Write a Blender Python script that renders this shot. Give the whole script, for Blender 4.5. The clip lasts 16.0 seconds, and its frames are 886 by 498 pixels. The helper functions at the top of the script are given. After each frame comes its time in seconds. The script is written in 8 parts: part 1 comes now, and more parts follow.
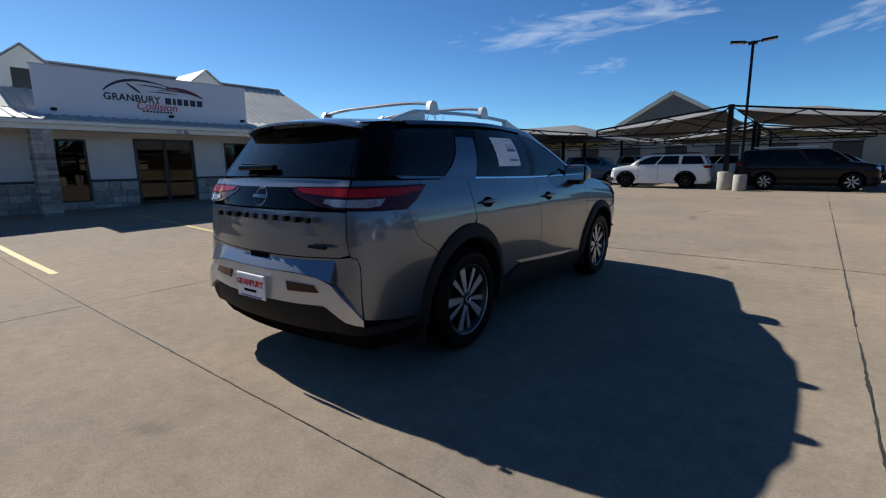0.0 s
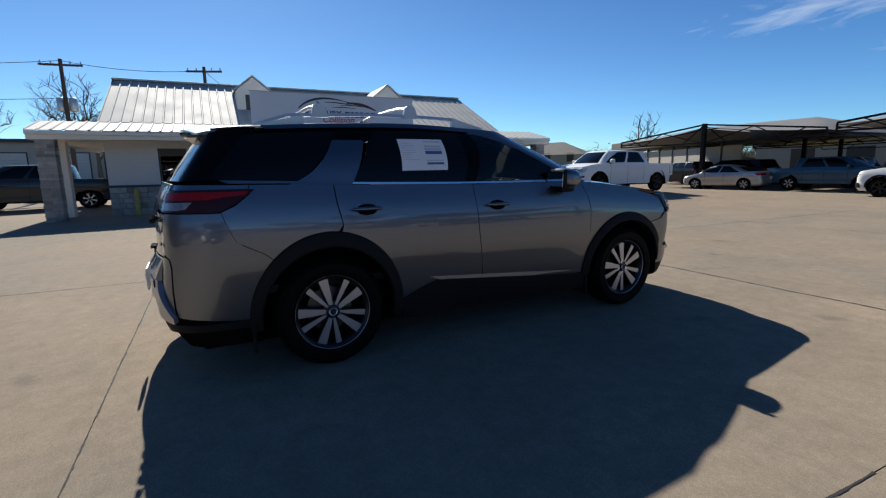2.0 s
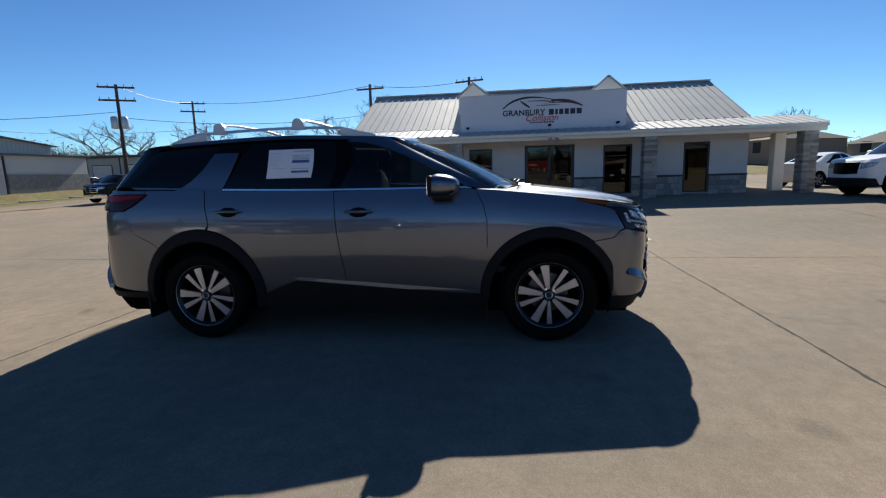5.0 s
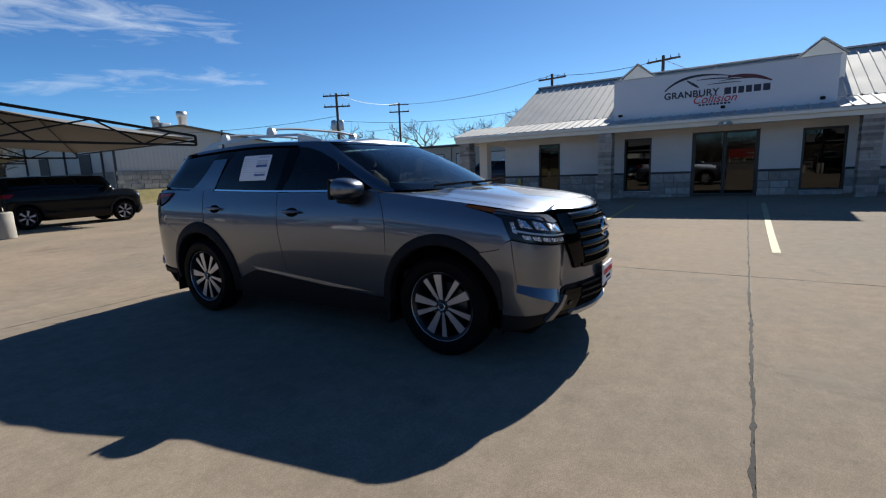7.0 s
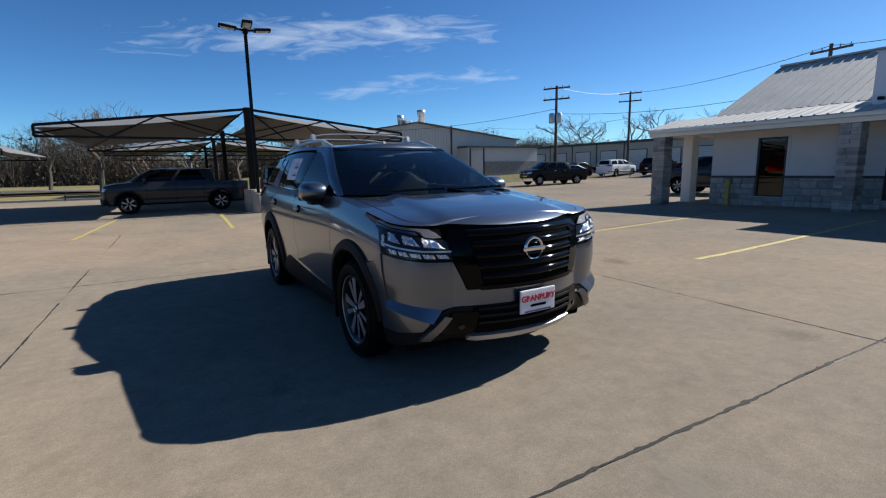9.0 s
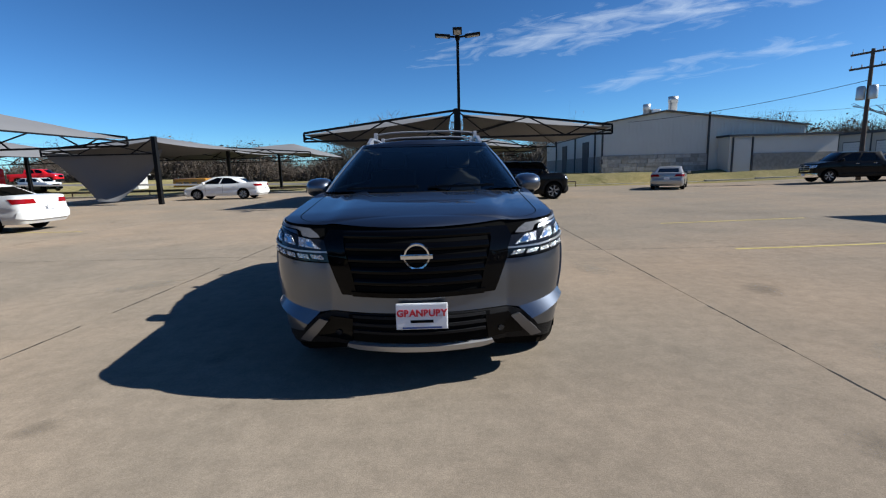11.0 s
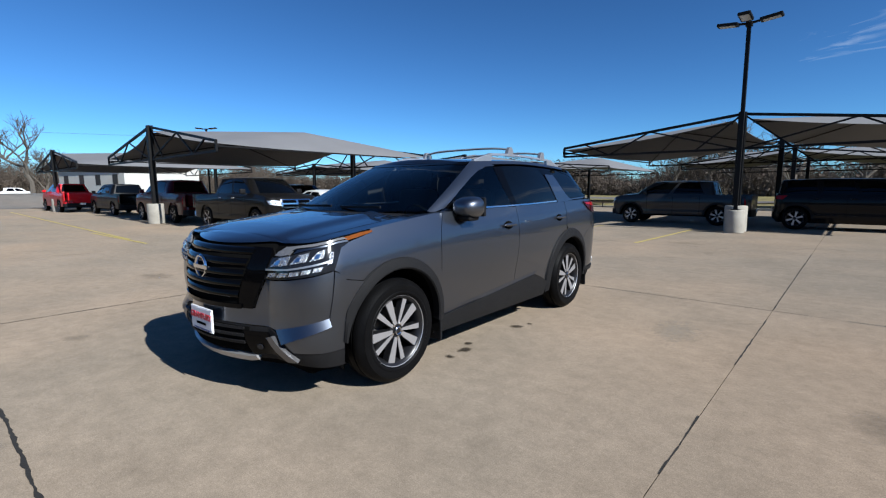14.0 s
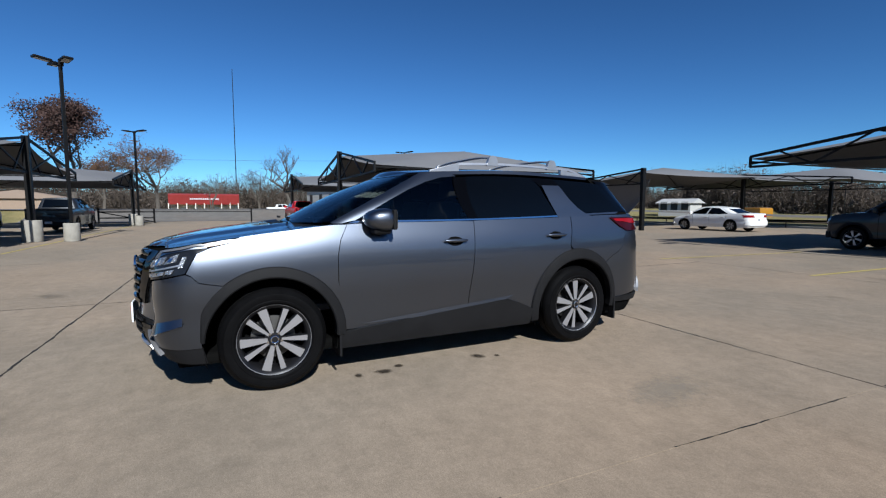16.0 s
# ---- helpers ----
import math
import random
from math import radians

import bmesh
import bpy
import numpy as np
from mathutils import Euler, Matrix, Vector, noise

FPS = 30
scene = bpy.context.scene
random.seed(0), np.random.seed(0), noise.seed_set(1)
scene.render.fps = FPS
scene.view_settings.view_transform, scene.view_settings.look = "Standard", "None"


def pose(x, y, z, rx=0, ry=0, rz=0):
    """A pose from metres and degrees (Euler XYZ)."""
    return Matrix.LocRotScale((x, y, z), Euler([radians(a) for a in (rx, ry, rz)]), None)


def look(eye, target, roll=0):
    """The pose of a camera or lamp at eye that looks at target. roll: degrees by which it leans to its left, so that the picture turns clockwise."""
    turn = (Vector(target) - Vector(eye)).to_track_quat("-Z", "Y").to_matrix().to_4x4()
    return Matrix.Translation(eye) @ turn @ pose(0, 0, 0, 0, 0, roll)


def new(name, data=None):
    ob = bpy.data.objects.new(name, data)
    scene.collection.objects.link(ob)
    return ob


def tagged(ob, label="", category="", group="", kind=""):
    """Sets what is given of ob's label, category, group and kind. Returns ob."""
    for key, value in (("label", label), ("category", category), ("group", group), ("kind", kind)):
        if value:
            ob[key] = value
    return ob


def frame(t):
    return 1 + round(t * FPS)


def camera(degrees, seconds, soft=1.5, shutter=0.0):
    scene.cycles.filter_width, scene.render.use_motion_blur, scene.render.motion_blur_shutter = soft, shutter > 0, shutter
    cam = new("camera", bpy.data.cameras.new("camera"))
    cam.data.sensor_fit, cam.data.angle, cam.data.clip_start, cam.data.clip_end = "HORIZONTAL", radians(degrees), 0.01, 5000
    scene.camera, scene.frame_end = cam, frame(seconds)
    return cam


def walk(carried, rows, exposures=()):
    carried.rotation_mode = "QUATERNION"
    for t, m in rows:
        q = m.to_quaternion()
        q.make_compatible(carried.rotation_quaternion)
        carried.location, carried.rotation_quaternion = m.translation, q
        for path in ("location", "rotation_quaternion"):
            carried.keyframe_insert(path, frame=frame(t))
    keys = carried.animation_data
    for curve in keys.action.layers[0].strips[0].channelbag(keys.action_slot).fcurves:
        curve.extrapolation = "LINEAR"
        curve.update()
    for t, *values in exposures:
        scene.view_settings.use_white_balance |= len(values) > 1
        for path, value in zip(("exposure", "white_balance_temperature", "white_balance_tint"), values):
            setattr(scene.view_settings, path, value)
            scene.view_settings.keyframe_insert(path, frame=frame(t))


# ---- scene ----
cam = camera(86.6, 16.0, soft=1.2)
PATH = [
    (0, (0.002, -0.012, 1.392), (-1.169, 1.567, 1.036), -0.8),
    (0.5, (0.396, 0.39, 1.383), (-0.937, 1.839, 1.03), -1.0),
    (1, (0.737, 0.941, 1.378), (-0.759, 2.22, 1.024), -0.9),
    (1.5, (1.061, 1.434, 1.364), (-0.562, 2.549, 1.018), -0.8),
    (2, (1.318, 2.038, 1.361), (-0.428, 2.957, 1.032), -1.0),
    (2.5, (1.548, 2.533, 1.362), (-0.280, 3.288, 1.049), -0.9),
    (3, (1.692, 3.102, 1.358), (-0.202, 3.666, 1.051), -0.9),
    (3.5, (1.807, 3.595, 1.367), (-0.128, 3.997, 1.062), -1.0),
    (4, (1.912, 4.179, 1.371), (-0.055, 4.366, 1.060), -1.3),
    (4.2, (1.905, 4.416, 1.368), (-0.068, 4.519, 1.056), -1.3),
    (6.3, (1.392, 6.710, 1.399), (-0.442, 5.983, 1.071), -2.5),
    (6.5, (1.295, 6.932, 1.405), (-0.504, 6.125, 1.076), -2.5),
    (7, (1.015, 7.507, 1.388), (-0.678, 6.494, 1.061), -2.2),
    (7.5, (0.723, 7.959, 1.391), (-0.856, 6.775, 1.068), -1.6),
    (8, (0.305, 8.427, 1.428), (-1.106, 7.049, 1.099), -1.2),
    (8.5, (-0.104, 8.794, 1.438), (-1.344, 7.259, 1.110), -1.0),
    (9, (-0.660, 9.130, 1.446), (-1.673, 7.440, 1.114), -1.1),
    (9.5, (-1.198, 9.365, 1.438), (-1.987, 7.559, 1.1), -1.4),
    (10, (-1.798, 9.496, 1.415), (-2.322, 7.595, 1.081), -1.4),
    (10.2, (-2.051, 9.528, 1.407), (-2.47, 7.601, 1.073), -1.4),
    (12.3, (-4.38, 9.2, 1.415), (-3.777, 7.318, 1.106), -1.4),
    (12.5, (-4.599, 9.116, 1.417), (-3.908, 7.264, 1.116), -1.3),
    (13, (-5.17, 8.845, 1.414), (-4.27, 7.082, 1.129), -1.0),
    (13.5, (-5.647, 8.507, 1.427), (-4.576, 6.841, 1.151), -0.6),
    (14, (-6.205, 8.132, 1.427), (-4.945, 6.6, 1.174), -0.2),
    (14.5, (-6.595, 7.721, 1.403), (-5.178, 6.327, 1.178), 0.1),
    (15, (-7.004, 7.216, 1.398), (-5.433, 5.995, 1.202), 0.3),
    (15.5, (-7.262, 6.725, 1.388), (-5.577, 5.662, 1.208), 0.2),
    (16, (-7.441, 6.121, 1.377), (-5.651, 5.246, 1.198), 0.0),
]
walk(cam, [(t, look(eye, target, roll)) for t, eye, target, roll in PATH],
     [(0, 0.64, 6700, 8), (2, 0.68, 6850, 8.5), (4, 0.74, 6850, 8.5), (7, 0.70, 6800, 8.5), (9, 0.68, 6550, 8.5), (10, 0.68, 6480, 8), (12.5, 0.66, 6250, 8), (14, 0.64, 6180, 8), (15, 0.44, 6130, 8), (16, 0.30, 6080, 8)])

# world, sun and exposure
SUN_EL, SUN_AZ = 37.0, 177.2          # the sun stands over -x
sun_from = Vector((math.cos(radians(SUN_EL)) * math.cos(radians(SUN_AZ)), math.cos(radians(SUN_EL)) * math.sin(radians(SUN_AZ)), math.sin(radians(SUN_EL))))
sun_data = bpy.data.lights.new("sun", "SUN")
sun_data.energy, sun_data.angle, sun_data.color = 5.0, radians(0.55), (1.0, 0.98, 0.935)
sun = new("sun", sun_data)
sun.matrix_world = look(sun_from * 60, (0, 0, 0))

world = bpy.data.worlds.new("sky")
scene.world = world
world.use_nodes = True
wn, wl = world.node_tree.nodes, world.node_tree.links
wn.clear()
sky = wn.new("ShaderNodeTexSky")
sky.sky_type, sky.sun_disc = "NISHITA", False
sky.sun_elevation, sky.sun_rotation = radians(SUN_EL), radians(450 - SUN_AZ)
sky.air_density, sky.dust_density, sky.ozone_density, sky.altitude = 1.0, 0.9, 3.0, 2500
tc = wn.new("ShaderNodeTexCoord")


def sky_node(kind, op, *ins):
    nd = wn.new(kind)
    nd.operation = op
    for i, v in enumerate(ins):
        if isinstance(v, bpy.types.NodeSocket):
            wl.new(v, nd.inputs[i])
        else:
            nd.inputs[i].default_value = v
    return nd


def cirrus(toward, away, high, low, amount):
    """A long thin streak of cirrus between two ways in the sky; returns its cover."""
    p, q = Vector(toward).normalized(), Vector(away).normalized()
    mid = (p + q).normalized()
    along = (q - p).normalized()
    across = mid.cross(along).normalized()
    view = tc.outputs["Generated"]
    u = sky_node("ShaderNodeVectorMath", "DOT_PRODUCT", view, along).outputs["Value"]
    v = sky_node("ShaderNodeVectorMath", "DOT_PRODUCT", view, across).outputs["Value"]
    front = sky_node("ShaderNodeVectorMath", "DOT_PRODUCT", view, mid).outputs["Value"]
    us = sky_node("ShaderNodeMath", "DIVIDE", u, (q - p).length * 0.62).outputs[0]
    vs = sky_node("ShaderNodeMath", "DIVIDE", v, high).outputs[0]
    d2 = sky_node("ShaderNodeMath", "ADD", sky_node("ShaderNodeMath", "MULTIPLY", us, us).outputs[0], sky_node("ShaderNodeMath", "MULTIPLY", vs, vs).outputs[0]).outputs[0]
    at = wn.new("ShaderNodeCombineXYZ")
    for k, (src, scale) in enumerate(((u, 7.0), (v, 34.0), (u, 1.5))):
        wl.new(sky_node("ShaderNodeMath", "MULTIPLY", src, scale).outputs[0], at.inputs[k])
    fibre = wn.new("ShaderNodeTexNoise")
    fibre.inputs["Scale"].default_value, fibre.inputs["Detail"].default_value, fibre.inputs["Roughness"].default_value, fibre.inputs["Distortion"].default_value = 1.5, 8, 0.58, 0.8
    wl.new(at.outputs[0], fibre.inputs["Vector"])
    bare = sky_node("ShaderNodeMath", "MULTIPLY_ADD", d2, 0.34, low).outputs[0]
    cover = sky_node("ShaderNodeMath", "SUBTRACT", fibre.outputs["Fac"], bare).outputs[0]
    lit = sky_node("ShaderNodeMath", "MULTIPLY", cover, amount)
    lit.use_clamp = True
    ahead = sky_node("ShaderNodeMath", "GREATER_THAN", front, 0.3).outputs[0]
    return sky_node("ShaderNodeMath", "MULTIPLY", lit.outputs[0], ahead).outputs[0]


streaks = [cirrus((0.06, -0.974, 0.215), (-0.60, -0.765, 0.262), 0.050, 0.34, 1.25),
           cirrus((-0.15, -0.975, 0.135), (-0.68, -0.71, 0.185), 0.035, 0.42, 1.1),
           cirrus((-0.60, 0.785, 0.225), (-0.10, 0.965, 0.255), 0.048, 0.36, 1.15),
           cirrus((-0.36, 0.92, 0.170), (-0.24, 0.955, 0.180), 0.020, 0.40, 1.3),
           cirrus((-0.02, 0.985, 0.185), (0.16, 0.965, 0.235), 0.035, 0.40, 1.3),
           cirrus((-0.99, -0.02, 0.42), (-0.96, 0.16, 0.45), 0.045, 0.42, 1.2)]
total = streaks[0]
for k in streaks[1:]:
    total = sky_node("ShaderNodeMath", "MAXIMUM", total, k).outputs[0]
thin = sky_node("ShaderNodeMath", "MINIMUM", total, 0.55).outputs[0]
cloud = wn.new("ShaderNodeMix")
cloud.data_type = "RGBA"
cloud.inputs["B"].default_value = (11.0, 12.0, 13.0, 1)
tint = wn.new("ShaderNodeMix")
tint.data_type, tint.blend_type = "RGBA", "MULTIPLY"
tint.inputs["Factor"].default_value = 1.0
# paler haze low in the sky towards the sun
sunward = sky_node("ShaderNodeVectorMath", "DOT_PRODUCT", tc.outputs["Generated"], Vector((math.cos(radians(SUN_AZ)), math.sin(radians(SUN_AZ)), -0.9))).outputs["Value"]
pale = sky_node("ShaderNodeMath", "MULTIPLY_ADD", sunward, 1.15, -0.10)
pale.use_clamp = True
haze = wn.new("ShaderNodeMix")
haze.data_type = "RGBA"
haze.inputs["A"].default_value = (0.485, 0.755, 0.89, 1)
haze.inputs["B"].default_value = (0.53, 0.665, 0.705, 1)
wl.new(pale.outputs[0], haze.inputs["Factor"])
wl.new(haze.outputs["Result"], tint.inputs["B"])
bg = wn.new("ShaderNodeBackground")
bg.inputs["Strength"].default_value = 0.054
wo = wn.new("ShaderNodeOutputWorld")
wl.new(thin, cloud.inputs["Factor"])
deep = wn.new("ShaderNodeGamma")
deep.inputs["Gamma"].default_value = 1.3
wl.new(sky.outputs["Color"], deep.inputs["Color"])
wl.new(deep.outputs["Color"], tint.inputs["A"])
wl.new(tint.outputs["Result"], cloud.inputs["A"])
wl.new(cloud.outputs["Result"], bg.inputs["Color"])
wl.new(bg.outputs["Background"], wo.inputs["Surface"])

# materials
def mat(name, color, rough=0.6, metal=0.0, var=0.12, scale=6.0, fine=60.0, bump=0.0, bump_scale=None, coat=0.0, coat_rough=0.03, spec=0.5, rvar=0.08, piece=0.0, stretch=(1, 1, 1)):
    """A surface with colour variation at two scales, uneven gloss and fine relief."""
    m = bpy.data.materials.new(name)
    m.use_nodes = True
    n, l = m.node_tree.nodes, m.node_tree.links
    b = n["Principled BSDF"]
    b.inputs["Metallic"].default_value, b.inputs["Coat Weight"].default_value, b.inputs["Coat Roughness"].default_value = metal, coat, coat_rough
    b.inputs["Specular IOR Level"].default_value = spec
    co = n.new("ShaderNodeTexCoord")
    mp = n.new("ShaderNodeMapping")
    mp.inputs["Scale"].default_value = stretch
    l.new(co.outputs["Object"], mp.inputs["Vector"])
    big, small = n.new("ShaderNodeTexNoise"), n.new("ShaderNodeTexNoise")
    big.inputs["Scale"].default_value, big.inputs["Detail"].default_value = scale, 6
    small.inputs["Scale"].default_value, small.inputs["Detail"].default_value = fine, 4
    for t in (big, small):
        l.new(mp.outputs["Vector"], t.inputs["Vector"])
    mixn = n.new("ShaderNodeMath")
    mixn.operation = "MULTIPLY_ADD"
    mixn.inputs[1].default_value = 0.4
    l.new(small.outputs["Fac"], mixn.inputs[0])
    l.new(big.outputs["Fac"], mixn.inputs[2])
    rng = n.new("ShaderNodeMapRange")
    rng.inputs["From Min"].default_value, rng.inputs["From Max"].default_value = 0.4, 1.0
    rng.inputs["To Min"].default_value, rng.inputs["To Max"].default_value = 1 - var, 1 + var
    l.new(mixn.outputs[0], rng.inputs["Value"])
    val = rng.outputs["Result"]
    if piece:
        info = n.new("ShaderNodeObjectInfo")
        pr = n.new("ShaderNodeMapRange")
        pr.inputs["To Min"].default_value, pr.inputs["To Max"].default_value = 1 - piece, 1 + piece
        l.new(info.outputs["Random"], pr.inputs["Value"])
        mul = n.new("ShaderNodeMath")
        mul.operation = "MULTIPLY"
        l.new(val, mul.inputs[0])
        l.new(pr.outputs["Result"], mul.inputs[1])
        val = mul.outputs[0]
    sc = n.new("ShaderNodeVectorMath")
    sc.operation = "SCALE"
    sc.inputs[0].default_value = color[:3]
    l.new(val, sc.inputs["Scale"])
    l.new(sc.outputs["Vector"], b.inputs["Base Color"])
    rr = n.new("ShaderNodeMapRange")
    rr.inputs["To Min"].default_value, rr.inputs["To Max"].default_value = max(0.0, rough - rvar), min(1.0, rough + rvar)
    l.new(big.outputs["Fac"], rr.inputs["Value"])
    l.new(rr.outputs["Result"], b.inputs["Roughness"])
    if bump:
        bp = n.new("ShaderNodeBump")
        bp.inputs["Strength"].default_value, bp.inputs["Distance"].default_value = bump, 0.01
        l.new((small if bump_scale is None else big).outputs["Fac"], bp.inputs["Height"])
        l.new(bp.outputs["Normal"], b.inputs["Normal"])
    return m


def glass(name, color, rough=0.0, alpha=None):
    m = bpy.data.materials.new(name)
    m.use_nodes = True
    b = m.node_tree.nodes["Principled BSDF"]
    b.inputs["Base Color"].default_value = (*color, 1)
    b.inputs["Roughness"].default_value, b.inputs["IOR"].default_value = rough, 1.45
    b.inputs["Transmission Weight"].default_value = 1.0
    return m


def clear_pane(name, tone, gloss_rough=0.0):
    """Thin tinted pane: lets light straight through, and mirrors at grazing angles."""
    m = bpy.data.materials.new(name)
    m.use_nodes = True
    n, l = m.node_tree.nodes, m.node_tree.links
    n.clear()
    out, mix = n.new("ShaderNodeOutputMaterial"), n.new("ShaderNodeMixShader")
    tr, gl, fr = n.new("ShaderNodeBsdfTransparent"), n.new("ShaderNodeBsdfGlossy"), n.new("ShaderNodeFresnel")
    tr.inputs["Color"].default_value = (*tone, 1)
    gl.inputs["Roughness"].default_value = gloss_rough
    fr.inputs["IOR"].default_value = 1.5
    l.new(fr.outputs[0], mix.inputs[0])
    l.new(tr.outputs[0], mix.inputs[1])
    l.new(gl.outputs[0], mix.inputs[2])
    l.new(mix.outputs[0], out.inputs["Surface"])
    return m


def ground_mat(name, color, warm, var, stain, rough):
    """Weathered slab: broad tone drift, blotches, dark stains, sand grain and a pale dusting."""
    m = bpy.data.materials.new(name)
    m.use_nodes = True
    n, l = m.node_tree.nodes, m.node_tree.links
    b = n["Principled BSDF"]
    geo = n.new("ShaderNodeNewGeometry")
    noises = []
    for k, (s, d) in enumerate(((0.12, 3), (0.9, 8), (7.0, 6), (140.0, 3), (38.0, 5))):
        t = n.new("ShaderNodeTexNoise")
        t.inputs["Scale"].default_value, t.inputs["Detail"].default_value, t.inputs["Roughness"].default_value = s, d, 0.62
        l.new(geo.outputs["Position"], t.inputs["Vector"])
        noises.append(t)
    mixc = n.new("ShaderNodeMix")
    mixc.data_type = "RGBA"
    mixc.inputs["A"].default_value, mixc.inputs["B"].default_value = (*color, 1), (*warm, 1)
    r0 = n.new("ShaderNodeMapRange")
    r0.inputs["From Min"].default_value, r0.inputs["From Max"].default_value = 0.36, 0.64
    l.new(noises[1].outputs["Fac"], r0.inputs["Value"])
    l.new(r0.outputs["Result"], mixc.inputs["Factor"])
    red = n.new("ShaderNodeMix")
    red.data_type, red.blend_type = "RGBA", "MULTIPLY"
    red.inputs["B"].default_value = (1.05, 0.965, 0.90, 1)
    rm = n.new("ShaderNodeMapRange")
    rm.inputs["From Min"].default_value, rm.inputs["From Max"].default_value = 0.42, 0.66
    l.new(noises[0].outputs["Fac"], rm.inputs["Value"])
    l.new(rm.outputs["Result"], red.inputs["Factor"])
    l.new(mixc.outputs["Result"], red.inputs["A"])
    mixc = red
    total = None
    for t, amp in ((noises[0], var), (noises[2], var * 0.8), (noises[3], var * 1.5), (noises[4], var * 0.75)):
        r = n.new("ShaderNodeMapRange")
        r.inputs["From Min"].default_value, r.inputs["From Max"].default_value = 0.3, 0.7
        r.inputs["To Min"].default_value, r.inputs["To Max"].default_value = 1 - amp, 1 + amp
        l.new(t.outputs["Fac"], r.inputs["Value"])
        if total is None:
            total = r.outputs["Result"]
        else:
            mu = n.new("ShaderNodeMath")
            mu.operation = "MULTIPLY"
            l.new(total, mu.inputs[0])
            l.new(r.outputs["Result"], mu.inputs[1])
            total = mu.outputs[0]
    st = n.new("ShaderNodeTexNoise")
    st.inputs["Scale"].default_value, st.inputs["Detail"].default_value, st.inputs["Distortion"].default_value = 0.55, 5, 1.6
    l.new(geo.outputs["Position"], st.inputs["Vector"])
    sr = n.new("ShaderNodeMapRange")
    sr.inputs["From Min"].default_value, sr.inputs["From Max"].default_value = 0.66, 0.80
    sr.inputs["To Min"].default_value, sr.inputs["To Max"].default_value = 1.0, 1 - stain
    l.new(st.outputs["Fac"], sr.inputs["Value"])
    mu = n.new("ShaderNodeMath")
    mu.operation = "MULTIPLY"
    l.new(total, mu.inputs[0])
    l.new(sr.outputs["Result"], mu.inputs[1])
    sc = n.new("ShaderNodeVectorMath")
    sc.operation = "SCALE"
    l.new(mixc.outputs["Result"], sc.inputs[0])
    l.new(mu.outputs[0], sc.inputs["Scale"])
    l.new(sc.outputs["Vector"], b.inputs["Base Color"])
    rr = n.new("ShaderNodeMapRange")
    rr.inputs["To Min"].default_value, rr.inputs["To Max"].default_value = rough - 0.12, rough + 0.12
    l.new(noises[1].outputs["Fac"], rr.inputs["Value"])
    l.new(rr.outputs["Result"], b.inputs["Roughness"])
    bp = n.new("ShaderNodeBump")
    bp.inputs["Strength"].default_value, bp.inputs["Distance"].default_value = 0.25, 0.006
    b.inputs["Specular IOR Level"].default_value = 0.08
    b.inputs["Diffuse Roughness"].default_value = 0.2
    l.new(noises[3].outputs["Fac"], bp.inputs["Height"])
    l.new(bp.outputs["Normal"], b.inputs["Normal"])
    return m


CONCRETE = ground_mat("weathered concrete", (0.219, 0.183, 0.142), (0.258, 0.214, 0.166), 0.15, 0.30, 0.86)
JOINT = mat("joint filler", (0.018, 0.016, 0.014), 0.9, var=0.3, scale=3, bump=0.4)
GRASS = ground_mat("winter grass", (0.16, 0.145, 0.063), (0.22, 0.187, 0.093), 0.25, 0.3, 0.9)
ASPHALT = ground_mat("grey asphalt", (0.12, 0.115, 0.11), (0.145, 0.14, 0.132), 0.12, 0.2, 0.85)
YELLOW = mat("worn yellow paint", (0.39, 0.31, 0.09), 0.75, var=0.35, scale=9, fine=90, bump=0.2)
PALE_LINE = mat("worn pale paint", (0.36, 0.32, 0.19), 0.75, var=0.3, scale=9, fine=90, bump=0.2)
STUCCO = mat("white stucco", (0.58, 0.575, 0.565), 0.85, var=0.05, scale=1.5, fine=180, bump=0.35)
TRIM_WHITE = mat("cream painted trim", (0.70, 0.67, 0.60), 0.6, var=0.05, scale=2)
TIN = mat("galvanised roof sheet", (0.42, 0.415, 0.405), 0.7, metal=0.0, spec=0.25, var=0.12, scale=1.2, fine=25, rvar=0.12)
STONE = mat("grey limestone", (0.31, 0.30, 0.28), 0.85, var=0.28, scale=5, fine=45, bump=0.8, piece=0.30)
STONE_PALE = mat("pale ledge stone", (0.30, 0.275, 0.245), 0.85, var=0.32, scale=5, fine=45, bump=0.8, piece=0.40)
MORTAR = mat("grey mortar", (0.24, 0.23, 0.215), 0.95, var=0.15, scale=8, bump=0.5)
BRONZE = mat("dark bronze aluminium", (0.03, 0.027, 0.024), 0.4, metal=0.3, var=0.1)
BLACK_STEEL = mat("black painted steel", (0.007, 0.007, 0.0075), 0.5, var=0.25, scale=4, spec=0.15)
DARK_TRIM = mat("charcoal trim", (0.035, 0.038, 0.045), 0.6, var=0.1)
SIGN_WHITE = mat("white sign face", (0.58, 0.59, 0.64), 0.5, var=0.03, scale=0.8)
NAVY = mat("navy sign ink", (0.012, 0.016, 0.035), 0.5, var=0.05)
SIGN_RED = mat("red sign ink", (0.42, 0.02, 0.03), 0.5, var=0.05)
FABRIC = mat("grey shade fabric", (0.150, 0.150, 0.156), 0.9, var=0.08, scale=0.8, fine=90, bump=0.15)
CAST = mat("cast concrete", (0.31, 0.29, 0.25), 0.85, var=0.2, scale=4, fine=60, bump=0.5)
METAL_WALL = mat("off-white metal siding", (0.50, 0.49, 0.46), 0.5, var=0.06, scale=0.5)
TAN_WALL = mat("tan metal siding", (0.35, 0.32, 0.275), 0.55, var=0.06, scale=0.5)
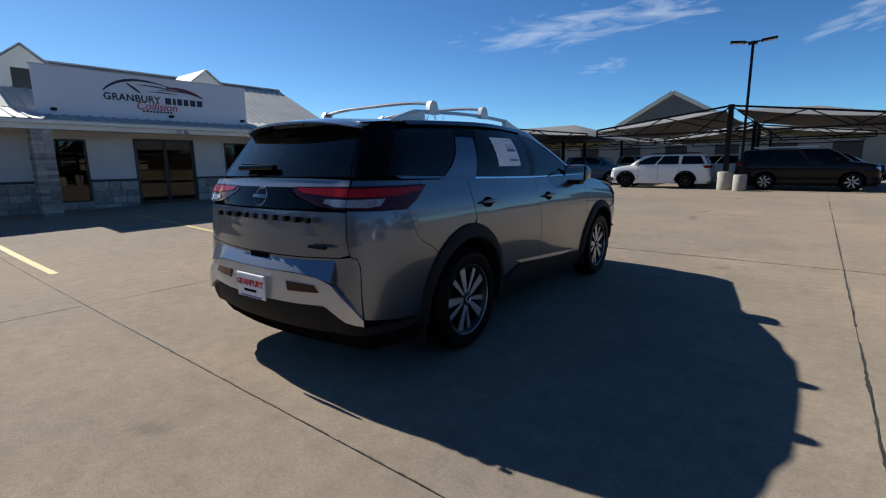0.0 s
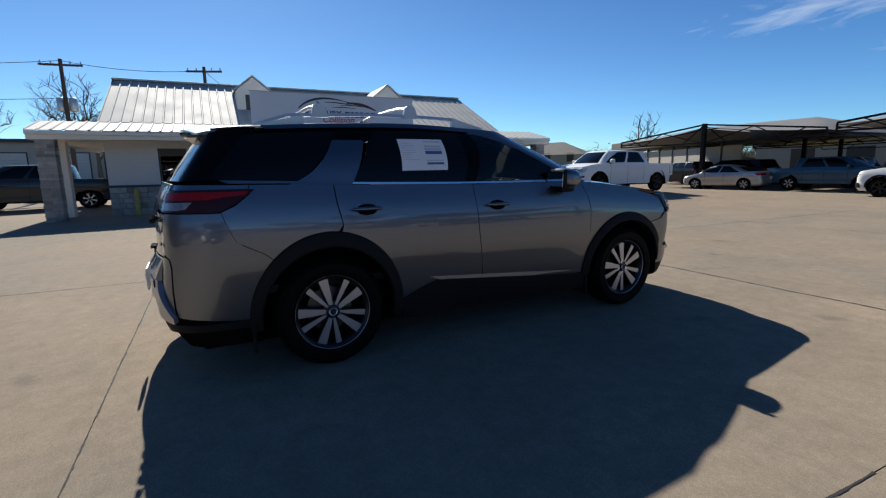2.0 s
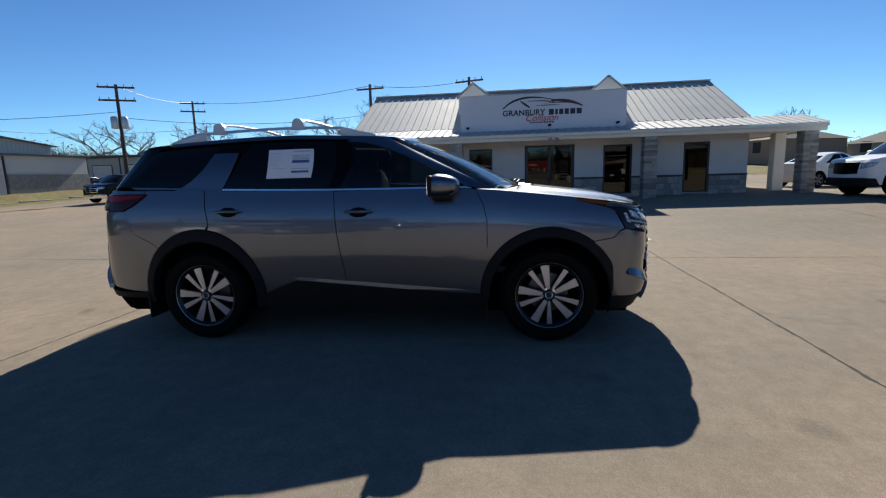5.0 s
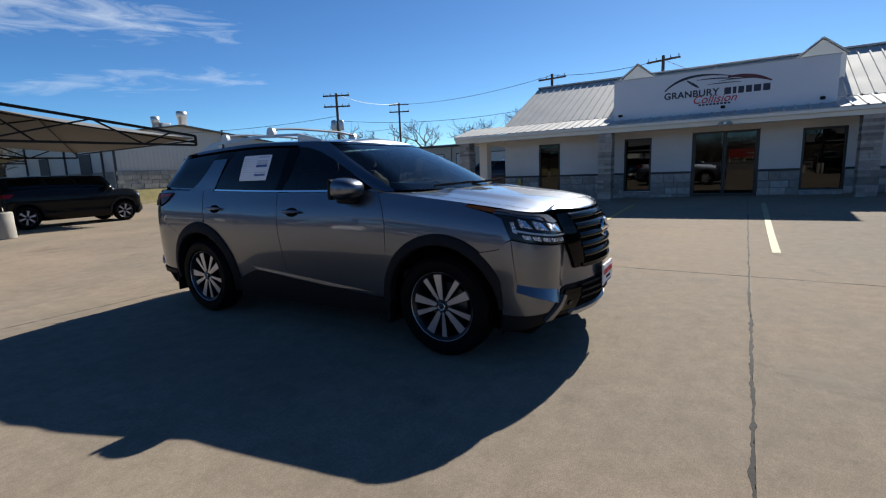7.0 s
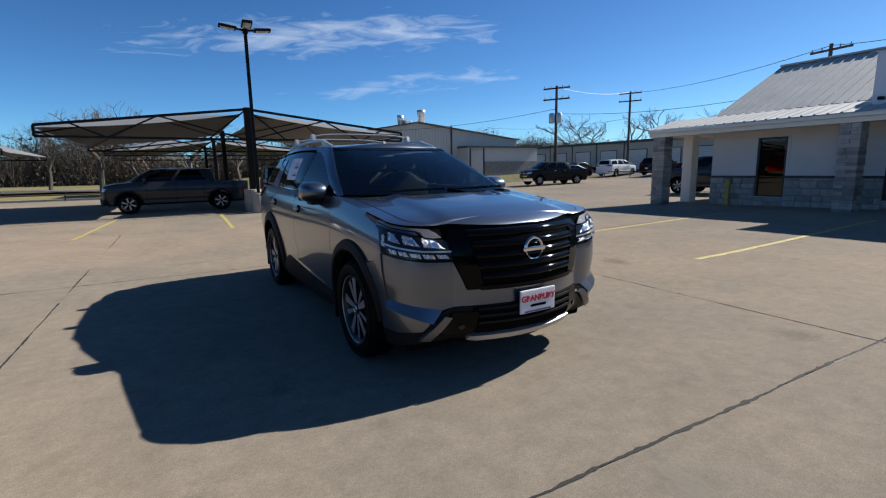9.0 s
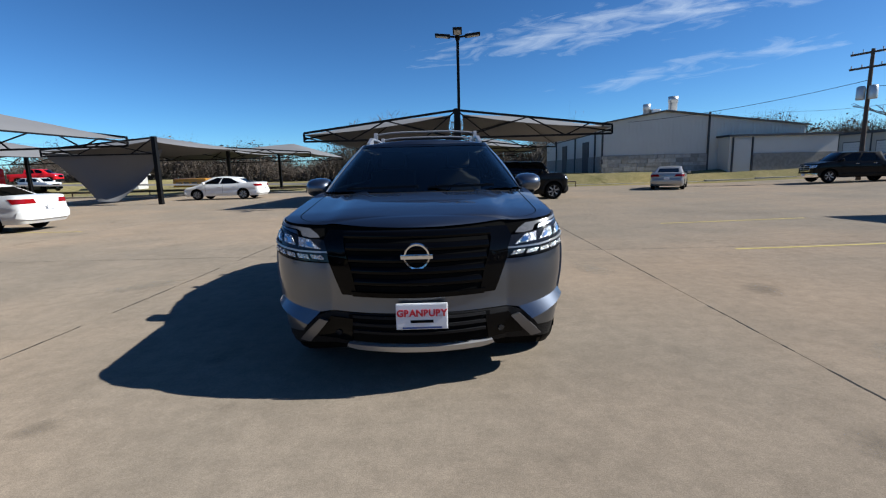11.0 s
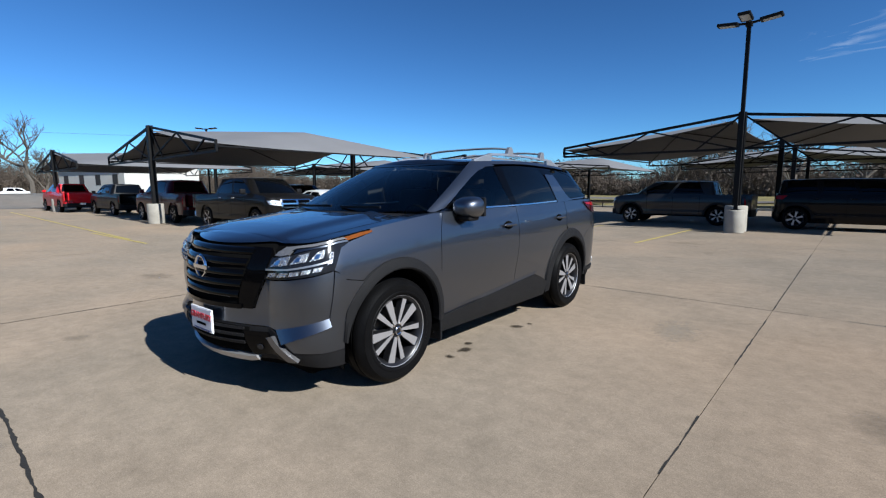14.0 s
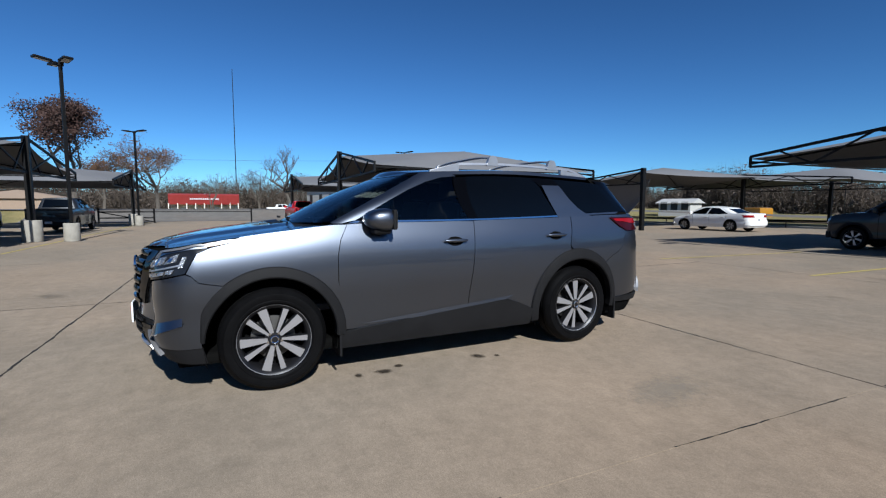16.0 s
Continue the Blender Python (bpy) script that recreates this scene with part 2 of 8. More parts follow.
DARK_ROOF = mat("dark shingle roof", (0.10, 0.095, 0.09), 0.85, var=0.2, scale=2, fine=40, bump=0.3)
RED_ROOF = mat("red metal roof", (0.27, 0.03, 0.028), 0.5, var=0.1, scale=1)
BRICK_TAN = mat("tan brick", (0.30, 0.22, 0.16), 0.85, var=0.15, scale=6)
TIMBER = mat("creosoted timber", (0.07, 0.05, 0.038), 0.9, var=0.3, scale=3, stretch=(6, 6, 0.5))
BARK = mat("grey bark", (0.10, 0.085, 0.07), 0.95, var=0.3, scale=6, bump=0.6)
RUST_LEAF = mat("rust brown oak leaf", (0.125, 0.063, 0.032), 0.8, var=0.45, scale=0.9)
BROWN_LEAF = mat("dull brown oak leaf", (0.062, 0.032, 0.025), 0.8, var=0.4, scale=0.9)
BRUSH = mat("bare winter brush", (0.085, 0.066, 0.052), 0.95, var=0.4, scale=0.15, fine=3)
GALV = mat("galvanised duct", (0.52, 0.53, 0.54), 0.4, metal=0.6, var=0.1, scale=3)
LAMP_LENS = mat("lamp lens", (0.42, 0.42, 0.40), 0.3, var=0.05)
WIRE = mat("black cable", (0.02, 0.02, 0.02), 0.6)
# near-black floor and ceiling colour, the rooms' dimness put into the material
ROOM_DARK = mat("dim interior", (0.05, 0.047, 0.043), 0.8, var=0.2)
PANE = clear_pane("dark door glass", (0.10, 0.105, 0.11))

# vehicles
GUN_METAL = mat("gun metallic paint", (0.112, 0.127, 0.158), 0.38, metal=1.0, var=0.035, scale=0.8, fine=900, coat=1.0, coat_rough=0.012, rvar=0.02)
GUN_METAL.node_tree.nodes["Principled BSDF"].inputs["Coat IOR"].default_value = 1.52
DARK_CHROME = mat("dark chrome", (0.16, 0.16, 0.17), 0.12, metal=1.0, var=0.05, rvar=0.03)
BLACK_PLASTIC = mat("textured black plastic", (0.012, 0.012, 0.013), 0.55, var=0.15, fine=300, bump=0.25, spec=0.10)
GLOSS_BLACK = mat("gloss black trim", (0.0016, 0.0016, 0.0019), 0.06, var=0.1, spec=0.12, rvar=0.02)
UNDER_BLACK = mat("matt black underbody", (0.006, 0.006, 0.006), 0.9, var=0.2, spec=0.0)
CAR_GLASS = mat("privacy glass", (0.0015, 0.0018, 0.002), 0.015, var=0.05, rvar=0.0, spec=0.30)
SIDE_GLASS = clear_pane("tinted side glass", (0.22, 0.235, 0.23))
SCREEN_GLASS = clear_pane("windscreen glass", (0.52, 0.60, 0.58))
SATIN_SILVER = mat("satin silver trim", (0.46, 0.46, 0.47), 0.36, metal=0.75, var=0.05, rvar=0.05)
CHROME = mat("chrome", (0.75, 0.75, 0.76), 0.08, metal=1.0, var=0.03, rvar=0.02)
RIM_CUT = mat("machined alloy", (0.47, 0.47, 0.49), 0.32, metal=0.7, var=0.05, rvar=0.05)
RIM_DARK = mat("dark alloy pocket", (0.014, 0.014, 0.016), 0.35, metal=0.3, var=0.1)
RUBBER = mat("tyre rubber", (0.004, 0.004, 0.0044), 0.50, var=0.25, scale=10, fine=120, bump=0.15, spec=0.06)
BRAKE = mat("brake disc steel", (0.10, 0.097, 0.094), 0.4, metal=0.6, var=0.2)
LAMP_RED = mat("red lamp lens", (0.22, 0.004, 0.006), 0.10, var=0.15, scale=30, spec=0.3)
LAMP_DARK_RED = mat("dark red lamp lens", (0.030, 0.002, 0.003), 0.10, var=0.15, scale=30, spec=0.3)
LAMP_CLEAR = mat("clear lamp reflector", (0.48, 0.50, 0.53), 0.26, metal=0.8, var=0.75, scale=45, fine=140, bump=0.9, coat=1.0)
LAMP_SMOKE = mat("smoked lamp housing", (0.012, 0.013, 0.016), 0.10, metal=0.0, var=0.3, scale=20, spec=0.35)
AMBER = mat("amber lens", (0.17, 0.05, 0.010), 0.20, var=0.25, spec=0.2)
DRL = mat("frosted day light lens", (0.12, 0.122, 0.132), 0.25, var=0.1, scale=20, spec=0.4)
BLADE = mat("dark satin blade", (0.17, 0.17, 0.178), 0.38, metal=0.75, var=0.05, rvar=0.05)
PAPER = mat("white paper", (0.72, 0.73, 0.76), 0.6, var=0.03)
PRINT_BLUE = mat("blue print", (0.05, 0.10, 0.28), 0.6)
PRINT_GREY = mat("grey print", (0.48, 0.49, 0.53), 0.6)
LAMP_FROST = mat("frosted lamp lens", (0.20, 0.205, 0.225), 0.15, metal=0.3, var=0.35, scale=30, coat=1.0)
SEAT = mat("charcoal seat cloth", (0.035, 0.034, 0.034), 0.85, var=0.2)
PLATE_RED = mat("red plate print", (0.50, 0.02, 0.04), 0.5)
def paint(name, color, metal=0.3, coat=0.55):
    return mat(name, color, 0.35, metal=metal, var=0.04, scale=0.8, fine=700, coat=coat, rvar=0.02, spec=0.05)
PAINT_WHITE = paint("white car paint", (0.72, 0.72, 0.71), 0.0)
PAINT_BLACK = paint("black car paint", (0.005, 0.005, 0.0055), 0.0, 0.3)
PAINT_SILVER = paint("silver car paint", (0.36, 0.35, 0.34), 0.7)
PAINT_RED = paint("red car paint", (0.55, 0.012, 0.018), 0.0)
PAINT_MAROON = paint("maroon car paint", (0.06, 0.007, 0.010), 0.2)
PAINT_BLUE = paint("blue car paint", (0.03, 0.08, 0.13), 0.5)
PAINT_SLATE = paint("slate grey car paint", (0.03, 0.032, 0.036), 0.3)
PAINT_GRANITE = paint("brown grey car paint", (0.007, 0.0065, 0.006), 0.0, 0.35)
PAINT_DARK = paint("dark plum car paint", (0.008, 0.007, 0.008), 0.0, 0.35)
PAINT_SCHOOL = paint("school bus yellow", (0.36, 0.17, 0.02), 0.0)


def stain_mat(name, color, strength, rough=0.7):
    """A soft-edged spill: thickest in the middle, broken up towards its ragged rim."""
    m = bpy.data.materials.new(name)
    m.use_nodes = True
    n, l = m.node_tree.nodes, m.node_tree.links
    b, out = n["Principled BSDF"], n["Material Output"]
    b.inputs["Base Color"].default_value, b.inputs["Roughness"].default_value = (*color, 1), rough
    b.inputs["Specular IOR Level"].default_value = 0.2
    co, ln = n.new("ShaderNodeTexCoord"), n.new("ShaderNodeVectorMath")
    ln.operation = "LENGTH"
    l.new(co.outputs["Object"], ln.inputs[0])
    geo, nz, add = n.new("ShaderNodeNewGeometry"), n.new("ShaderNodeTexNoise"), n.new("ShaderNodeMath")
    nz.inputs["Scale"].default_value, nz.inputs["Detail"].default_value, nz.inputs["Roughness"].default_value = 9.0, 7, 0.7
    l.new(geo.outputs["Position"], nz.inputs["Vector"])
    add.operation = "MULTIPLY_ADD"
    add.inputs[1].default_value = 1.5
    l.new(nz.outputs["Fac"], add.inputs[0])
    l.new(ln.outputs["Value"], add.inputs[2])
    r = n.new("ShaderNodeMapRange")
    r.inputs["From Min"].default_value, r.inputs["From Max"].default_value = 0.95, 1.55
    r.inputs["To Min"].default_value, r.inputs["To Max"].default_value = strength, 0.0
    l.new(add.outputs[0], r.inputs["Value"])
    tr, mix = n.new("ShaderNodeBsdfTransparent"), n.new("ShaderNodeMixShader")
    l.new(r.outputs["Result"], mix.inputs[0])
    l.new(tr.outputs[0], mix.inputs[1])
    l.new(b.outputs[0], mix.inputs[2])
    l.new(mix.outputs[0], out.inputs["Surface"])
    return m


OIL = stain_mat("old oil stain", (0.035, 0.028, 0.022), 0.85, 0.5)
GRIME = stain_mat("grey grime", (0.09, 0.08, 0.065), 0.24)
DUST = stain_mat("pale dust", (0.30, 0.265, 0.215), 0.35, 0.9)
SPALL = mat("crumbled concrete edge", (0.19, 0.165, 0.13), 0.95, var=0.3, scale=14, fine=90, bump=0.8)

# mesh helpers
def part(name, bm, material, parent=None, label="", smooth=False):
    """Links a bmesh as one mesh object, under a thing or a part if given."""
    me = bpy.data.meshes.new(name)
    bm.to_mesh(me)
    bm.free()
    me.materials.append(material)
    if smooth:
        me.polygons.foreach_set("use_smooth", [True] * len(me.polygons))
        me.update()
    ob = new(name, me)
    if parent is not None:
        ob.parent = parent
    if label:
        ob["label"] = label
    return ob


def from_data(name, verts, faces, material, parent=None, label="", smooth=False):
    me = bpy.data.meshes.new(name)
    me.from_pydata(verts, [], faces)
    me.materials.append(material)
    if smooth:
        me.polygons.foreach_set("use_smooth", [True] * len(me.polygons))
    me.update()
    ob = new(name, me)
    if parent is not None:
        ob.parent = parent
    if label:
        ob["label"] = label
    return ob


def mesh_part(name, me, parent, m=None, label=""):
    """One more object on a mesh that is already there."""
    ob = new(name, me)
    ob.parent = parent
    if m is not None:
        ob.matrix_basis = m
    if label:
        ob["label"] = label
    return ob


def thing(name, m, label, category, group="", kind=""):
    ob = new(name)
    ob.empty_display_size = 0.2
    ob.matrix_basis = m
    return tagged(ob, label, category, group, kind)


def box(bm, x0, x1, y0, y1, z0, z1, bevel=0.0, m=None):
    r = bmesh.ops.create_cube(bm, size=1, matrix=Matrix.Translation(((x0 + x1) / 2, (y0 + y1) / 2, (z0 + z1) / 2)) @ Matrix.Diagonal((abs(x1 - x0), abs(y1 - y0), abs(z1 - z0), 1)))
    vs = r["verts"]
    if bevel:
        es = list({e for v in vs for e in v.link_edges})
        b = bmesh.ops.bevel(bm, geom=es, offset=bevel, segments=2, affect="EDGES", profile=0.6)
        vs = list({v for f in b["faces"] for v in f.verts} | {v for v in vs if v.is_valid})
    if m is not None:
        bmesh.ops.transform(bm, matrix=m, verts=vs)
    return bm


def boxed(*a, **k):
    return box(bmesh.new(), *a, **k)


def tube(bm, a, b, r0, r1=None, n=12, caps=True):
    """A straight round bar from a to b."""
    a, b = Vector(a), Vector(b)
    r1 = r0 if r1 is None else r1
    d = b - a
    bmesh.ops.create_cone(bm, cap_ends=caps, segments=n, radius1=r0, radius2=r1, depth=d.length,
                          matrix=Matrix.Translation((a + b) / 2) @ d.to_track_quat("Z", "Y").to_matrix().to_4x4())
    return bm


def bar(bm, a, b, w, h):
    """A straight square bar from a to b."""
    a, b = Vector(a), Vector(b)
    d = b - a
    m = Matrix.Translation((a + b) / 2) @ d.to_track_quat("Z", "Y").to_matrix().to_4x4() @ Matrix.Diagonal((w, h, d.length, 1))
    bmesh.ops.create_cube(bm, size=1, matrix=m)
    return bm


def lathe(bm, profile, n=32, axis="X", m=None):
    """Turns (radius, along) pairs about an axis."""
    rings = []
    for r, h in profile:
        ring = []
        for k in range(n):
            a = 2 * math.pi * k / n
            p = (h, r * math.cos(a), r * math.sin(a)) if axis == "X" else (r * math.cos(a), r * math.sin(a), h)
            ring.append(bm.verts.new(p if m is None else m @ Vector(p)))
        rings.append(ring)
    for p, q in zip(rings, rings[1:]):
        for k in range(n):
            bm.faces.new((p[k], p[(k + 1) % n], q[(k + 1) % n], q[k]))
    return bm


def prism(bm, pts, z0, z1, m=None):
    """A flat outline (x, y) raised from z0 to z1."""
    lo = [bm.verts.new((x, y, z0)) for x, y in pts]
    hi = [bm.verts.new((x, y, z1)) for x, y in pts]
    bm.faces.new(hi)
    bm.faces.new(lo[::-1])
    k = len(pts)
    for i in range(k):
        bm.faces.new((lo[i], lo[(i + 1) % k], hi[(i + 1) % k], hi[i]))
    if m is not None:
        bmesh.ops.transform(bm, matrix=m, verts=lo + hi)
    bmesh.ops.recalc_face_normals(bm, faces=bm.faces)
    return bm


def smooth01(a, b, v):
    t = min(1.0, max(0.0, (v - a) / (b - a)))
    return t * t * (3 - 2 * t)


def ground_z(x, y):
    """The yard is level, and climbs gently towards the office and on past it."""
    near = smooth01(-7.5, -15.5, x) * (0.19 + 0.018 * (min(max(y, -8.0), 16.0) - 6.0)) * smooth01(30.0, 17.0, y)
    far = 0.025 * max(0.0, min(-24.0 - x, 18.0)) + 0.07 * max(0.0, min(-42.0 - x, 18.0))
    bank = 1.1 * smooth01(45.5, 50.0, x) * smooth01(69.0, 64.5, x)      # the road runs on a low bank
    return near + far + bank


YARD = pose(0, 0, 0, 0, 0, -1.8)       # the yard and the office lie turned a little from the parked car


def on_ground(x, y, turn=0.0):
    return pose(x, y, ground_z(x, y), 0, 0, turn)


def text_mesh(words, size, material, parent, m, name="lettering", bold=0.0, spacing=1.0, shear=0.0):
    cu = bpy.data.curves.new(name, "FONT")
    cu.body, cu.size, cu.extrude, cu.offset, cu.space_character, cu.shear = words, size, 0.002, bold, spacing, shear
    cu.align_x, cu.align_y = "CENTER", "CENTER"
    tmp = bpy.data.objects.new(name, cu)
    scene.collection.objects.link(tmp)
    me = bpy.data.meshes.new_from_object(tmp.evaluated_get(bpy.context.evaluated_depsgraph_get()))
    bpy.data.objects.remove(tmp)
    me.materials.clear()
    me.materials.append(material)
    ob = mesh_part(name, me, parent, m)
    return ob

# ground
def ground_sheet():
    xs = sorted(set([-1500, -900, -500, -300, -200, -140, -100, -75, -60] + [-50 + 2.0 * i for i in range(26)] + [2 + 4 * i for i in range(15)] + [70, 90, 130, 200, 320, 500, 900, 1500]))
    ys = sorted(set([-1500, -900, -500, -300, -200, -140, -100, -75, -60] + [-50 + 4.0 * i for i in range(28)] + [80, 110, 150, 220, 320, 500, 900, 1500]))
    verts = [(x, y, ground_z(x, y) - 0.035) for y in ys for x in xs]
    w = len(xs)
    faces = [(j * w + i, j * w + i + 1, (j + 1) * w + i + 1, (j + 1) * w + i) for j in range(len(ys) - 1) for i in range(w - 1)]
    ob = from_data("ground", verts, faces, GRASS)
    return tagged(ob, "dry winter grass reaching out past the yard", "ground", kind="structure")


ground_sheet()

LOT_X0, LOT_X1, LOT_Y0, LOT_Y1 = -5.82 - 6.2 * 6, -5.82 + 6.2 * 8, 1.40 - 6.2 * 5 + 2.2, 1.40 + 6.2 * 8


def slab_mesh(x0, x1, y0, y1, gap=0.003, n=5):
    verts, faces = [], []
    inv = YARD
    xs = [x0 + gap + (x1 - x0 - 2 * gap) * i / n for i in range(n + 1)]
    ys = [y0 + gap + (y1 - y0 - 2 * gap) * i / n for i in range(n + 1)]
    for y in ys:
        for x in xs:
            p = inv @ Vector((x, y, 0))
            verts.append((p.x, p.y, ground_z(p.x, p.y)))
    w = n + 1
    for j in range(n):
        for i in range(n):
            faces.append((j * w + i, j * w + i + 1, (j + 1) * w + i + 1, (j + 1) * w + i))
    rim = [i for i in range(n + 1)] + [j * w + n for j in range(1, n + 1)] + [n * w + i for i in range(n - 1, -1, -1)] + [j * w for j in range(n - 1, 0, -1)]
    base = len(verts)
    verts += [(verts[k][0], verts[k][1], verts[k][2] - 0.03) for k in rim]
    for k in range(len(rim)):
        faces.append((rim[k], base + k, base + (k + 1) % len(rim), rim[(k + 1) % len(rim)]))
    return verts, faces


def pavement():
    p = thing("pavement", Matrix(), "weathered tan concrete yard of jointed slabs", "pavement", kind="structure")
    # dark filler that shows in the joints
    xs = [LOT_X0 + i * 1.55 for i in range(int((LOT_X1 - LOT_X0) / 1.55) + 1)]
    ys = [LOT_Y0 + (LOT_Y1 - LOT_Y0) * i / 20 for i in range(21)]
    verts = []
    for y in ys:
        for x in xs:
            q = YARD @ Vector((x, y, 0))
            verts.append((q.x, q.y, ground_z(q.x, q.y) - 0.014))
    w = len(xs)
    from_data("joint_filler", verts, [(j * w + i, j * w + i + 1, (j + 1) * w + i + 1, (j + 1) * w + i) for j in range(len(ys) - 1) for i in range(w - 1)], JOINT, p, "dark cracked joint filler")
    gx = [-5.82 + 6.2 * i for i in range(-6, 9)]
    gy = [LOT_Y0] + [{0: 1.37, 1: 7.65}.get(j, 1.40 + 6.2 * j) for j in range(-4, 9)]
    for i in range(len(gx) - 1):
        for j in range(len(gy) - 1):
            v, f = slab_mesh(gx[i], gx[i + 1], gy[j], gy[j + 1])
            from_data("slab", v, f, CONCRETE, p)


pavement()


def painted_line(a, b, w, material, label):
    a, b = Vector((*a, 0)), Vector((*b, 0))
    d = (b - a).normalized()
    side = Vector((-d.y, d.x, 0)) * w / 2
    n = max(2, int((b - a).length / 0.6))
    verts = []
    for i in range(n + 1):
        q = a.lerp(b, i / n)
        wob = 0.006 * math.sin(i * 2.1)
        for s in (-1, 1):
            r = q + side * s * (1 + wob)
            verts.append((r.x, r.y, ground_z(r.x, r.y) + 0.004))
    ob = from_data("painted_line", verts, [(2 * i, 2 * i + 2, 2 * i + 3, 2 * i + 1) for i in range(n)], material)
    tagged(ob, label, "road marking", "parking lines", kind="structure")


painted_line((-14.2, 8.45), (-7.4, 8.24), 0.11, PALE_LINE, "worn pale parking line on concrete")
for a, b in (((-14.2, 1.97), (-7.9, 1.84)), ((-14.2, 5.20), (-7.7, 5.01)), ((1.14, -4.46), (0.60, -10.0)), ((-2.3, -4.6), (-2.55, -9.8)), ((7.89, 3.5), (13.0, 3.45)), ((6.9, -3.5), (12.5, -3.9)), ((-8.37, -1.87), (-12.0, -2.0)),
             ((9.5, 3.4), (36.0, 2.2)), ((10.4, 11.7), (42.0, 11.2))):
    painted_line(a, b, 0.1, YELLOW, "worn yellow parking line on concrete")


# ragged cracks, crumbled edges and spills
def ragged(name, a, b, half, sway, seed, material, label, gaps=0.0, lift=0.003):
    """A broken ribbon along a joint from a to b in the yard's own axes."""
    rr = random.Random(seed)
    a, b = Vector((*a, 0)), Vector((*b, 0))
    d = (b - a).normalized()
    side = Vector((-d.y, d.x, 0))
    n = int((b - a).length / 0.035)
    verts, faces, off, wide, live = [], [], 0.0, 1.0, True
    for i in range(n + 1):
        off = off * 0.86 + rr.uniform(-1, 1) * sway
        wide = 0.6 * wide + 0.4 * rr.choice((0.25, 0.6, 0.9, 1.2, 2.2))
        if rr.random() < 0.06:
            live = rr.random() > gaps
        q = a.lerp(b, i / n) + side * off
        for s in (-1, 1):
            r = YARD @ (q + side * s * half * wide * rr.uniform(0.5, 1.3))
            verts.append((r.x, r.y, ground_z(r.x, r.y) + lift))
        if i and live:
            k = 2 * i
            faces.append((k - 2, k, k + 1, k - 1))
    return from_data(name, verts, faces, material, bpy.data.objects["pavement"], label)


for k, (a, b, h, sw) in enumerate((((-12.0, 7.65), (6.6, 7.65), 0.009, 0.004), ((-12.0, 1.37), (6.6, 1.37), 0.0045, 0.002), ((-5.82, -4.8), (-5.82, 20.0), 0.005, 0.0018), ((0.38, -4.8), (0.38, 20.0), 0.007, 0.0018),
                                   ((6.58, -4.8), (6.58, 13.8), 0.005, 0.0018), ((-12.0, 13.83), (6.6, 13.83), 0.005, 0.0018), ((-12.0, -4.8), (6.6, -4.8), 0.005, 0.0018))):
    ragged("crack", a, b, h, sw, 40 + k, JOINT, "dark ragged crack along a slab joint", 0.25 if k > 1 else 0.08)
for k, (a, b, h) in enumerate((((-12.0, 7.662), (6.6, 7.662), 0.007), ((-12.0, 1.382), (6.6, 1.382), 0.008), ((0.39, -4.8), (0.39, 14.0), 0.006))):
    ragged("crumbled_edge", a, b, h, 0.003, 70 + k, SPALL, "pale crumbled slab edge", 0.75, 0.0018)


def stain(x, y, rx, ry, turn, material, label, name="stain"):
    n = 20
    ob = from_data(name, [(0, 0, 0)] + [(math.cos(2 * math.pi * i / n), math.sin(2 * math.pi * i / n), 0) for i in range(n)], [(0, i + 1, (i + 1) % n + 1) for i in range(n)], material)
    c, s = 1.0, 0.0
    ob.matrix_world = Matrix.Translation((x, y, ground_z(x, y) + 0.005)) @ pose(0, 0, 0, 0, 0, turn) @ Matrix.Diagonal((rx, ry, 1, 1))
    tagged(ob, label, "stain", "stains on the concrete", kind="structure")
    return ob


for x, y, rx, ry, t in ((-3.78, 4.89, 0.13, 0.07, 80), (-3.77, 3.97, 0.10, 0.07, 20), (-3.78, 5.10, 0.07, 0.05, 0), (-3.70, 4.72, 0.05, 0.05, 0), (-3.83, 3.80, 0.05, 0.04, 0), (-1.53, 20.1, 0.30, 0.12, 30)):
    stain(x, y, rx, ry, t, OIL, "dark oil drip on pale concrete")
for x, y, rx, ry, t in ((-2.70, 0.91, 0.20, 0.12, 30), (-0.64, 6.97, 0.2, 0.13, 60), (-3.09, 9.12, 0.16, 0.1, 10), (-3.84, 10.5, 0.25, 0.15, 40), (-1.90, 12.9, 0.16, 0.9, 8), (-1.90, 14.6, 0.14, 0.9, -12), (2.4, 5.2, 0.5, 0.3, 15), (-6.6, 4.4, 0.45, 0.28, 70), (-5.2, 7.4, 0.3, 0.25, 0), (1.6, 8.4, 0.4, 0.25, 30)):
    stain(x, y, rx, ry, t, GRIME, "grey grime stain on the concrete")
for x, y, rx, ry, t in ((-6.15, 8.57, 0.4, 0.12, 20), (-2.57, 8.08, 0.45, 0.2, 60), (-0.9, 8.6, 0.6, 0.25, 120), (0.9, 3.4, 0.7, 0.3, 40), (-5.1, 3.1, 0.6, 0.3, 100), (-6.4, 6.2, 0.5, 0.2, 30), (-1.0, 0.4, 0.5, 0.25, 10), (-7.3, 8.25, 0.22, 0.14, 0)):
    stain(x, y, rx, ry, t, DUST, "pale dusty scuff on the concrete")

# the office with its porch, stone wainscot and name board
OFFM = Matrix.Translation((-17.2, 6.9, 0.20)) @ pose(0, 0, 0, 0, 0, -1.8) @ Matrix.Translation((0, -6.9, 0))   # local: x out of the front wall, y along it


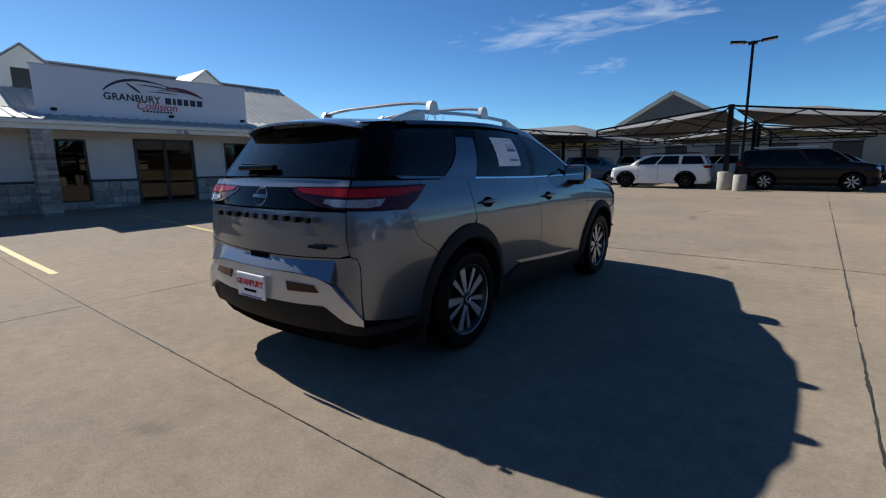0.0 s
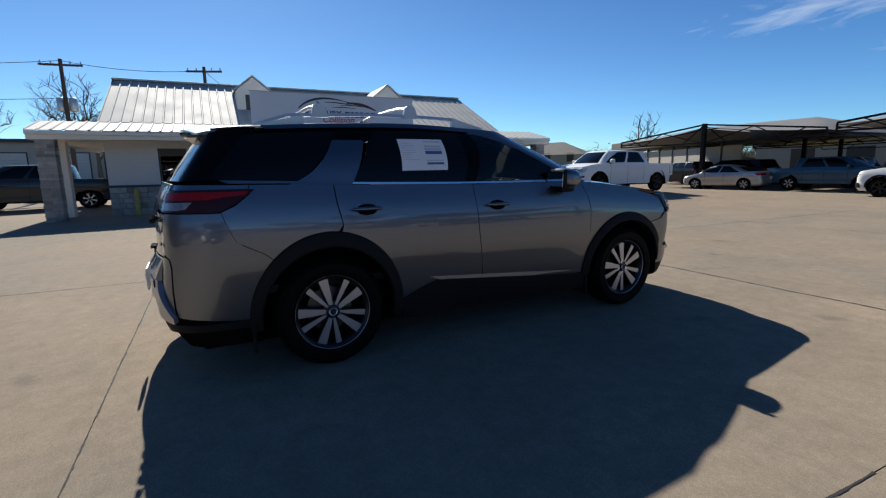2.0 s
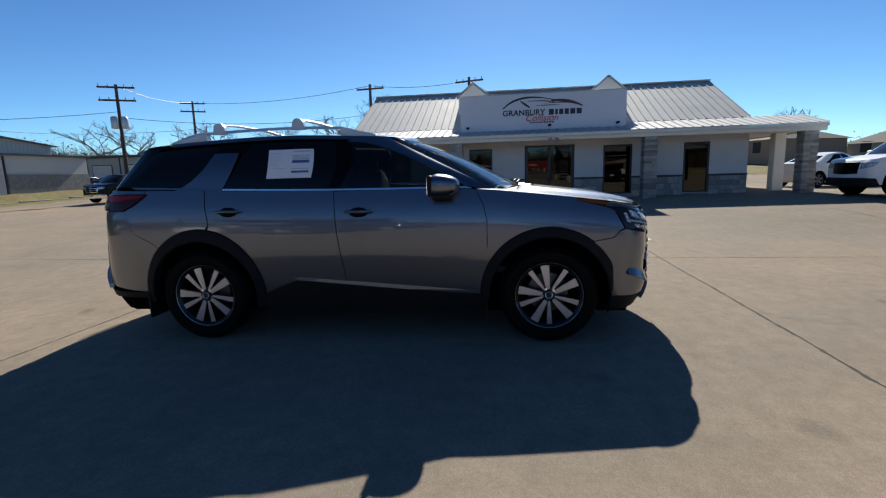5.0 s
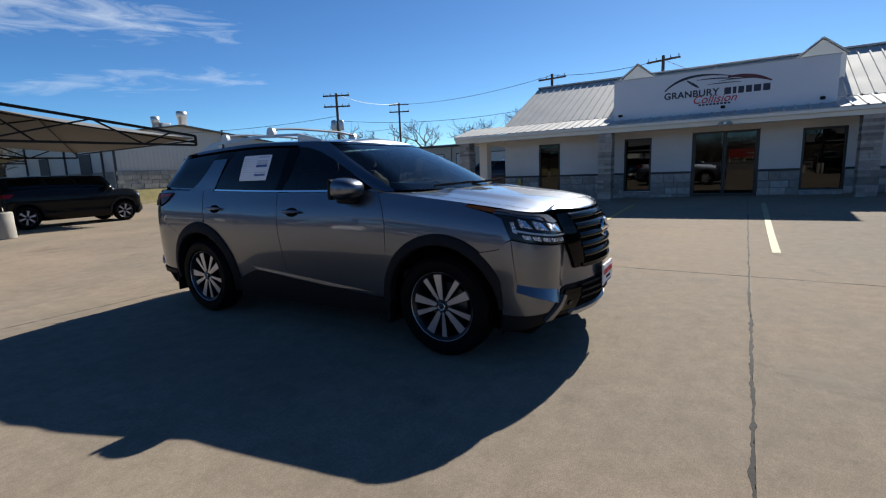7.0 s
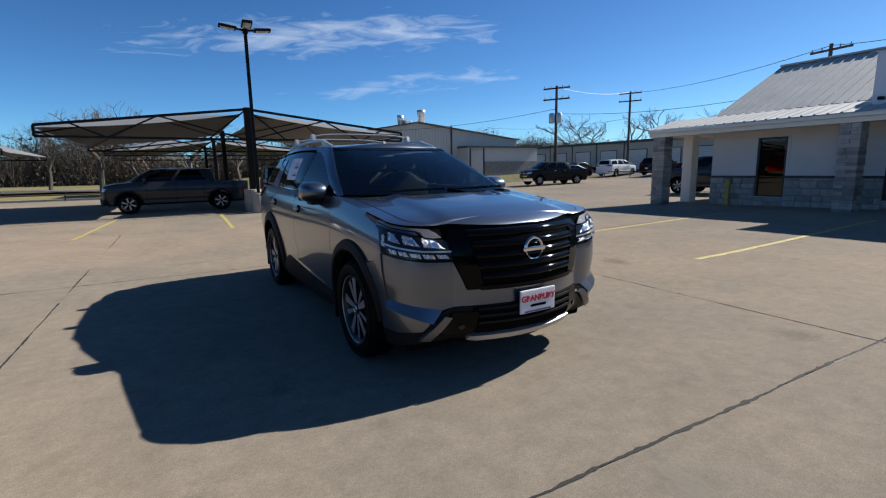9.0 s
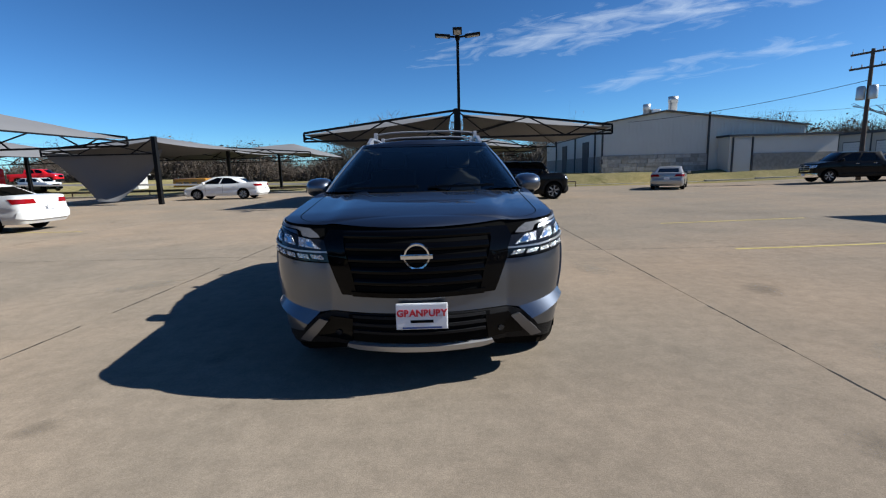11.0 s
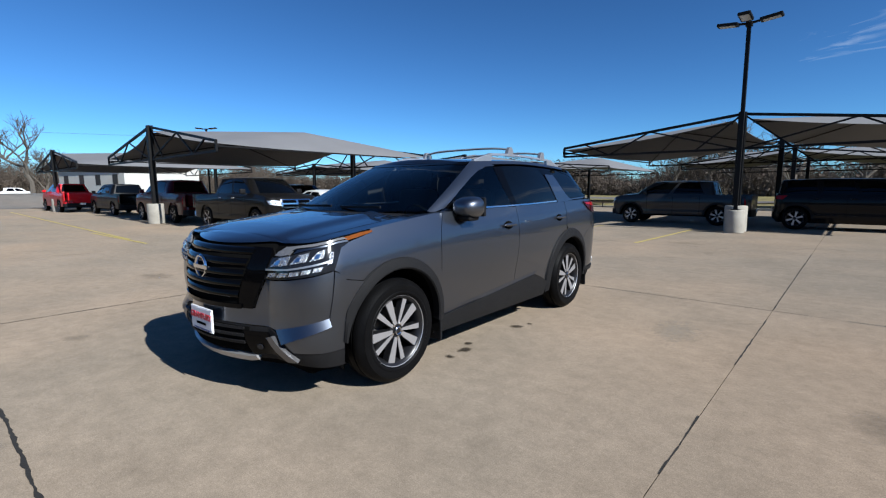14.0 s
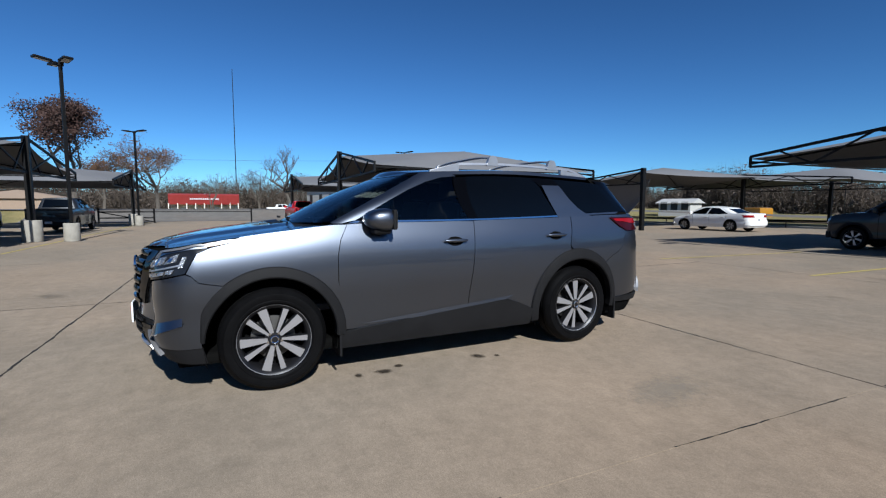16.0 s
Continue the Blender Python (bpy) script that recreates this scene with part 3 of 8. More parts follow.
def office():
    o = thing("office_building", OFFM, "low white stucco office with stone wainscot and metal roof", "building", kind="structure")
    Y0, Y1, D, H, T = -0.35, 14.65, 8.6, 2.70, 0.2
    # openings of the front wall: y0, y1, z0, z1
    ops = [(1.12, 1.98, 0.20, 2.06), (4.36, 5.27, 0.20, 2.06), (6.53, 8.43, 0.02, 2.13), (9.50, 10.56, 0.20, 2.06), (12.40, 13.32, 0.20, 2.06)]
    bm = bmesh.new()
    y = Y0
    for a, b, z0, z1 in ops:
        box(bm, -T, 0, y, a, -0.3, H)
        box(bm, -T, 0, a, b, z1, H)
        if z0 > 0.1:
            box(bm, -T, 0, a, b, -0.3, z0)
        y = b
    box(bm, -T, 0, y, Y1, -0.3, H)
    part("wall", bm, STUCCO, o, "white stucco front wall")
    for nm, bx in (("wall", (-D, -T, Y0, Y0 + T)), ("wall", (-D, -T, Y1 - T, Y1))):
        part(nm, boxed(bx[0], bx[1], bx[2], bx[3], -0.3, H), STUCCO, o)
    part("wall", boxed(-D - T, -D, Y0, Y1, -0.3, H), STUCCO, o)
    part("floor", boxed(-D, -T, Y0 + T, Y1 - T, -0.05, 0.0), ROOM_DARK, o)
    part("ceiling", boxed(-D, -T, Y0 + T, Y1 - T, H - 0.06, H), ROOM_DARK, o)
    part("partition", boxed(-3.3, -3.2, Y0 + T, Y1 - T, 0, H - 0.06), TAN_WALL, o)
    # gables
    for yy in (Y0, Y1 - T):
        g = bmesh.new()
        prism(g, [(-D, H), (0, H), (-4.3, 4.82)], 0, T, Matrix.Translation((0, yy + T, 0)) @ pose(0, 0, 0, 90))
        part("gable", g, STUCCO, o)
    # wainscot stones, each course of its own
    rnd = random.Random(5)
    spans, y = [], Y0
    for a, b, z0, z1 in ops:
        spans.append((y, a, 0.80))
        if z0 > 0.1:
            spans.append((a, b, z0 - 0.03))
        y = b
    spans.append((y, Y1, 0.80))
    part("wainscot", boxed(0.0, 0.03, Y0, 6.53 - 0.02, -0.3, 0.18), MORTAR, o, "mortar bed of the stone wainscot")
    part("wainscot", boxed(0.0, 0.03, 8.45, Y1, -0.3, 0.18), MORTAR, o, "mortar bed of the stone wainscot")
    stones = []
    for a, b, top in spans:
        part("wainscot", boxed(0.0, 0.028, a, b, 0.16, top), MORTAR, o)
        z = -0.16
        while z < top - 0.05:
            h = min(rnd.choice((0.17, 0.22, 0.26)), top - z)
            if top - z - h < 0.07:
                h = top - z
            yy = a
            while yy < b - 0.02:
                w = rnd.uniform(0.24, 0.52)
                if b - yy - w < 0.14:
                    w = b - yy
                stones.append((yy, w, z, h, rnd.uniform(0.045, 0.075)))
                yy += w
            z += h
    for yy, w, z, h, dpt in stones:
        bm = bmesh.new()
        j = 0.008
        k = [(-w / 2 + j, -h / 2 + j), (w / 2 - j, -h / 2 + j * rnd.uniform(0.6, 2)), (w / 2 - j * rnd.uniform(0.6, 2), h / 2 - j), (-w / 2 + j, h / 2 - j * rnd.uniform(0.6, 2))]
        lo = [bm.verts.new((0.0, p, q)) for p, q in k]
        mid = [bm.verts.new((dpt * 0.75, p, q)) for p, q in k]
        hi = [bm.verts.new((dpt * rnd.uniform(0.9, 1.1), p * 0.93, q * 0.9)) for p, q in k]
        for r0, r1 in ((lo, mid), (mid, hi)):
            for i in range(4):
                bm.faces.new((r0[i], r0[(i + 1) % 4], r1[(i + 1) % 4], r1[i]))
        bm.faces.new(hi)
        s = part("stone", bm, STONE, o)
        s.location = (0.0, yy + w / 2, z + h / 2)
    for a, b, top in spans:
        if top > 0.5:
            part("ledge", boxed(0.0, 0.09, a, b, 0.80, 0.865, 0.01), DARK_TRIM, o, "dark ledge above the wainscot")
    # windows and the double door
    for i, (a, b, z0, z1) in enumerate(ops):
        door = z0 < 0.1
        wdw = new("door" if door else "window")
        wdw.parent = o
        wdw["label"] = "dark bronze glazed double door" if door else "dark bronze framed tall window"
        f = 0.06
        for q in ((a, a + f, z0, z1), (b - f, b, z0, z1), (a + f, b - f, z1 - f, z1), (a + f, b - f, z0, z0 + (0.1 if door else f))):
            part("frame", boxed(-0.11, 0.012, q[0], q[1], q[2], q[3], 0.006), BRONZE, wdw)
        if door:
            c = (a + b) / 2
            for q in ((c - 0.055, c - 0.004), (c + 0.004, c + 0.055), (a + f, a + f + 0.05), (b - f - 0.05, b - f)):
                part("stile", boxed(-0.075, -0.02, q[0], q[1], z0 + 0.1, z1 - f, 0.006), BRONZE, wdw)
            for s in (-1, 1):
                part("pull_handle", tube(bmesh.new(), (0.02, c + s * 0.09, 0.8), (0.02, c + s * 0.09, 1.2), 0.012), BRONZE, wdw)
            part("threshold", boxed(-0.15, 0.1, a, b, -0.02, 0.02, 0.004), BRONZE, wdw)
            spans_ = ((a + f + 0.05, c - 0.055), (c + 0.055, b - f - 0.05))
        else:
            spans_ = ((a + f, b - f),)
            part("casing", boxed(0.0, 0.02, a - 0.07, b + 0.07, z1, z1 + 0.07, 0.004), STUCCO, wdw, "raised white stucco casing")
            for q in ((a - 0.07, a), (b, b + 0.07)):
                part("casing", boxed(0.0, 0.02, q[0], q[1], 0.87, z1, 0.004), STUCCO, wdw)
        for q in spans_:
            part("pane", boxed(-0.052, -0.044, q[0] - 0.01, q[1] + 0.01, z0 + 0.05, z1 - 0.05), PANE, wdw, "dark reflective glass")
    # tan line seen low in the glass: a long block added inside
    part("tan_block", boxed(-2.2, -1.7, 3.0, 11.5, 0.0, 1.0, 0.01), BRICK_TAN, o, "long plain tan block behind the glass")

    # porch roof, fascia and gutter
    E, RZ = 1.32, 2.72
    e0, e1 = -1.95, 16.45
    def sheet(name, x0, z0, x1, z1, ya, yb, rib=0.3):
        bm = bmesh.new()
        d = Vector((x1 - x0, 0, z1 - z0))
        nrm = Vector((-d.z, 0, d.x)).normalized()
        if nrm.z < 0:
            nrm = -nrm
        yv = [ya]
        k = int((yb - ya) / rib)
        prof = []
        for i in range(k + 1):
            c = ya + (yb - ya) * i / k
            for off, h in ((-0.035, 0.0), (-0.018, 0.032), (0.018, 0.032), (0.035, 0.0)):
                yy = min(max(c + off, ya), yb)
                prof.append((yy, h))
        a = [bm.verts.new(Vector((x0, p, z0)) + nrm * h) for p, h in prof]
        b = [bm.verts.new(Vector((x1, p, z1)) + nrm * h) for p, h in prof]
        for i in range(len(prof) - 1):
            if prof[i + 1][0] - prof[i][0] > 1e-5 or prof[i + 1][1] != prof[i][1]:
                bm.faces.new((a[i], b[i], b[i + 1], a[i + 1]))
        g = bmesh.ops.extrude_face_region(bm, geom=list(bm.faces))
        bmesh.ops.translate(bm, verts=[v for v in g["geom"] if isinstance(v, bmesh.types.BMVert)], vec=-nrm * 0.02)
        bmesh.ops.recalc_face_normals(bm, faces=bm.faces)
        return part(name, bm, TIN, o, "ribbed galvanised roof sheet")
    sheet("porch_roof", -0.28, RZ + 0.18, E + 0.06, 2.50, e0, e1)
    sheet("roof", -4.3, 4.90, -0.25, RZ + 0.19, Y0 - 0.12, Y1 + 0.12, 0.3)
    sheet("roof", -4.32, 4.90, -D - 0.5, RZ, Y0 - 0.12, Y1 + 0.12, 0.3)
    part("ridge_cap", boxed(-4.5, -4.12, Y0 - 0.14, Y1 + 0.14, 4.88, 4.95, 0.02), TIN, o)
    part("porch_ceiling", boxed(0.0, E - 0.06, e0, e1, 2.30, 2.34), TRIM_WHITE, o)
    part("porch_ceiling", boxed(-D, 0.0, Y1, e1, 2.30, 2.34), TRIM_WHITE, o)
    part("porch_ceiling", boxed(-D, 0.0, e0, Y0, 2.30, 2.34), TRIM_WHITE, o)
    part("fascia", boxed(E - 0.06, E, e0, e1, 2.24, 2.47, 0.008), TRIM_WHITE, o, "cream fascia board")
    part("gutter", boxed(E, E + 0.1, e0, e1, 2.37, 2.475, 0.02), TRIM_WHITE, o, "cream metal gutter")
    for yy in (e0, e1 - 0.05):
        part("fascia", boxed(-D, E - 0.06, yy, yy + 0.05, 2.24, 2.47), TRIM_WHITE, o)
        part("porch_roof", boxed(-D, -0.28, min(yy, Y0) if yy < 0 else Y1, Y0 if yy < 0 else e1, 2.5, 2.56), TIN, o)
    # porch columns of ledge stone
    for yy in (-1.55, 3.98, 10.88, 16.0):
        c = new("column")
        c.parent = o
        c["label"] = "square column of stacked grey ledge stone"
        c.location = (1.08, yy, 0)
        w, zz, base = 0.225, -0.25, -0.3
        part("core", boxed(-w + 0.03, w - 0.03, -w + 0.03, w - 0.03, base, 2.32), MORTAR, c)
        k = 0
        while zz < 2.3:
            h = min(rnd.choice((0.075, 0.09, 0.11)), 2.3 - zz)
            cut = rnd.uniform(-0.06, 0.06)
            for s0, s1 in (((-w), cut - 0.006), (cut + 0.006, w)):
                j = rnd.uniform(-0.012, 0.012)
                j2 = rnd.uniform(-0.012, 0.012)
                bmx = boxed(-w + j, w + j2, s0, s1, zz + 0.006, zz + h - 0.004) if k % 2 else boxed(s0, s1, -w + j, w + j2, zz + 0.006, zz + h - 0.004)
                part("stone", bmx, STONE_PALE, c)
            zz += h
            k += 1
    for yy, xx in ((-1.65, -0.72), (16.0, -0.72)):
        part("post", boxed(xx - 0.19, xx + 0.19, yy - 0.19, yy + 0.19, -0.35, 2.32, 0.015), TRIM_WHITE, o, "smooth white square porch post")
    # dormers
    for yy in (4.43, 9.95):
        d = new("dormer")
        d.parent = o
        d["label"] = "small gabled white dormer with a dark window"
        d.location = (-1.7, yy, 0)
        part("wall", boxed(-2.4, 0, -0.62, 0.62, RZ - 0.1, 4.35), TRIM_WHITE, d)
        g = bmesh.new()
        prism(g, [(-0.62, 4.35), (0.62, 4.35), (0, 4.86)], 0, 2.4, Matrix.Translation((-2.4, 0, 0)) @ pose(0, 0, 0, 90, 0, 90))
        part("gable", g, TRIM_WHITE, d)
        for s in (-1, 1):
            r = bmesh.new()
            box(r, -2.4, 0.08, -0.44, 0.44, -0.02, 0.02, m=Matrix.Translation((0, s * 0.345, 4.63)) @ pose(0, 0, 0, -s * 39.4))
            part("roof", r, TIN, d)
        part("window", boxed(-0.03, 0.012, -0.30, 0.30, 3.45, 4.2, 0.01), BRONZE, d)
    # conduit lamps over the board
    sb = new("name_board")
    sb.parent = o
    sb["label"] = "long white board with navy swoosh, dark name and red script"
    sb.location = (0.62, 0, 0.02)
    part("panel", boxed(-0.08, 0.0, 4.10, 10.16, 2.66, 3.97, 0.006), SIGN_WHITE, sb)
    part("edge_strip", boxed(-0.09, 0.012, 4.07, 10.19, 3.97, 3.995, 0.004), TIN, sb)
    for yy in (4.6, 7.1, 9.6):
        part("strut", bar(bmesh.new(), (-0.06, yy, 3.6), (-0.75, yy, 3.05), 0.06, 0.06), BLACK_STEEL, sb)
    L = Matrix.Translation((0.006, 7.13, 0.10)) @ pose(0, 0, 0, 90, 0, 90)      # board plane: x along, y up
    # car outline swoosh, in strokes that swell and taper
    def stroke(pts, w0, w1, material):
        bm = bmesh.new()
        n = len(pts)
        top, bot = [], []
        for i, (px, py) in enumerate(pts):
            t = i / (n - 1)
            w = (w0 * (1 - t) + w1 * t) * (0.25 + 0.75 * math.sin(math.pi * min(1, max(0.08, t * 0.92 + 0.04))))
            qx, qy = pts[min(i + 1, n - 1)]
            rx, ry = pts[max(i - 1, 0)]
            d = Vector((qx - rx, qy - ry)).normalized()
            top.append((px - d.y * w / 2, py + d.x * w / 2))
            bot.append((px + d.y * w / 2, py - d.x * w / 2))
        prism(bm, top + bot[::-1], 0, 0.006, L)
        part("swoosh", bm, material, sb)
    def arc(p0, p1, p2, n=14):
        return [((1 - t) ** 2 * p0[0] + 2 * t * (1 - t) * p1[0] + t * t * p2[0], (1 - t) ** 2 * p0[1] + 2 * t * (1 - t) * p1[1] + t * t * p2[1]) for t in (i / n for i in range(n + 1))]
    stroke(arc((-1.42, 3.36), (-0.85, 3.95), (0.45, 3.62)), 0.10, 0.05, NAVY)
    stroke(arc((-0.78, 3.62), (-0.5, 3.42), (-0.42, 3.36)), 0.09, 0.05, NAVY)
    stroke(arc((-0.5, 3.60), (0.25, 3.62), (0.62, 3.50)), 0.04, 0.03, NAVY)
    stroke(arc((-0.2, 3.43), (0.2, 3.45), (0.7, 3.42)), 0.03, 0.03, NAVY)
    stroke(arc((0.35, 3.60), (1.0, 3.62), (1.48, 3.36)), 0.12, 0.10, mat("dark red ink", (0.10, 0.012, 0.02), 0.5))
    stroke(arc((0.1, 3.50), (0.7, 3.55), (1.25, 3.46)), 0.03, 0.03, NAVY)
    # the town's name, and the maker's as plain bars
    text_mesh("GRANBURY", 0.285, NAVY, sb, L @ Matrix.Translation((-0.655, 3.185, 0.004)), "lettering", bold=0.007, spacing=1.06)
    xs = 0.27
    for w in (0.18, 0.09, 0.15, 0.15, 0.18, 0.18):
        bm = bmesh.new()
        prism(bm, [(xs, 3.085), (xs + w, 3.085), (xs + w, 3.285), (xs, 3.285)], 0, 0.005, L)
        part("letter_bar", bm, NAVY, sb)
        xs += w + 0.05
    text_mesh("Collision", 0.34, SIGN_RED, sb, L @ Matrix.Translation((0.0, 2.98, 0.004)), "script", shear=0.3, bold=0.002)
    for i in range(9):
        bm = bmesh.new()
        prism(bm, [(-0.42 + i * 0.1, 2.80), (-0.35 + i * 0.1, 2.80), (-0.35 + i * 0.1, 2.855), (-0.42 + i * 0.1, 2.855)], 0, 0.004, L)
        part("small_bar", bm, NAVY, sb)
    for yy in (4.4, 7.4, 9.8):
        part("spot_lamp", boxed(0.25, 0.42, yy - 0.06, yy + 0.06, 2.74, 2.82, 0.02), BLACK_STEEL, sb)
    # porch flood lamp above the door
    fl = new("flood_lamp")
    fl.parent = o
    fl["label"] = "twin-head grey flood lamp under the eave"
    fl.location = (E + 0.04, 7.5, 2.27)
    part("base", boxed(-0.04, 0.05, -0.05, 0.05, -0.03, 0.06, 0.01), GALV, fl)
    for s in (-1, 1):
        part("head", lathe(bmesh.new(), [(0.0, -0.07), (0.045, -0.06), (0.065, 0.04), (0.0, 0.045)], 16, "X", Matrix.Translation((0.05, s * 0.12, 0.0)) @ pose(0, 0, 0, 0, 30, s * 25)), GALV, fl)
    part("wall_bollard", boxed(0.22, 0.36, 0.35, 0.49, -0.3, 0.75, 0.03), YELLOW, o, "yellow painted pipe bollard")
    return o


office()

# vehicle shells: a lower wall of loops round the car, and a glasshouse between two loops
def spline(xs, ys, v):
    """Catmull-Rom through (xs, ys), held at the ends."""
    if v <= xs[0]:
        return ys[0]
    if v >= xs[-1]:
        return ys[-1]
    i = max(k for k in range(len(xs) - 1) if xs[k] <= v)
    h = xs[i + 1] - xs[i]
    t = (v - xs[i]) / h
    def slope(k):
        if k == 0:
            return (ys[1] - ys[0]) / (xs[1] - xs[0])
        if k == len(xs) - 1:
            return (ys[-1] - ys[-2]) / (xs[-1] - xs[-2])
        return (ys[k + 1] - ys[k - 1]) / (xs[k + 1] - xs[k - 1])
    m0, m1 = slope(i) * h, slope(i + 1) * h
    return (2 * t ** 3 - 3 * t * t + 1) * ys[i] + (t ** 3 - 2 * t * t + t) * m0 + (-2 * t ** 3 + 3 * t * t) * ys[i + 1] + (t ** 3 - t * t) * m1


class Shell:
    """s runs 0-1 over the front face from the middle, 1-2 round its corner, 2-3 along the side, 3-4 round the rear corner, 4-5 to the rear's middle."""

    def __init__(self, d):
        self.d = d
        self.zb = 0.6

    def ztop(self, y):
        return spline(self.d["top_y"], self.d["top_z"], y)

    def loop(self, s, w, yf, yr, xf, bf, xr, br, ya, yb, p):
        if s <= 1:
            return xf * s, yf - bf * s * s
        if s <= 2:
            a = (s - 1) * math.pi / 2
            return xf + (w - xf) * math.sin(a) ** p, ya + (yf - bf - ya) * math.cos(a) ** p
        if s <= 3:
            y = ya + (s - 2) * (yb - ya)
            return w, y
        if s <= 4:
            a = (s - 3) * math.pi / 2
            return xr + (w - xr) * math.cos(a) ** p, yb + (yr + br - yb) * math.sin(a) ** p
        t = 5 - s
        return xr * t, yr + br * t * t

    def P(self, s, z):
        """A point of the lower wall."""
        d = self.d
        _, y0 = self.loop(s, 1, max(d["yf"]), min(d["yr"]), d["xf"], d["bf"], d["xr"], d["br"], d["ya"], d["yb"], d.get("p", 0.8))
        zt = self.ztop(y0)
        zn = z if z <= self.zb else self.zb + (z - self.zb) / (zt - self.zb) * (d["zs"][-1] - self.zb)
        w, yf, yr = (spline(d["zs"], d[k], zn) for k in ("w", "yf", "yr"))
        barrel = 1 - d.get("barrel", 0.012) * (y0 / 2.2) ** 2
        x, y = self.loop(s, w * barrel, yf, yr, d["xf"], d["bf"], d["xr"], d["br"], d["ya"], d["yb"], d.get("p", 0.8))
        return Vector((x, y, z))

    def N(self, s, z):
        e = 0.004
        a, b = self.P(min(5, s + e), z) - self.P(max(0, s - e), z), self.P(s, z + e) - self.P(s, z - e)
        n = b.cross(a)
        if n.length < 1e-9:
            return Vector((1, 0, 0))
        n.normalize()
        c = self.P(s, z)
        if n.dot(Vector((c.x * 2.0, c.y, 0))) < 0:
            n = -n
        return n

    def sy(self, y):
        return 2 + (y - self.d["ya"]) / (self.d["yb"] - self.d["ya"])

    def sx(self, x):
        return x / self.d["xf"] if x <= self.d["xf"] else 1 + math.asin(min(1.0, ((x - self.d["xf"]) / (0.97 - self.d["xf"])) ** (1 / self.d.get("p", 0.8)))) * 2 / math.pi

    # the glasshouse: t runs 0 at the belt to 1 at the roof edge
    def ring(self, s, g):
        p = 0.85
        if s <= 1:
            x, y = g["xf"] * s, g["yf"] - g["bf"] * s * s
        elif s <= 2:
            a = (s - 1) * math.pi / 2
            w = g["w"][0]
            x, y = g["xf"] + (w - g["xf"]) * math.sin(a) ** p, g["ya"] + (g["yf"] - g["bf"] - g["ya"]) * math.cos(a) ** p
        elif s <= 3:
            u = s - 2
            x, y = spline((0, 0.5, 1), g["w"], u), g["ya"] + u * (g["yb"] - g["ya"])
        elif s <= 4:
            a = (s - 3) * math.pi / 2
            w = g["w"][2]
            x, y = g["xr"] + (w - g["xr"]) * math.cos(a) ** p, g["yb"] + (g["yr"] + g["br"] - g["yb"]) * math.sin(a) ** p
        else:
            t = 5 - s
            x, y = g["xr"] * t, g["yr"] + g["br"] * t * t
        return Vector((x, y, spline(g["zy"], g["z"], y)))

    def G(self, s, t):
        a, b = self.ring(s, self.d["belt"]), self.ring(s, self.d["roof"])
        p = a.lerp(b, t)
        if s > 1.5 and s < 3.5:
            p.x += 0.03 * math.sin(math.pi * min(1, max(0, t))) * min(1, (s - 1.5) * 2, (3.5 - s) * 2)
        if s < 1.5:
            p.z += 0.03 * math.sin(math.pi * min(1, max(0, t))) * min(1, (1.5 - s) * 2)
        return p

    def GN(self, s, t):
        e = 0.01
        a, b = self.G(min(5, s + e), t) - self.G(max(0, s - e), t), self.G(s, t + e) - self.G(s, t - e)
        n = b.cross(a)
        n = n.normalized() if n.length > 1e-9 else Vector((0, 0, 1))
        c = self.G(s, t)
        return n if n.dot(Vector((c.x * 2, c.y + 0.6, 0.5))) > 0 else -n

    def gyz(self, y, z):
        """(s, t) of the side glass point at y, z."""
        t = 0.5
        s = 2.5
        B, R = self.d["belt"], self.d["roof"]
        for _ in range(12):
            ya, yb = B["ya"] + (R["ya"] - B["ya"]) * t, B["yb"] + (R["yb"] - B["yb"]) * t
            s = 2 + (y - ya) / (yb - ya)
            if s < 2 or s > 3:      # past the straight run: search the corner
                lo, hi = (1.0, 2.0) if s < 2 else (3.0, 4.0)
                for _ in range(24):
                    mid = (lo + hi) / 2
                    if self.G(mid, t).y > y:
                        lo = mid
                    else:
                        hi = mid
                s = (lo + hi) / 2
            z0, z1 = self.ring(s, B).z, self.ring(s, R).z
            t = (z - z0) / (z1 - z0)
        return s, t


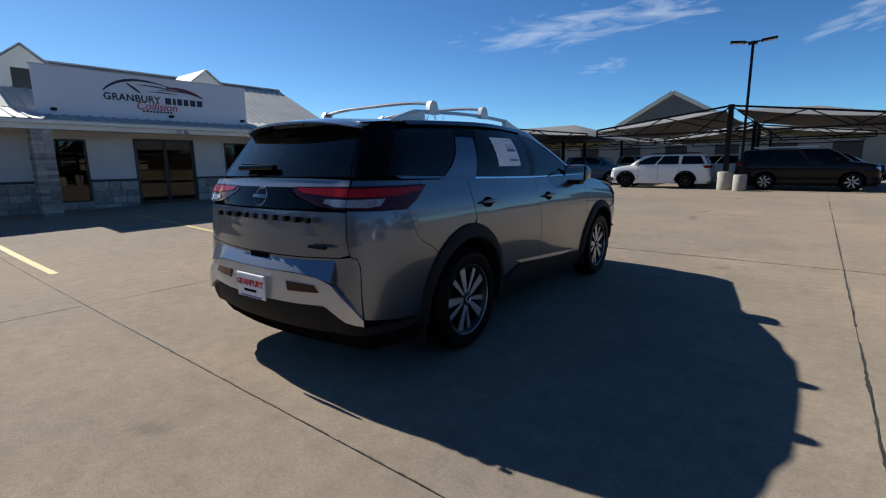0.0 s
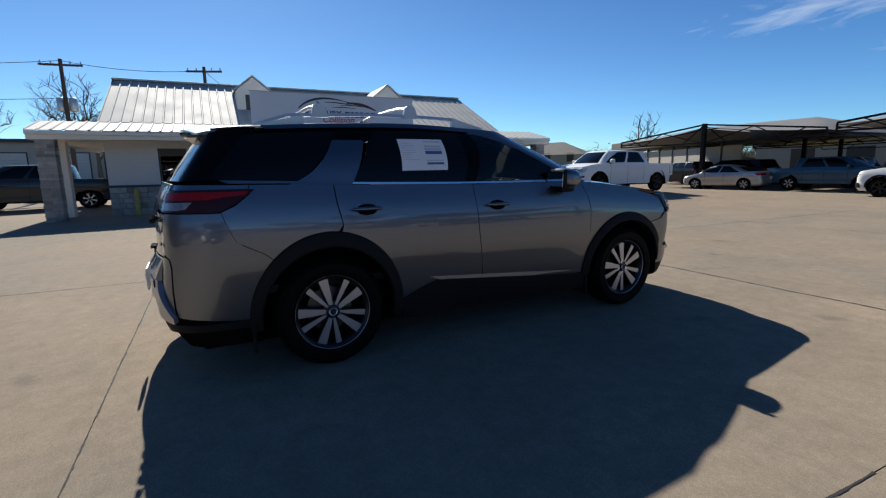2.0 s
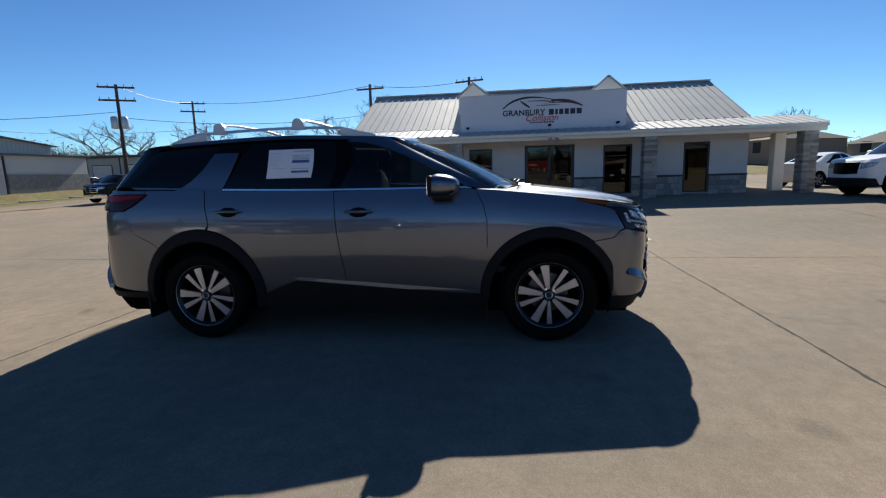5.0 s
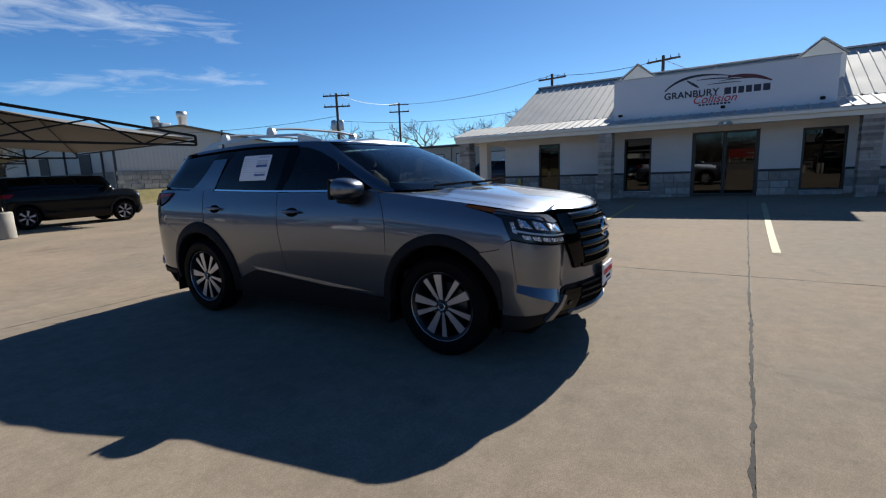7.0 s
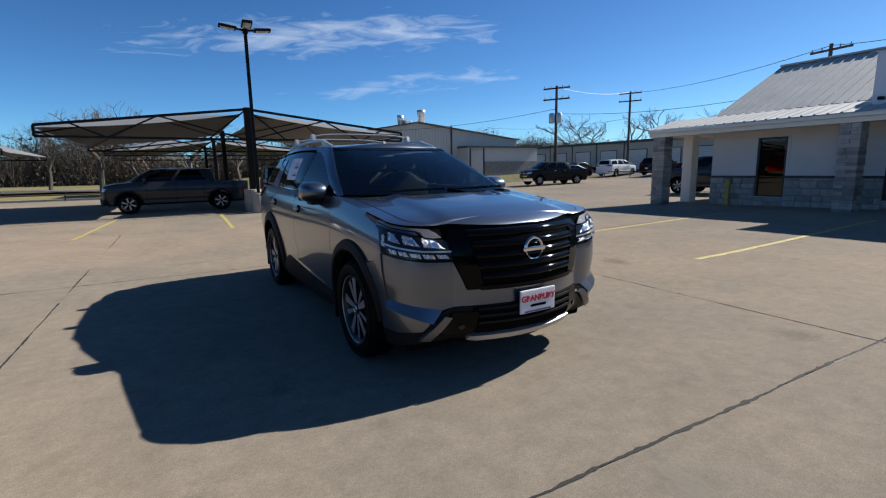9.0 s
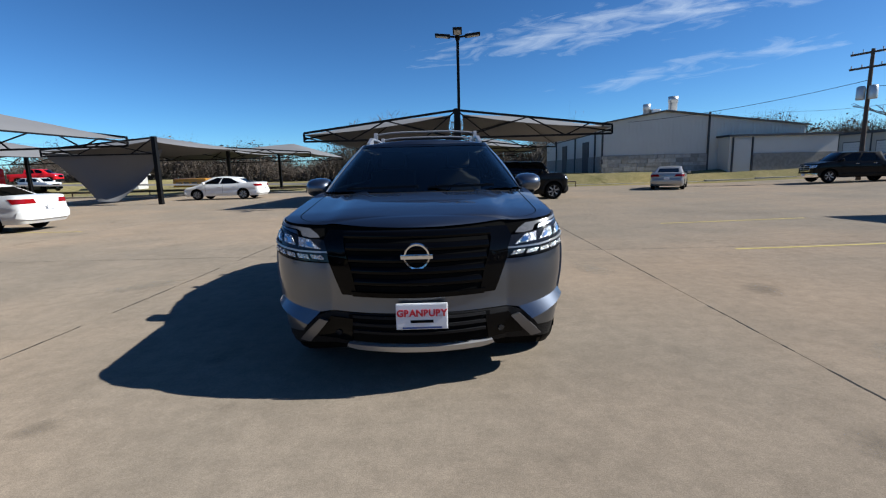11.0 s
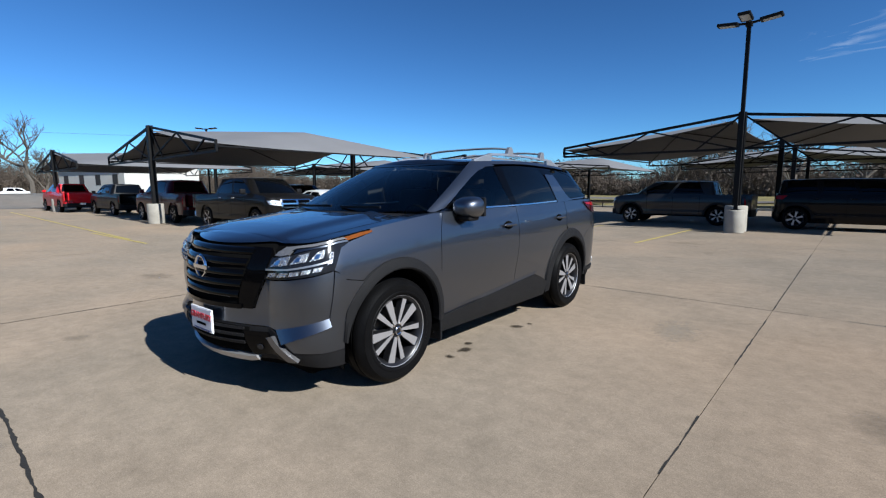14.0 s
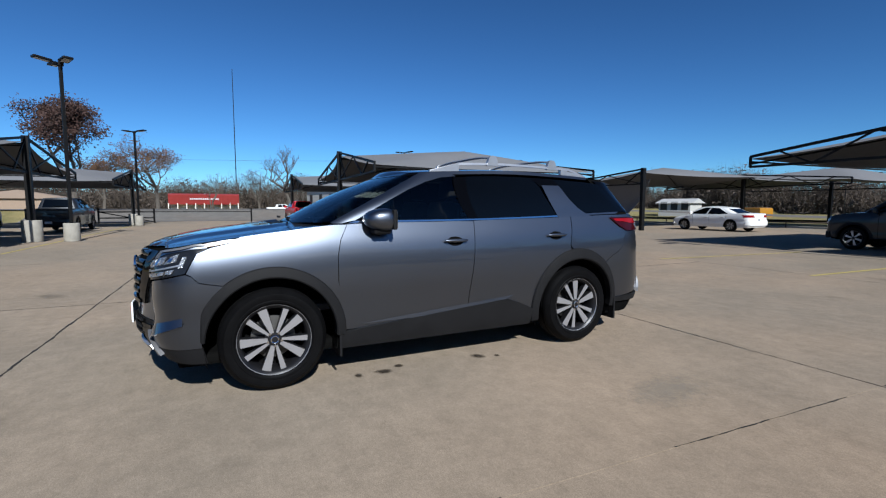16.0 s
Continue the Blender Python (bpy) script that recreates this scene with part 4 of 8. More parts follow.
def patch(outline, point, normal, lift=0.0, thick=0.012, step=(0.05, 0.05), mirror=False, bm=None):
    """A panel: a flat outline (u, v) laid on a surface, with an edge turned in."""
    flat = bmesh.new()
    f = flat.faces.new([flat.verts.new((u, v, 0)) for u, v in outline])
    for k in (0, 1):
        lo, hi = min(p[k] for p in outline), max(p[k] for p in outline)
        n = max(1, int(round((hi - lo) / step[k])))
        for i in range(1, n):
            c = [0, 0, 0]
            c[k] = lo + (hi - lo) * i / n
            d = [0, 0, 0]
            d[k] = 1
            bmesh.ops.bisect_plane(flat, geom=flat.verts[:] + flat.edges[:] + flat.faces[:], plane_co=c, plane_no=d)
    bmesh.ops.remove_doubles(flat, verts=flat.verts, dist=1e-6)
    rim = {v for e in flat.edges if len(e.link_faces) == 1 for v in e.verts}
    out = bm or bmesh.new()
    sgn = -1 if mirror else 1
    top, low = {}, {}
    for v in flat.verts:
        p, n = point(v.co.x, v.co.y), normal(v.co.x, v.co.y)
        q = p + n * lift
        top[v] = out.verts.new((sgn * q.x, q.y, q.z))
        if v in rim:
            q = p + n * (lift - thick)
            low[v] = out.verts.new((sgn * q.x, q.y, q.z))
    made = []
    for fc in flat.faces:
        try:
            made.append(out.faces.new([top[v] for v in fc.verts]))
        except ValueError:
            pass
    for e in flat.edges:
        if len(e.link_faces) == 1:
            a, b = e.verts
            try:
                made.append(out.faces.new((top[a], top[b], low[b], low[a])))
            except ValueError:
                pass
    bmesh.ops.recalc_face_normals(out, faces=made)
    up = made[0]
    c = up.calc_center_median()
    flat.free()
    # make the outer skin face outwards
    ref = point(outline[0][0], outline[0][1])
    return out


def finish(bm, sharp=40):
    """Smooth faces with hard edges where panels turn."""
    for f in bm.faces:
        f.smooth = True
    for e in bm.edges:
        if len(e.link_faces) == 2 and e.calc_face_angle(0) > radians(sharp):
            e.smooth = False
    return bm


def arc_pts(cy, cz, r, a0, a1, n=18, rz=None):
    rz = rz or r
    return [(cy + r * math.cos(radians(a0 + (a1 - a0) * i / n)), cz + rz * math.sin(radians(a0 + (a1 - a0) * i / n))) for i in range(n + 1)]


# wheels: axle along x, outer face at +x
def wheel_meshes(R, rim_r, width, spokes, twin, cut, dark, tag):
    """Tyre, rim barrel, spoke and hub meshes, shared by all wheels of a kind."""
    def mesh(bm, name, material, smooth_angle=40):
        bmesh.ops.recalc_face_normals(bm, faces=bm.faces)
        finish(bm, smooth_angle)
        me = bpy.data.meshes.new(name)
        bm.to_mesh(me)
        bm.free()
        me.materials.append(material)
        return me
    h = width / 2
    ty = lathe(bmesh.new(), [(rim_r - 0.012, h - 0.03), (rim_r + 0.006, h - 0.008), (rim_r + 0.018, h - 0.002), (rim_r + 0.022, h + 0.003), (rim_r + 0.034, h + 0.004), (rim_r + 0.038, h + 0.001), (rim_r + (R - rim_r) * 0.55, h + 0.006), (rim_r + (R - rim_r) * 0.68, h + 0.004), (rim_r + (R - rim_r) * 0.70, h - 0.001), (R - 0.035, h - 0.006), (R - 0.012, h - 0.025), (R - 0.002, h - 0.055), (R - 0.001, 0.045), (R - 0.010, 0.043), (R - 0.010, 0.033), (R, 0.031), (R, -0.031), (R - 0.010, -0.033), (R - 0.010, -0.043), (R - 0.001, -0.045),
                             (R - 0.002, -h + 0.055), (R - 0.02, -h + 0.02), (rim_r + 0.03, -h), (rim_r - 0.012, -h + 0.03)], 56)
    tyre = mesh(ty, "tyre_" + tag, RUBBER)
    rb = lathe(bmesh.new(), [(rim_r - 0.03, -h + 0.03), (rim_r - 0.035, h - 0.075), (rim_r - 0.02, h - 0.03), (rim_r - 0.006, h - 0.018), (rim_r + 0.004, h - 0.012), (rim_r + 0.004, h - 0.022), (rim_r - 0.01, h - 0.05), (rim_r - 0.028, -h + 0.03)], 48)
    barrel = mesh(rb, "rim_" + tag, dark)
    lp = lathe(bmesh.new(), [(rim_r - 0.003, h - 0.020), (rim_r + 0.001, h - 0.013), (rim_r + 0.004, h - 0.009), (rim_r + 0.006, h - 0.014)], 48)
    lip = mesh(lp, "rim_lip_" + tag, cut)
    r0, r1 = 0.050, rim_r - 0.012
    m = Matrix(((0, 0, 1, 0), (0, 1, 0, 0), (1, 0, 0, 0), (0, 0, 0, 1)))
    x1 = h - 0.030
    # machined faces on dark flanks, dished towards the hub; the twin wheel sets a broad spoke beside a slim one
    set_out = []
    for w0, w1, turn, deep in (((0.014, 0.033, 0.0, 0.0), (0.008, 0.021, 30.0, 0.006)) if twin else ((0.020, 0.036, 0.0, 0.0),)):
        pts = [(r0, -w0), (r1 * 0.45, -w1 * 0.66), (r1 * 0.96, -w1), (r1, -w1 * 0.97), (r1, w1 * 0.97), (r1 * 0.96, w1), (r1 * 0.45, w1 * 0.66), (r0, w0)]
        face = mesh(prism(bmesh.new(), pts, x1 - deep - 0.004, x1 - deep, m), "spoke_" + tag, cut, 20)
        flank = mesh(prism(bmesh.new(), [(p, q * 1.16) for p, q in pts], x1 - 0.06, x1 - deep - 0.005, m), "spoke_back_" + tag, dark, 20)
        set_out += [(360 * k / (5 if twin else spokes) + turn, face, flank) for k in range(5 if twin else spokes)]
    hb = lathe(bmesh.new(), [(0.0, h - 0.020), (0.030, h - 0.020), (0.034, h - 0.024), (0.036, h - 0.034), (0.070, h - 0.040), (0.074, h - 0.085)], 24)
    hub = mesh(hb, "hub_" + tag, dark)
    cp = lathe(bmesh.new(), [(0.022, h - 0.0195), (0.027, h - 0.0165), (0.031, h - 0.0195)], 24)
    cap = mesh(cp, "cap_ring_" + tag, CHROME)
    nut = mesh(tube(bmesh.new(), (h - 0.06, 0.052, 0), (h - 0.028, 0.052, 0), 0.010, n=6), "wheel_nut_" + tag, CHROME)
    dc = lathe(bmesh.new(), [(0.06, h - 0.12), (rim_r - 0.10, h - 0.13), (rim_r - 0.10, h - 0.155), (0.06, h - 0.145)], 32)
    disc = mesh(dc, "brake_disc_" + tag, BRAKE)
    bk = lathe(bmesh.new(), [(0.0, -h + 0.05), (rim_r - 0.03, -h + 0.05), (rim_r - 0.03, -h + 0.04)], 24)
    back = mesh(bk, "wheel_back_" + tag, UNDER_BLACK)
    return dict(tyre=tyre, rim=barrel, rim_lip=lip, hub=hub, cap_ring=cap, wheel_nut=nut, brake_disc=disc, wheel_back=back, spokes=set_out)


def add_wheel(parent, meshes, x, y, R, turn=0.0, full=True):
    w = new("wheel")
    w.parent = parent
    w.matrix_basis = Matrix.Translation((x, y, R)) @ pose(0, 0, 0, 0, 0, 180 if x < 0 else 0) @ pose(0, 0, 0, turn)
    for k in (("tyre", "rim", "rim_lip", "hub", "cap_ring", "brake_disc", "wheel_back") if full else ("tyre", "rim", "rim_lip", "hub", "wheel_back")):
        mesh_part(k, meshes[k], w)
    for a, face, flank in meshes["spokes"]:
        mesh_part("spoke", face, w, pose(0, 0, 0, a))
        if full:
            mesh_part("spoke_back", flank, w, pose(0, 0, 0, a))
    for k in range(5 if full else 0):
        mesh_part("wheel_nut", meshes["wheel_nut"], w, pose(0, 0, 0, 72 * k + 36))
    return w


def skin(shell, s_rng, z0, ns, nz, holes=(), top=None, mirror=True, lift=0.0):
    """The lower wall as one mesh, both sides, with round wheel openings."""
    bm = bmesh.new()
    for sg in ((1, -1) if mirror else (1,)):
        grid = []
        for i in range(ns + 1):
            s = s_rng[0] + (s_rng[1] - s_rng[0]) * i / ns
            y0 = shell.P(s, 0.6).y
            zt = shell.ztop(y0) if top is None else top
            row = []
            for j in range(nz + 1):
                z = z0 + (zt - z0) * j / nz
                p = shell.P(s, z) + (shell.N(s, z) * lift if lift else Vector())
                for cy, cz, r in holes:
                    dy, dz = p.y - cy, p.z - cz
                    dd = math.hypot(dy, dz)
                    if p.x > 0.5 and dd < r:
                        p = Vector((p.x, cy + dy / max(dd, 1e-6) * r, cz + dz / max(dd, 1e-6) * r))
                row.append(bm.verts.new((sg * p.x, p.y, p.z)))
            grid.append(row)
        for i in range(ns):
            for j in range(nz):
                q = (grid[i][j], grid[i + 1][j], grid[i + 1][j + 1], grid[i][j + 1])
                inside = all(any(abs(v.co.x) > 0.5 and math.hypot(v.co.y - cy, v.co.z - cz) < r * 1.002 for cy, cz, r in holes) for v in q)
                if not inside:
                    bm.faces.new(q if sg < 0 else q[::-1])
    bmesh.ops.remove_doubles(bm, verts=bm.verts, dist=1e-4)
    bmesh.ops.recalc_face_normals(bm, faces=bm.faces)
    return bm


def deck(shell, s0, s1, n, nx, crown, fn=None):
    """Hood or boot lid: rows straight across from one shoulder to the other."""
    bm = bmesh.new()
    rows = []
    for i in range(n + 1):
        s = s0 + (s1 - s0) * i / n
        y0 = shell.P(s, 0.6).y
        p = shell.P(s, shell.ztop(y0))
        row = []
        for j in range(nx + 1):
            f = -1 + 2 * j / nx
            c = crown * min(1.0, p.x / 0.5) * (1 - abs(f) ** 2.4)
            z = p.z + c + (fn(f * p.x, p.y) if fn else 0)
            row.append(bm.verts.new((f * p.x, p.y, z)))
        rows.append(row)
    for i in range(n):
        for j in range(nx):
            try:
                bm.faces.new((rows[i][j], rows[i][j + 1], rows[i + 1][j + 1], rows[i + 1][j]))
            except ValueError:
                pass
    bmesh.ops.remove_doubles(bm, verts=bm.verts, dist=1e-5)
    bmesh.ops.recalc_face_normals(bm, faces=bm.faces)
    return bm


def roof_mesh(shell, crown, n=50, nx=14, drop=0.0, s0=0.0, s1=5.0):
    bm = bmesh.new()
    rows = []
    for i in range(n + 1):
        s = s0 + (s1 - s0) * i / n
        p = shell.G(s, 1.0)
        row = []
        for j in range(nx + 1):
            f = -1 + 2 * j / nx
            row.append(bm.verts.new((f * p.x, p.y, p.z - drop + crown * min(1.0, p.x / 0.45) * (1 - abs(f) ** 2.2))))
        rows.append(row)
    for i in range(n):
        for j in range(nx):
            try:
                bm.faces.new((rows[i][j], rows[i][j + 1], rows[i + 1][j + 1], rows[i + 1][j]))
            except ValueError:
                pass
    bmesh.ops.remove_doubles(bm, verts=bm.verts, dist=1e-5)
    bmesh.ops.recalc_face_normals(bm, faces=bm.faces)
    return bm


def house(shell, ns=70, nt=8, s0=0.0, s1=5.0, t0=0.0, t1=1.0, lift=0.0):
    """The glasshouse wall, both sides."""
    bm = bmesh.new()
    for sg in (1, -1):
        g = []
        for i in range(ns + 1):
            s = s0 + (s1 - s0) * i / ns
            g.append([])
            for j in range(nt + 1):
                t = t0 + (t1 - t0) * j / nt
                p = shell.G(s, t) + (shell.GN(s, t) * lift if lift else Vector())
                g[-1].append(bm.verts.new((sg * p.x, p.y, p.z)))
        for i in range(ns):
            for j in range(nt):
                q = (g[i][j], g[i + 1][j], g[i + 1][j + 1], g[i][j + 1])
                bm.faces.new(q if sg < 0 else q[::-1])
    bmesh.ops.remove_doubles(bm, verts=bm.verts, dist=1e-4)
    bmesh.ops.recalc_face_normals(bm, faces=bm.faces)
    return bm

# the grey three-row SUV in the middle of the yard
SUV = Shell(dict(
    zs=(0.20, 0.32, 0.45, 0.60, 0.78, 0.97, 1.10, 1.25),
    w=(0.892, 0.930, 0.950, 0.966, 0.984, 0.984, 0.966, 0.922),
    yf=(2.27, 2.36, 2.41, 2.40, 2.41, 2.40, 2.38, 2.31),
    yr=(-2.42, -2.50, -2.55, -2.55, -2.53, -2.517, -2.50, -2.435),
    xf=0.57, bf=0.155, xr=0.66, br=0.07, ya=1.93, yb=-2.03, p=0.84,
    top_y=(-2.5, -2.0, -1.0, 0.0, 0.9, 1.4, 1.9, 2.25, 2.42),
    top_z=(1.30, 1.295, 1.268, 1.25, 1.240, 1.190, 1.128, 1.082, 1.062),
    belt=dict(xf=0.70, yf=1.30, bf=0.17, ya=0.86, yb=-2.02, xr=0.70, yr=-2.42, br=0.08, w=(0.875, 0.905, 0.865), zy=(-2.5, -2.0, -1, 0, 0.9, 1.3), z=(1.315, 1.30, 1.270, 1.252, 1.243, 1.225)),
    roof=dict(xf=0.52, yf=0.30, bf=0.07, ya=-0.02, yb=-1.80, xr=0.58, yr=-2.17, br=0.06, w=(0.650, 0.705, 0.665), zy=(-2.2, -1.9, -1.3, -0.7, -0.1, 0.3), z=(1.655, 1.68, 1.71, 1.722, 1.700, 1.678)),
))
RW, AX = 0.39, 1.45


def suv():
    car = thing("suv", pose(-2.846, 4.29, 0), "gun-metallic grey three-row suv parked on the concrete yard", "car")
    S = SUV
    wheel_holes = ((AX, 0.39, 0.475), (-AX, 0.39, 0.475))
    # dark inner body that shows in the gaps
    part("inner_body", skin(S, (0, 5), 0.24, 150, 34, ((AX, 0.39, 0.485), (-AX, 0.39, 0.485)), lift=-0.013), UNDER_BLACK, car)
    PT, NM = S.P, S.N
    Y = S.sy
    def panel(name, outline, material=GUN_METAL, lift=0.0, thick=0.012, label="", sides=(1, -1), step=(0.018, 0.035), parent=None):
        obs = []
        for sd in sides:
            bm = patch(outline, PT, NM, lift, thick, step, sd < 0)
            obs.append(part(name, finish(bm, 35), material, parent or car, label))
        return obs
    def yz(pts):
        return [(Y(y), z) for y, z in pts]
    def top_run(y0, y1, n=8, drop=0.0):
        return [(y0 + (y1 - y0) * i / n, S.ztop(y0 + (y1 - y0) * i / n) - drop) for i in range(n + 1)]
    g = 0.003
    # front fender
    fa = arc_pts(AX, 0.39, 0.50, 57, 168, 20)
    panel("front_fender", yz([(0.93 + g, 0.62), (0.968 + g, 0.80), (0.968 + g, 1.0), (0.94 + g, 1.12), (0.88 + g, 1.236)] + top_run(0.98, 1.66, 8)) + [(Y(1.68), 1.128), (Y(1.85), 1.088), (1.945, 1.0), (1.872, 0.918), (1.935, 0.899), (Y(1.77), 0.820)] + yz(fa[:-1]))
    # doors
    fd = panel("front_door", yz([(0.88 - g, 1.238)] + [(0.94 - g, 1.12), (0.968 - g, 1.0), (0.968 - g, 0.80), (0.95 - g, 0.56), (0.93, 0.40), (-0.19 + g, 0.40), (-0.205 + g, 0.6), (-0.245 + g, 0.9), (-0.27 + g, 1.248)] + top_run(-0.1, 0.7, 5)))
    ra = arc_pts(-AX, 0.39, 0.50, 5, 82, 14)
    rd = panel("rear_door", yz([(-0.27 - g, 1.252), (-0.245 - g, 0.9), (-0.205 - g, 0.6), (-0.19 - g, 0.40), (-0.94, 0.40)] + ra + [(-1.345, 1.0), (-1.375, 1.15), (-1.385, 1.276)] + top_run(-1.3, -0.4, 6)))
    # rear quarter
    rq = arc_pts(-AX, 0.39, 0.50, 84, 131, 10)
    panel("quarter_panel", yz([(-1.39 - g, 1.278), (-1.38 - g, 1.15), (-1.35 - g, 1.0)] + rq[1:]) + [(2.9608, 0.85), (3.090, 1.125), (Y(-2.03), 1.16), (Y(-1.93), 1.235), (Y(-1.93), 1.292)] + yz(top_run(-1.85, -1.5, 4)))
    rs = arc_pts(-AX, 0.39, 0.50, 131.6, 186, 10)
    panel("bumper_side", yz(rs) + [(Y(-2.03), 0.42), (3.58, 0.47), (3.66, 0.80), (3.70, 0.845), (3.785, 0.858), (3.825, 0.95), (3.835, 1.125), (3.5, 1.123), (3.14, 1.122), (3.0935, 1.122), (2.9617, 0.847)])
    # narrow shoulder above the tail lamp
    panel("shoulder", [(Y(-1.935), 1.268), (3.3, 1.268), (3.835, 1.268), (3.835, 1.30), (3.3, 1.298), (Y(-1.935), 1.293)])
    # front bumper wraps from arch to arch
    nose = [(1.862, 0.912), (1.60, 0.884), (1.25, 0.856), (0.985, 0.842), (0.845, 0.650), (0.0, 0.640)]
    fb = arc_pts(AX, 0.39, 0.50, 6, 56.3, 10)
    panel("front_bumper", nose + [(0.0, 0.545), (0.5, 0.542), (0.95, 0.538), (1.10, 0.525), (1.30, 0.545), (1.55, 0.57), (1.80, 0.60), (1.835, 0.75)])
    # outer corner, standing a little proud behind a crease
    panel("bumper_corner", [(1.868, 0.910), (1.935, 0.894), (Y(1.765), 0.815)] + yz(fb[::-1]) + [(Y(1.95), 0.385), (1.7, 0.382), (1.335, 0.392), (1.24, 0.45), (1.32, 0.466), (1.55, 0.514), (1.80, 0.562), (1.806, 0.62), (1.84, 0.76)], lift=0.010, thick=0.03)
    # sloping scoop under the headlight
    for sd in (1, -1):
        bm = bmesh.new()
        rows = []
        for k in range(13):
            u = k / 12
            at = ((1.06 + 0.74 * u, 0.548 + 0.066 * u ** 1.1, -0.004), (1.225 + 0.59 * u, 0.452 + 0.110 * u, 0.034), (1.215 + 0.60 * u, 0.442 + 0.110 * u, 0.004))
            row = []
            for q, z, lf in at:
                v = PT(q, z) + NM(q, z) * lf
                row.append(bm.verts.new((sd * v.x, v.y, v.z)))
            rows.append(row)
        for r0, r1 in zip(rows, rows[1:]):
            for j in (0, 1):
                bm.faces.new((r0[j], r1[j], r1[j + 1], r0[j + 1]))
        bm.faces.new(rows[0])
        bm.faces.new(rows[-1])
        bmesh.ops.recalc_face_normals(bm, faces=bm.faces)
        part("bumper_scoop", finish(bm, 30), GUN_METAL, car)
    # tailgate
    gate = [(5, 1.115), (4.4, 1.115), (3.99, 1.115), (3.848, 1.115), (3.838, 0.95), (3.80, 0.868), (3.95, 0.845), (4.4, 0.832), (5, 0.828)]
    tg = panel("tailgate", gate, step=(0.06, 0.04))
    panel("tailgate_ledge", [(5, 1.255), (4.4, 1.255), (3.848, 1.262), (3.848, 1.302), (4.4, 1.315), (5, 1.318)], lift=0.012, step=(0.06, 0.02))
    # rear bumper and its silver guard
    panel("rear_bumper", [(5, 0.822), (4.4, 0.826), (3.95, 0.839), (3.79, 0.852), (3.70, 0.84), (3.665, 0.79), (3.6, 0.47), (3.9, 0.44), (4.4, 0.42), (5, 0.42)], lift=0.006, step=(0.06, 0.04))
    panel("bumper_guard", [(5, 0.728), (4.4, 0.726), (4.15, 0.712), (3.98, 0.675), (3.76, 0.572), (3.60, 0.478), (3.60, 0.440), (3.80, 0.468), (3.92, 0.505), (4.08, 0.550), (4.4, 0.540), (5, 0.535)], SATIN_SILVER, lift=0.034, thick=0.035, label="satin silver bumper guard", step=(0.06, 0.03))
    for sd in (1, -1):
        bm, rows = bmesh.new(), []
        for k in range(13):
            q = 5 - 1.02 * k / 12
            zt = 0.812 + 0.02 * (k / 12) ** 2
            zb_ = 0.734 - 0.040 * max(0.0, (k - 7) / 5) ** 1.5
            row = []
            for z, lf in ((zt, 0.004), (zb_, 0.046), (zb_ - 0.012, 0.010)):
                v = PT(q, z) + NM(q, z) * lf
                row.append(bm.verts.new((sd * v.x, v.y, v.z)))
            rows.append(row)
        for r0, r1 in zip(rows, rows[1:]):
            for j in (0, 1):
                bm.faces.new((r0[j], r1[j], r1[j + 1], r0[j + 1]))
        bm.faces.new(rows[-1])
        bmesh.ops.recalc_face_normals(bm, faces=bm.faces)
        part("bumper_ledge", finish(bm, 30), GUN_METAL, car)
    panel("reflector", [(4.53, 0.672), (4.19, 0.668), (4.13, 0.625), (4.50, 0.615)], LAMP_DARK_RED, lift=0.042, label="dark red bumper reflector")
    panel("rear_valance", [(5, 0.52), (4.4, 0.525), (4.08, 0.535), (3.92, 0.49), (3.80, 0.45), (3.60, 0.425), (3.3, 0.42), (Y(-1.93), 0.42), (Y(-1.92), 0.37), (3.4, 0.37), (4, 0.375), (4.5, 0.37), (5, 0.37)], BLACK_PLASTIC, lift=0.014, thick=0.03, label="textured black lower valance")
    for sd in (1, -1):
        part("exhaust_tip", finish(tube(bmesh.new(), (sd * 0.60, -2.15, 0.345), (sd * 0.62, -2.39, 0.345), 0.028, n=20)), CHROME, car)
    # arch flares and sill cladding
    for nm, cy, a0, a1, wob in (("front_arch_flare", AX, 4, 182, 0.55), ("rear_arch_flare", -AX, -12, 186, 0.575)):
        for sd in (1, -1):     # a sloping outer band, a rolled lip and a return into the arch
            bm, rows = bmesh.new(), []
            for i in range(49):
                an = radians(a0 + (a1 - a0) * i / 48)
                row = []
                for k, lf in ((1.0, 0.002), (0.90, 0.016), (0.42, 0.030), (0.12, 0.033), (0.0, 0.024), (0.0, -0.040)):
                    ry, rz = 0.466 + (0.546 - 0.466) * k, 0.466 + (wob - 0.466) * k
                    yy, zz = cy + ry * math.cos(an), 0.39 + rz * math.sin(an)
                    v = PT(Y(yy), zz) + NM(Y(yy), zz) * lf
                    row.append(bm.verts.new((sd * v.x, v.y, v.z)))
                rows.append(row)
            for q0, q1 in zip(rows, rows[1:]):
                for j in range(5):
                    bm.faces.new((q0[j], q1[j], q1[j + 1], q0[j + 1]))
            bm.faces.new(rows[0])
            bm.faces.new(rows[-1])
            bmesh.ops.recalc_face_normals(bm, faces=bm.faces)
            part(nm, finish(bm, 24), BLACK_PLASTIC, car, "textured black arch flare")
        for sd in (1, -1):     # inner arch liner
            bm = bmesh.new()
            n = 26
            ring = [(cy + 0.475 * math.cos(math.pi * (i / n * 1.16 - 0.08)), 0.39 + 0.475 * math.sin(math.pi * (i / n * 1.16 - 0.08))) for i in range(n + 1)]
            a = [bm.verts.new((sd * 0.955, y, z)) for y, z in ring]
            b = [bm.verts.new((sd * 0.60, y, z)) for y, z in ring]
            for i in range(n):
                bm.faces.new((a[i], a[i + 1], b[i + 1], b[i]))
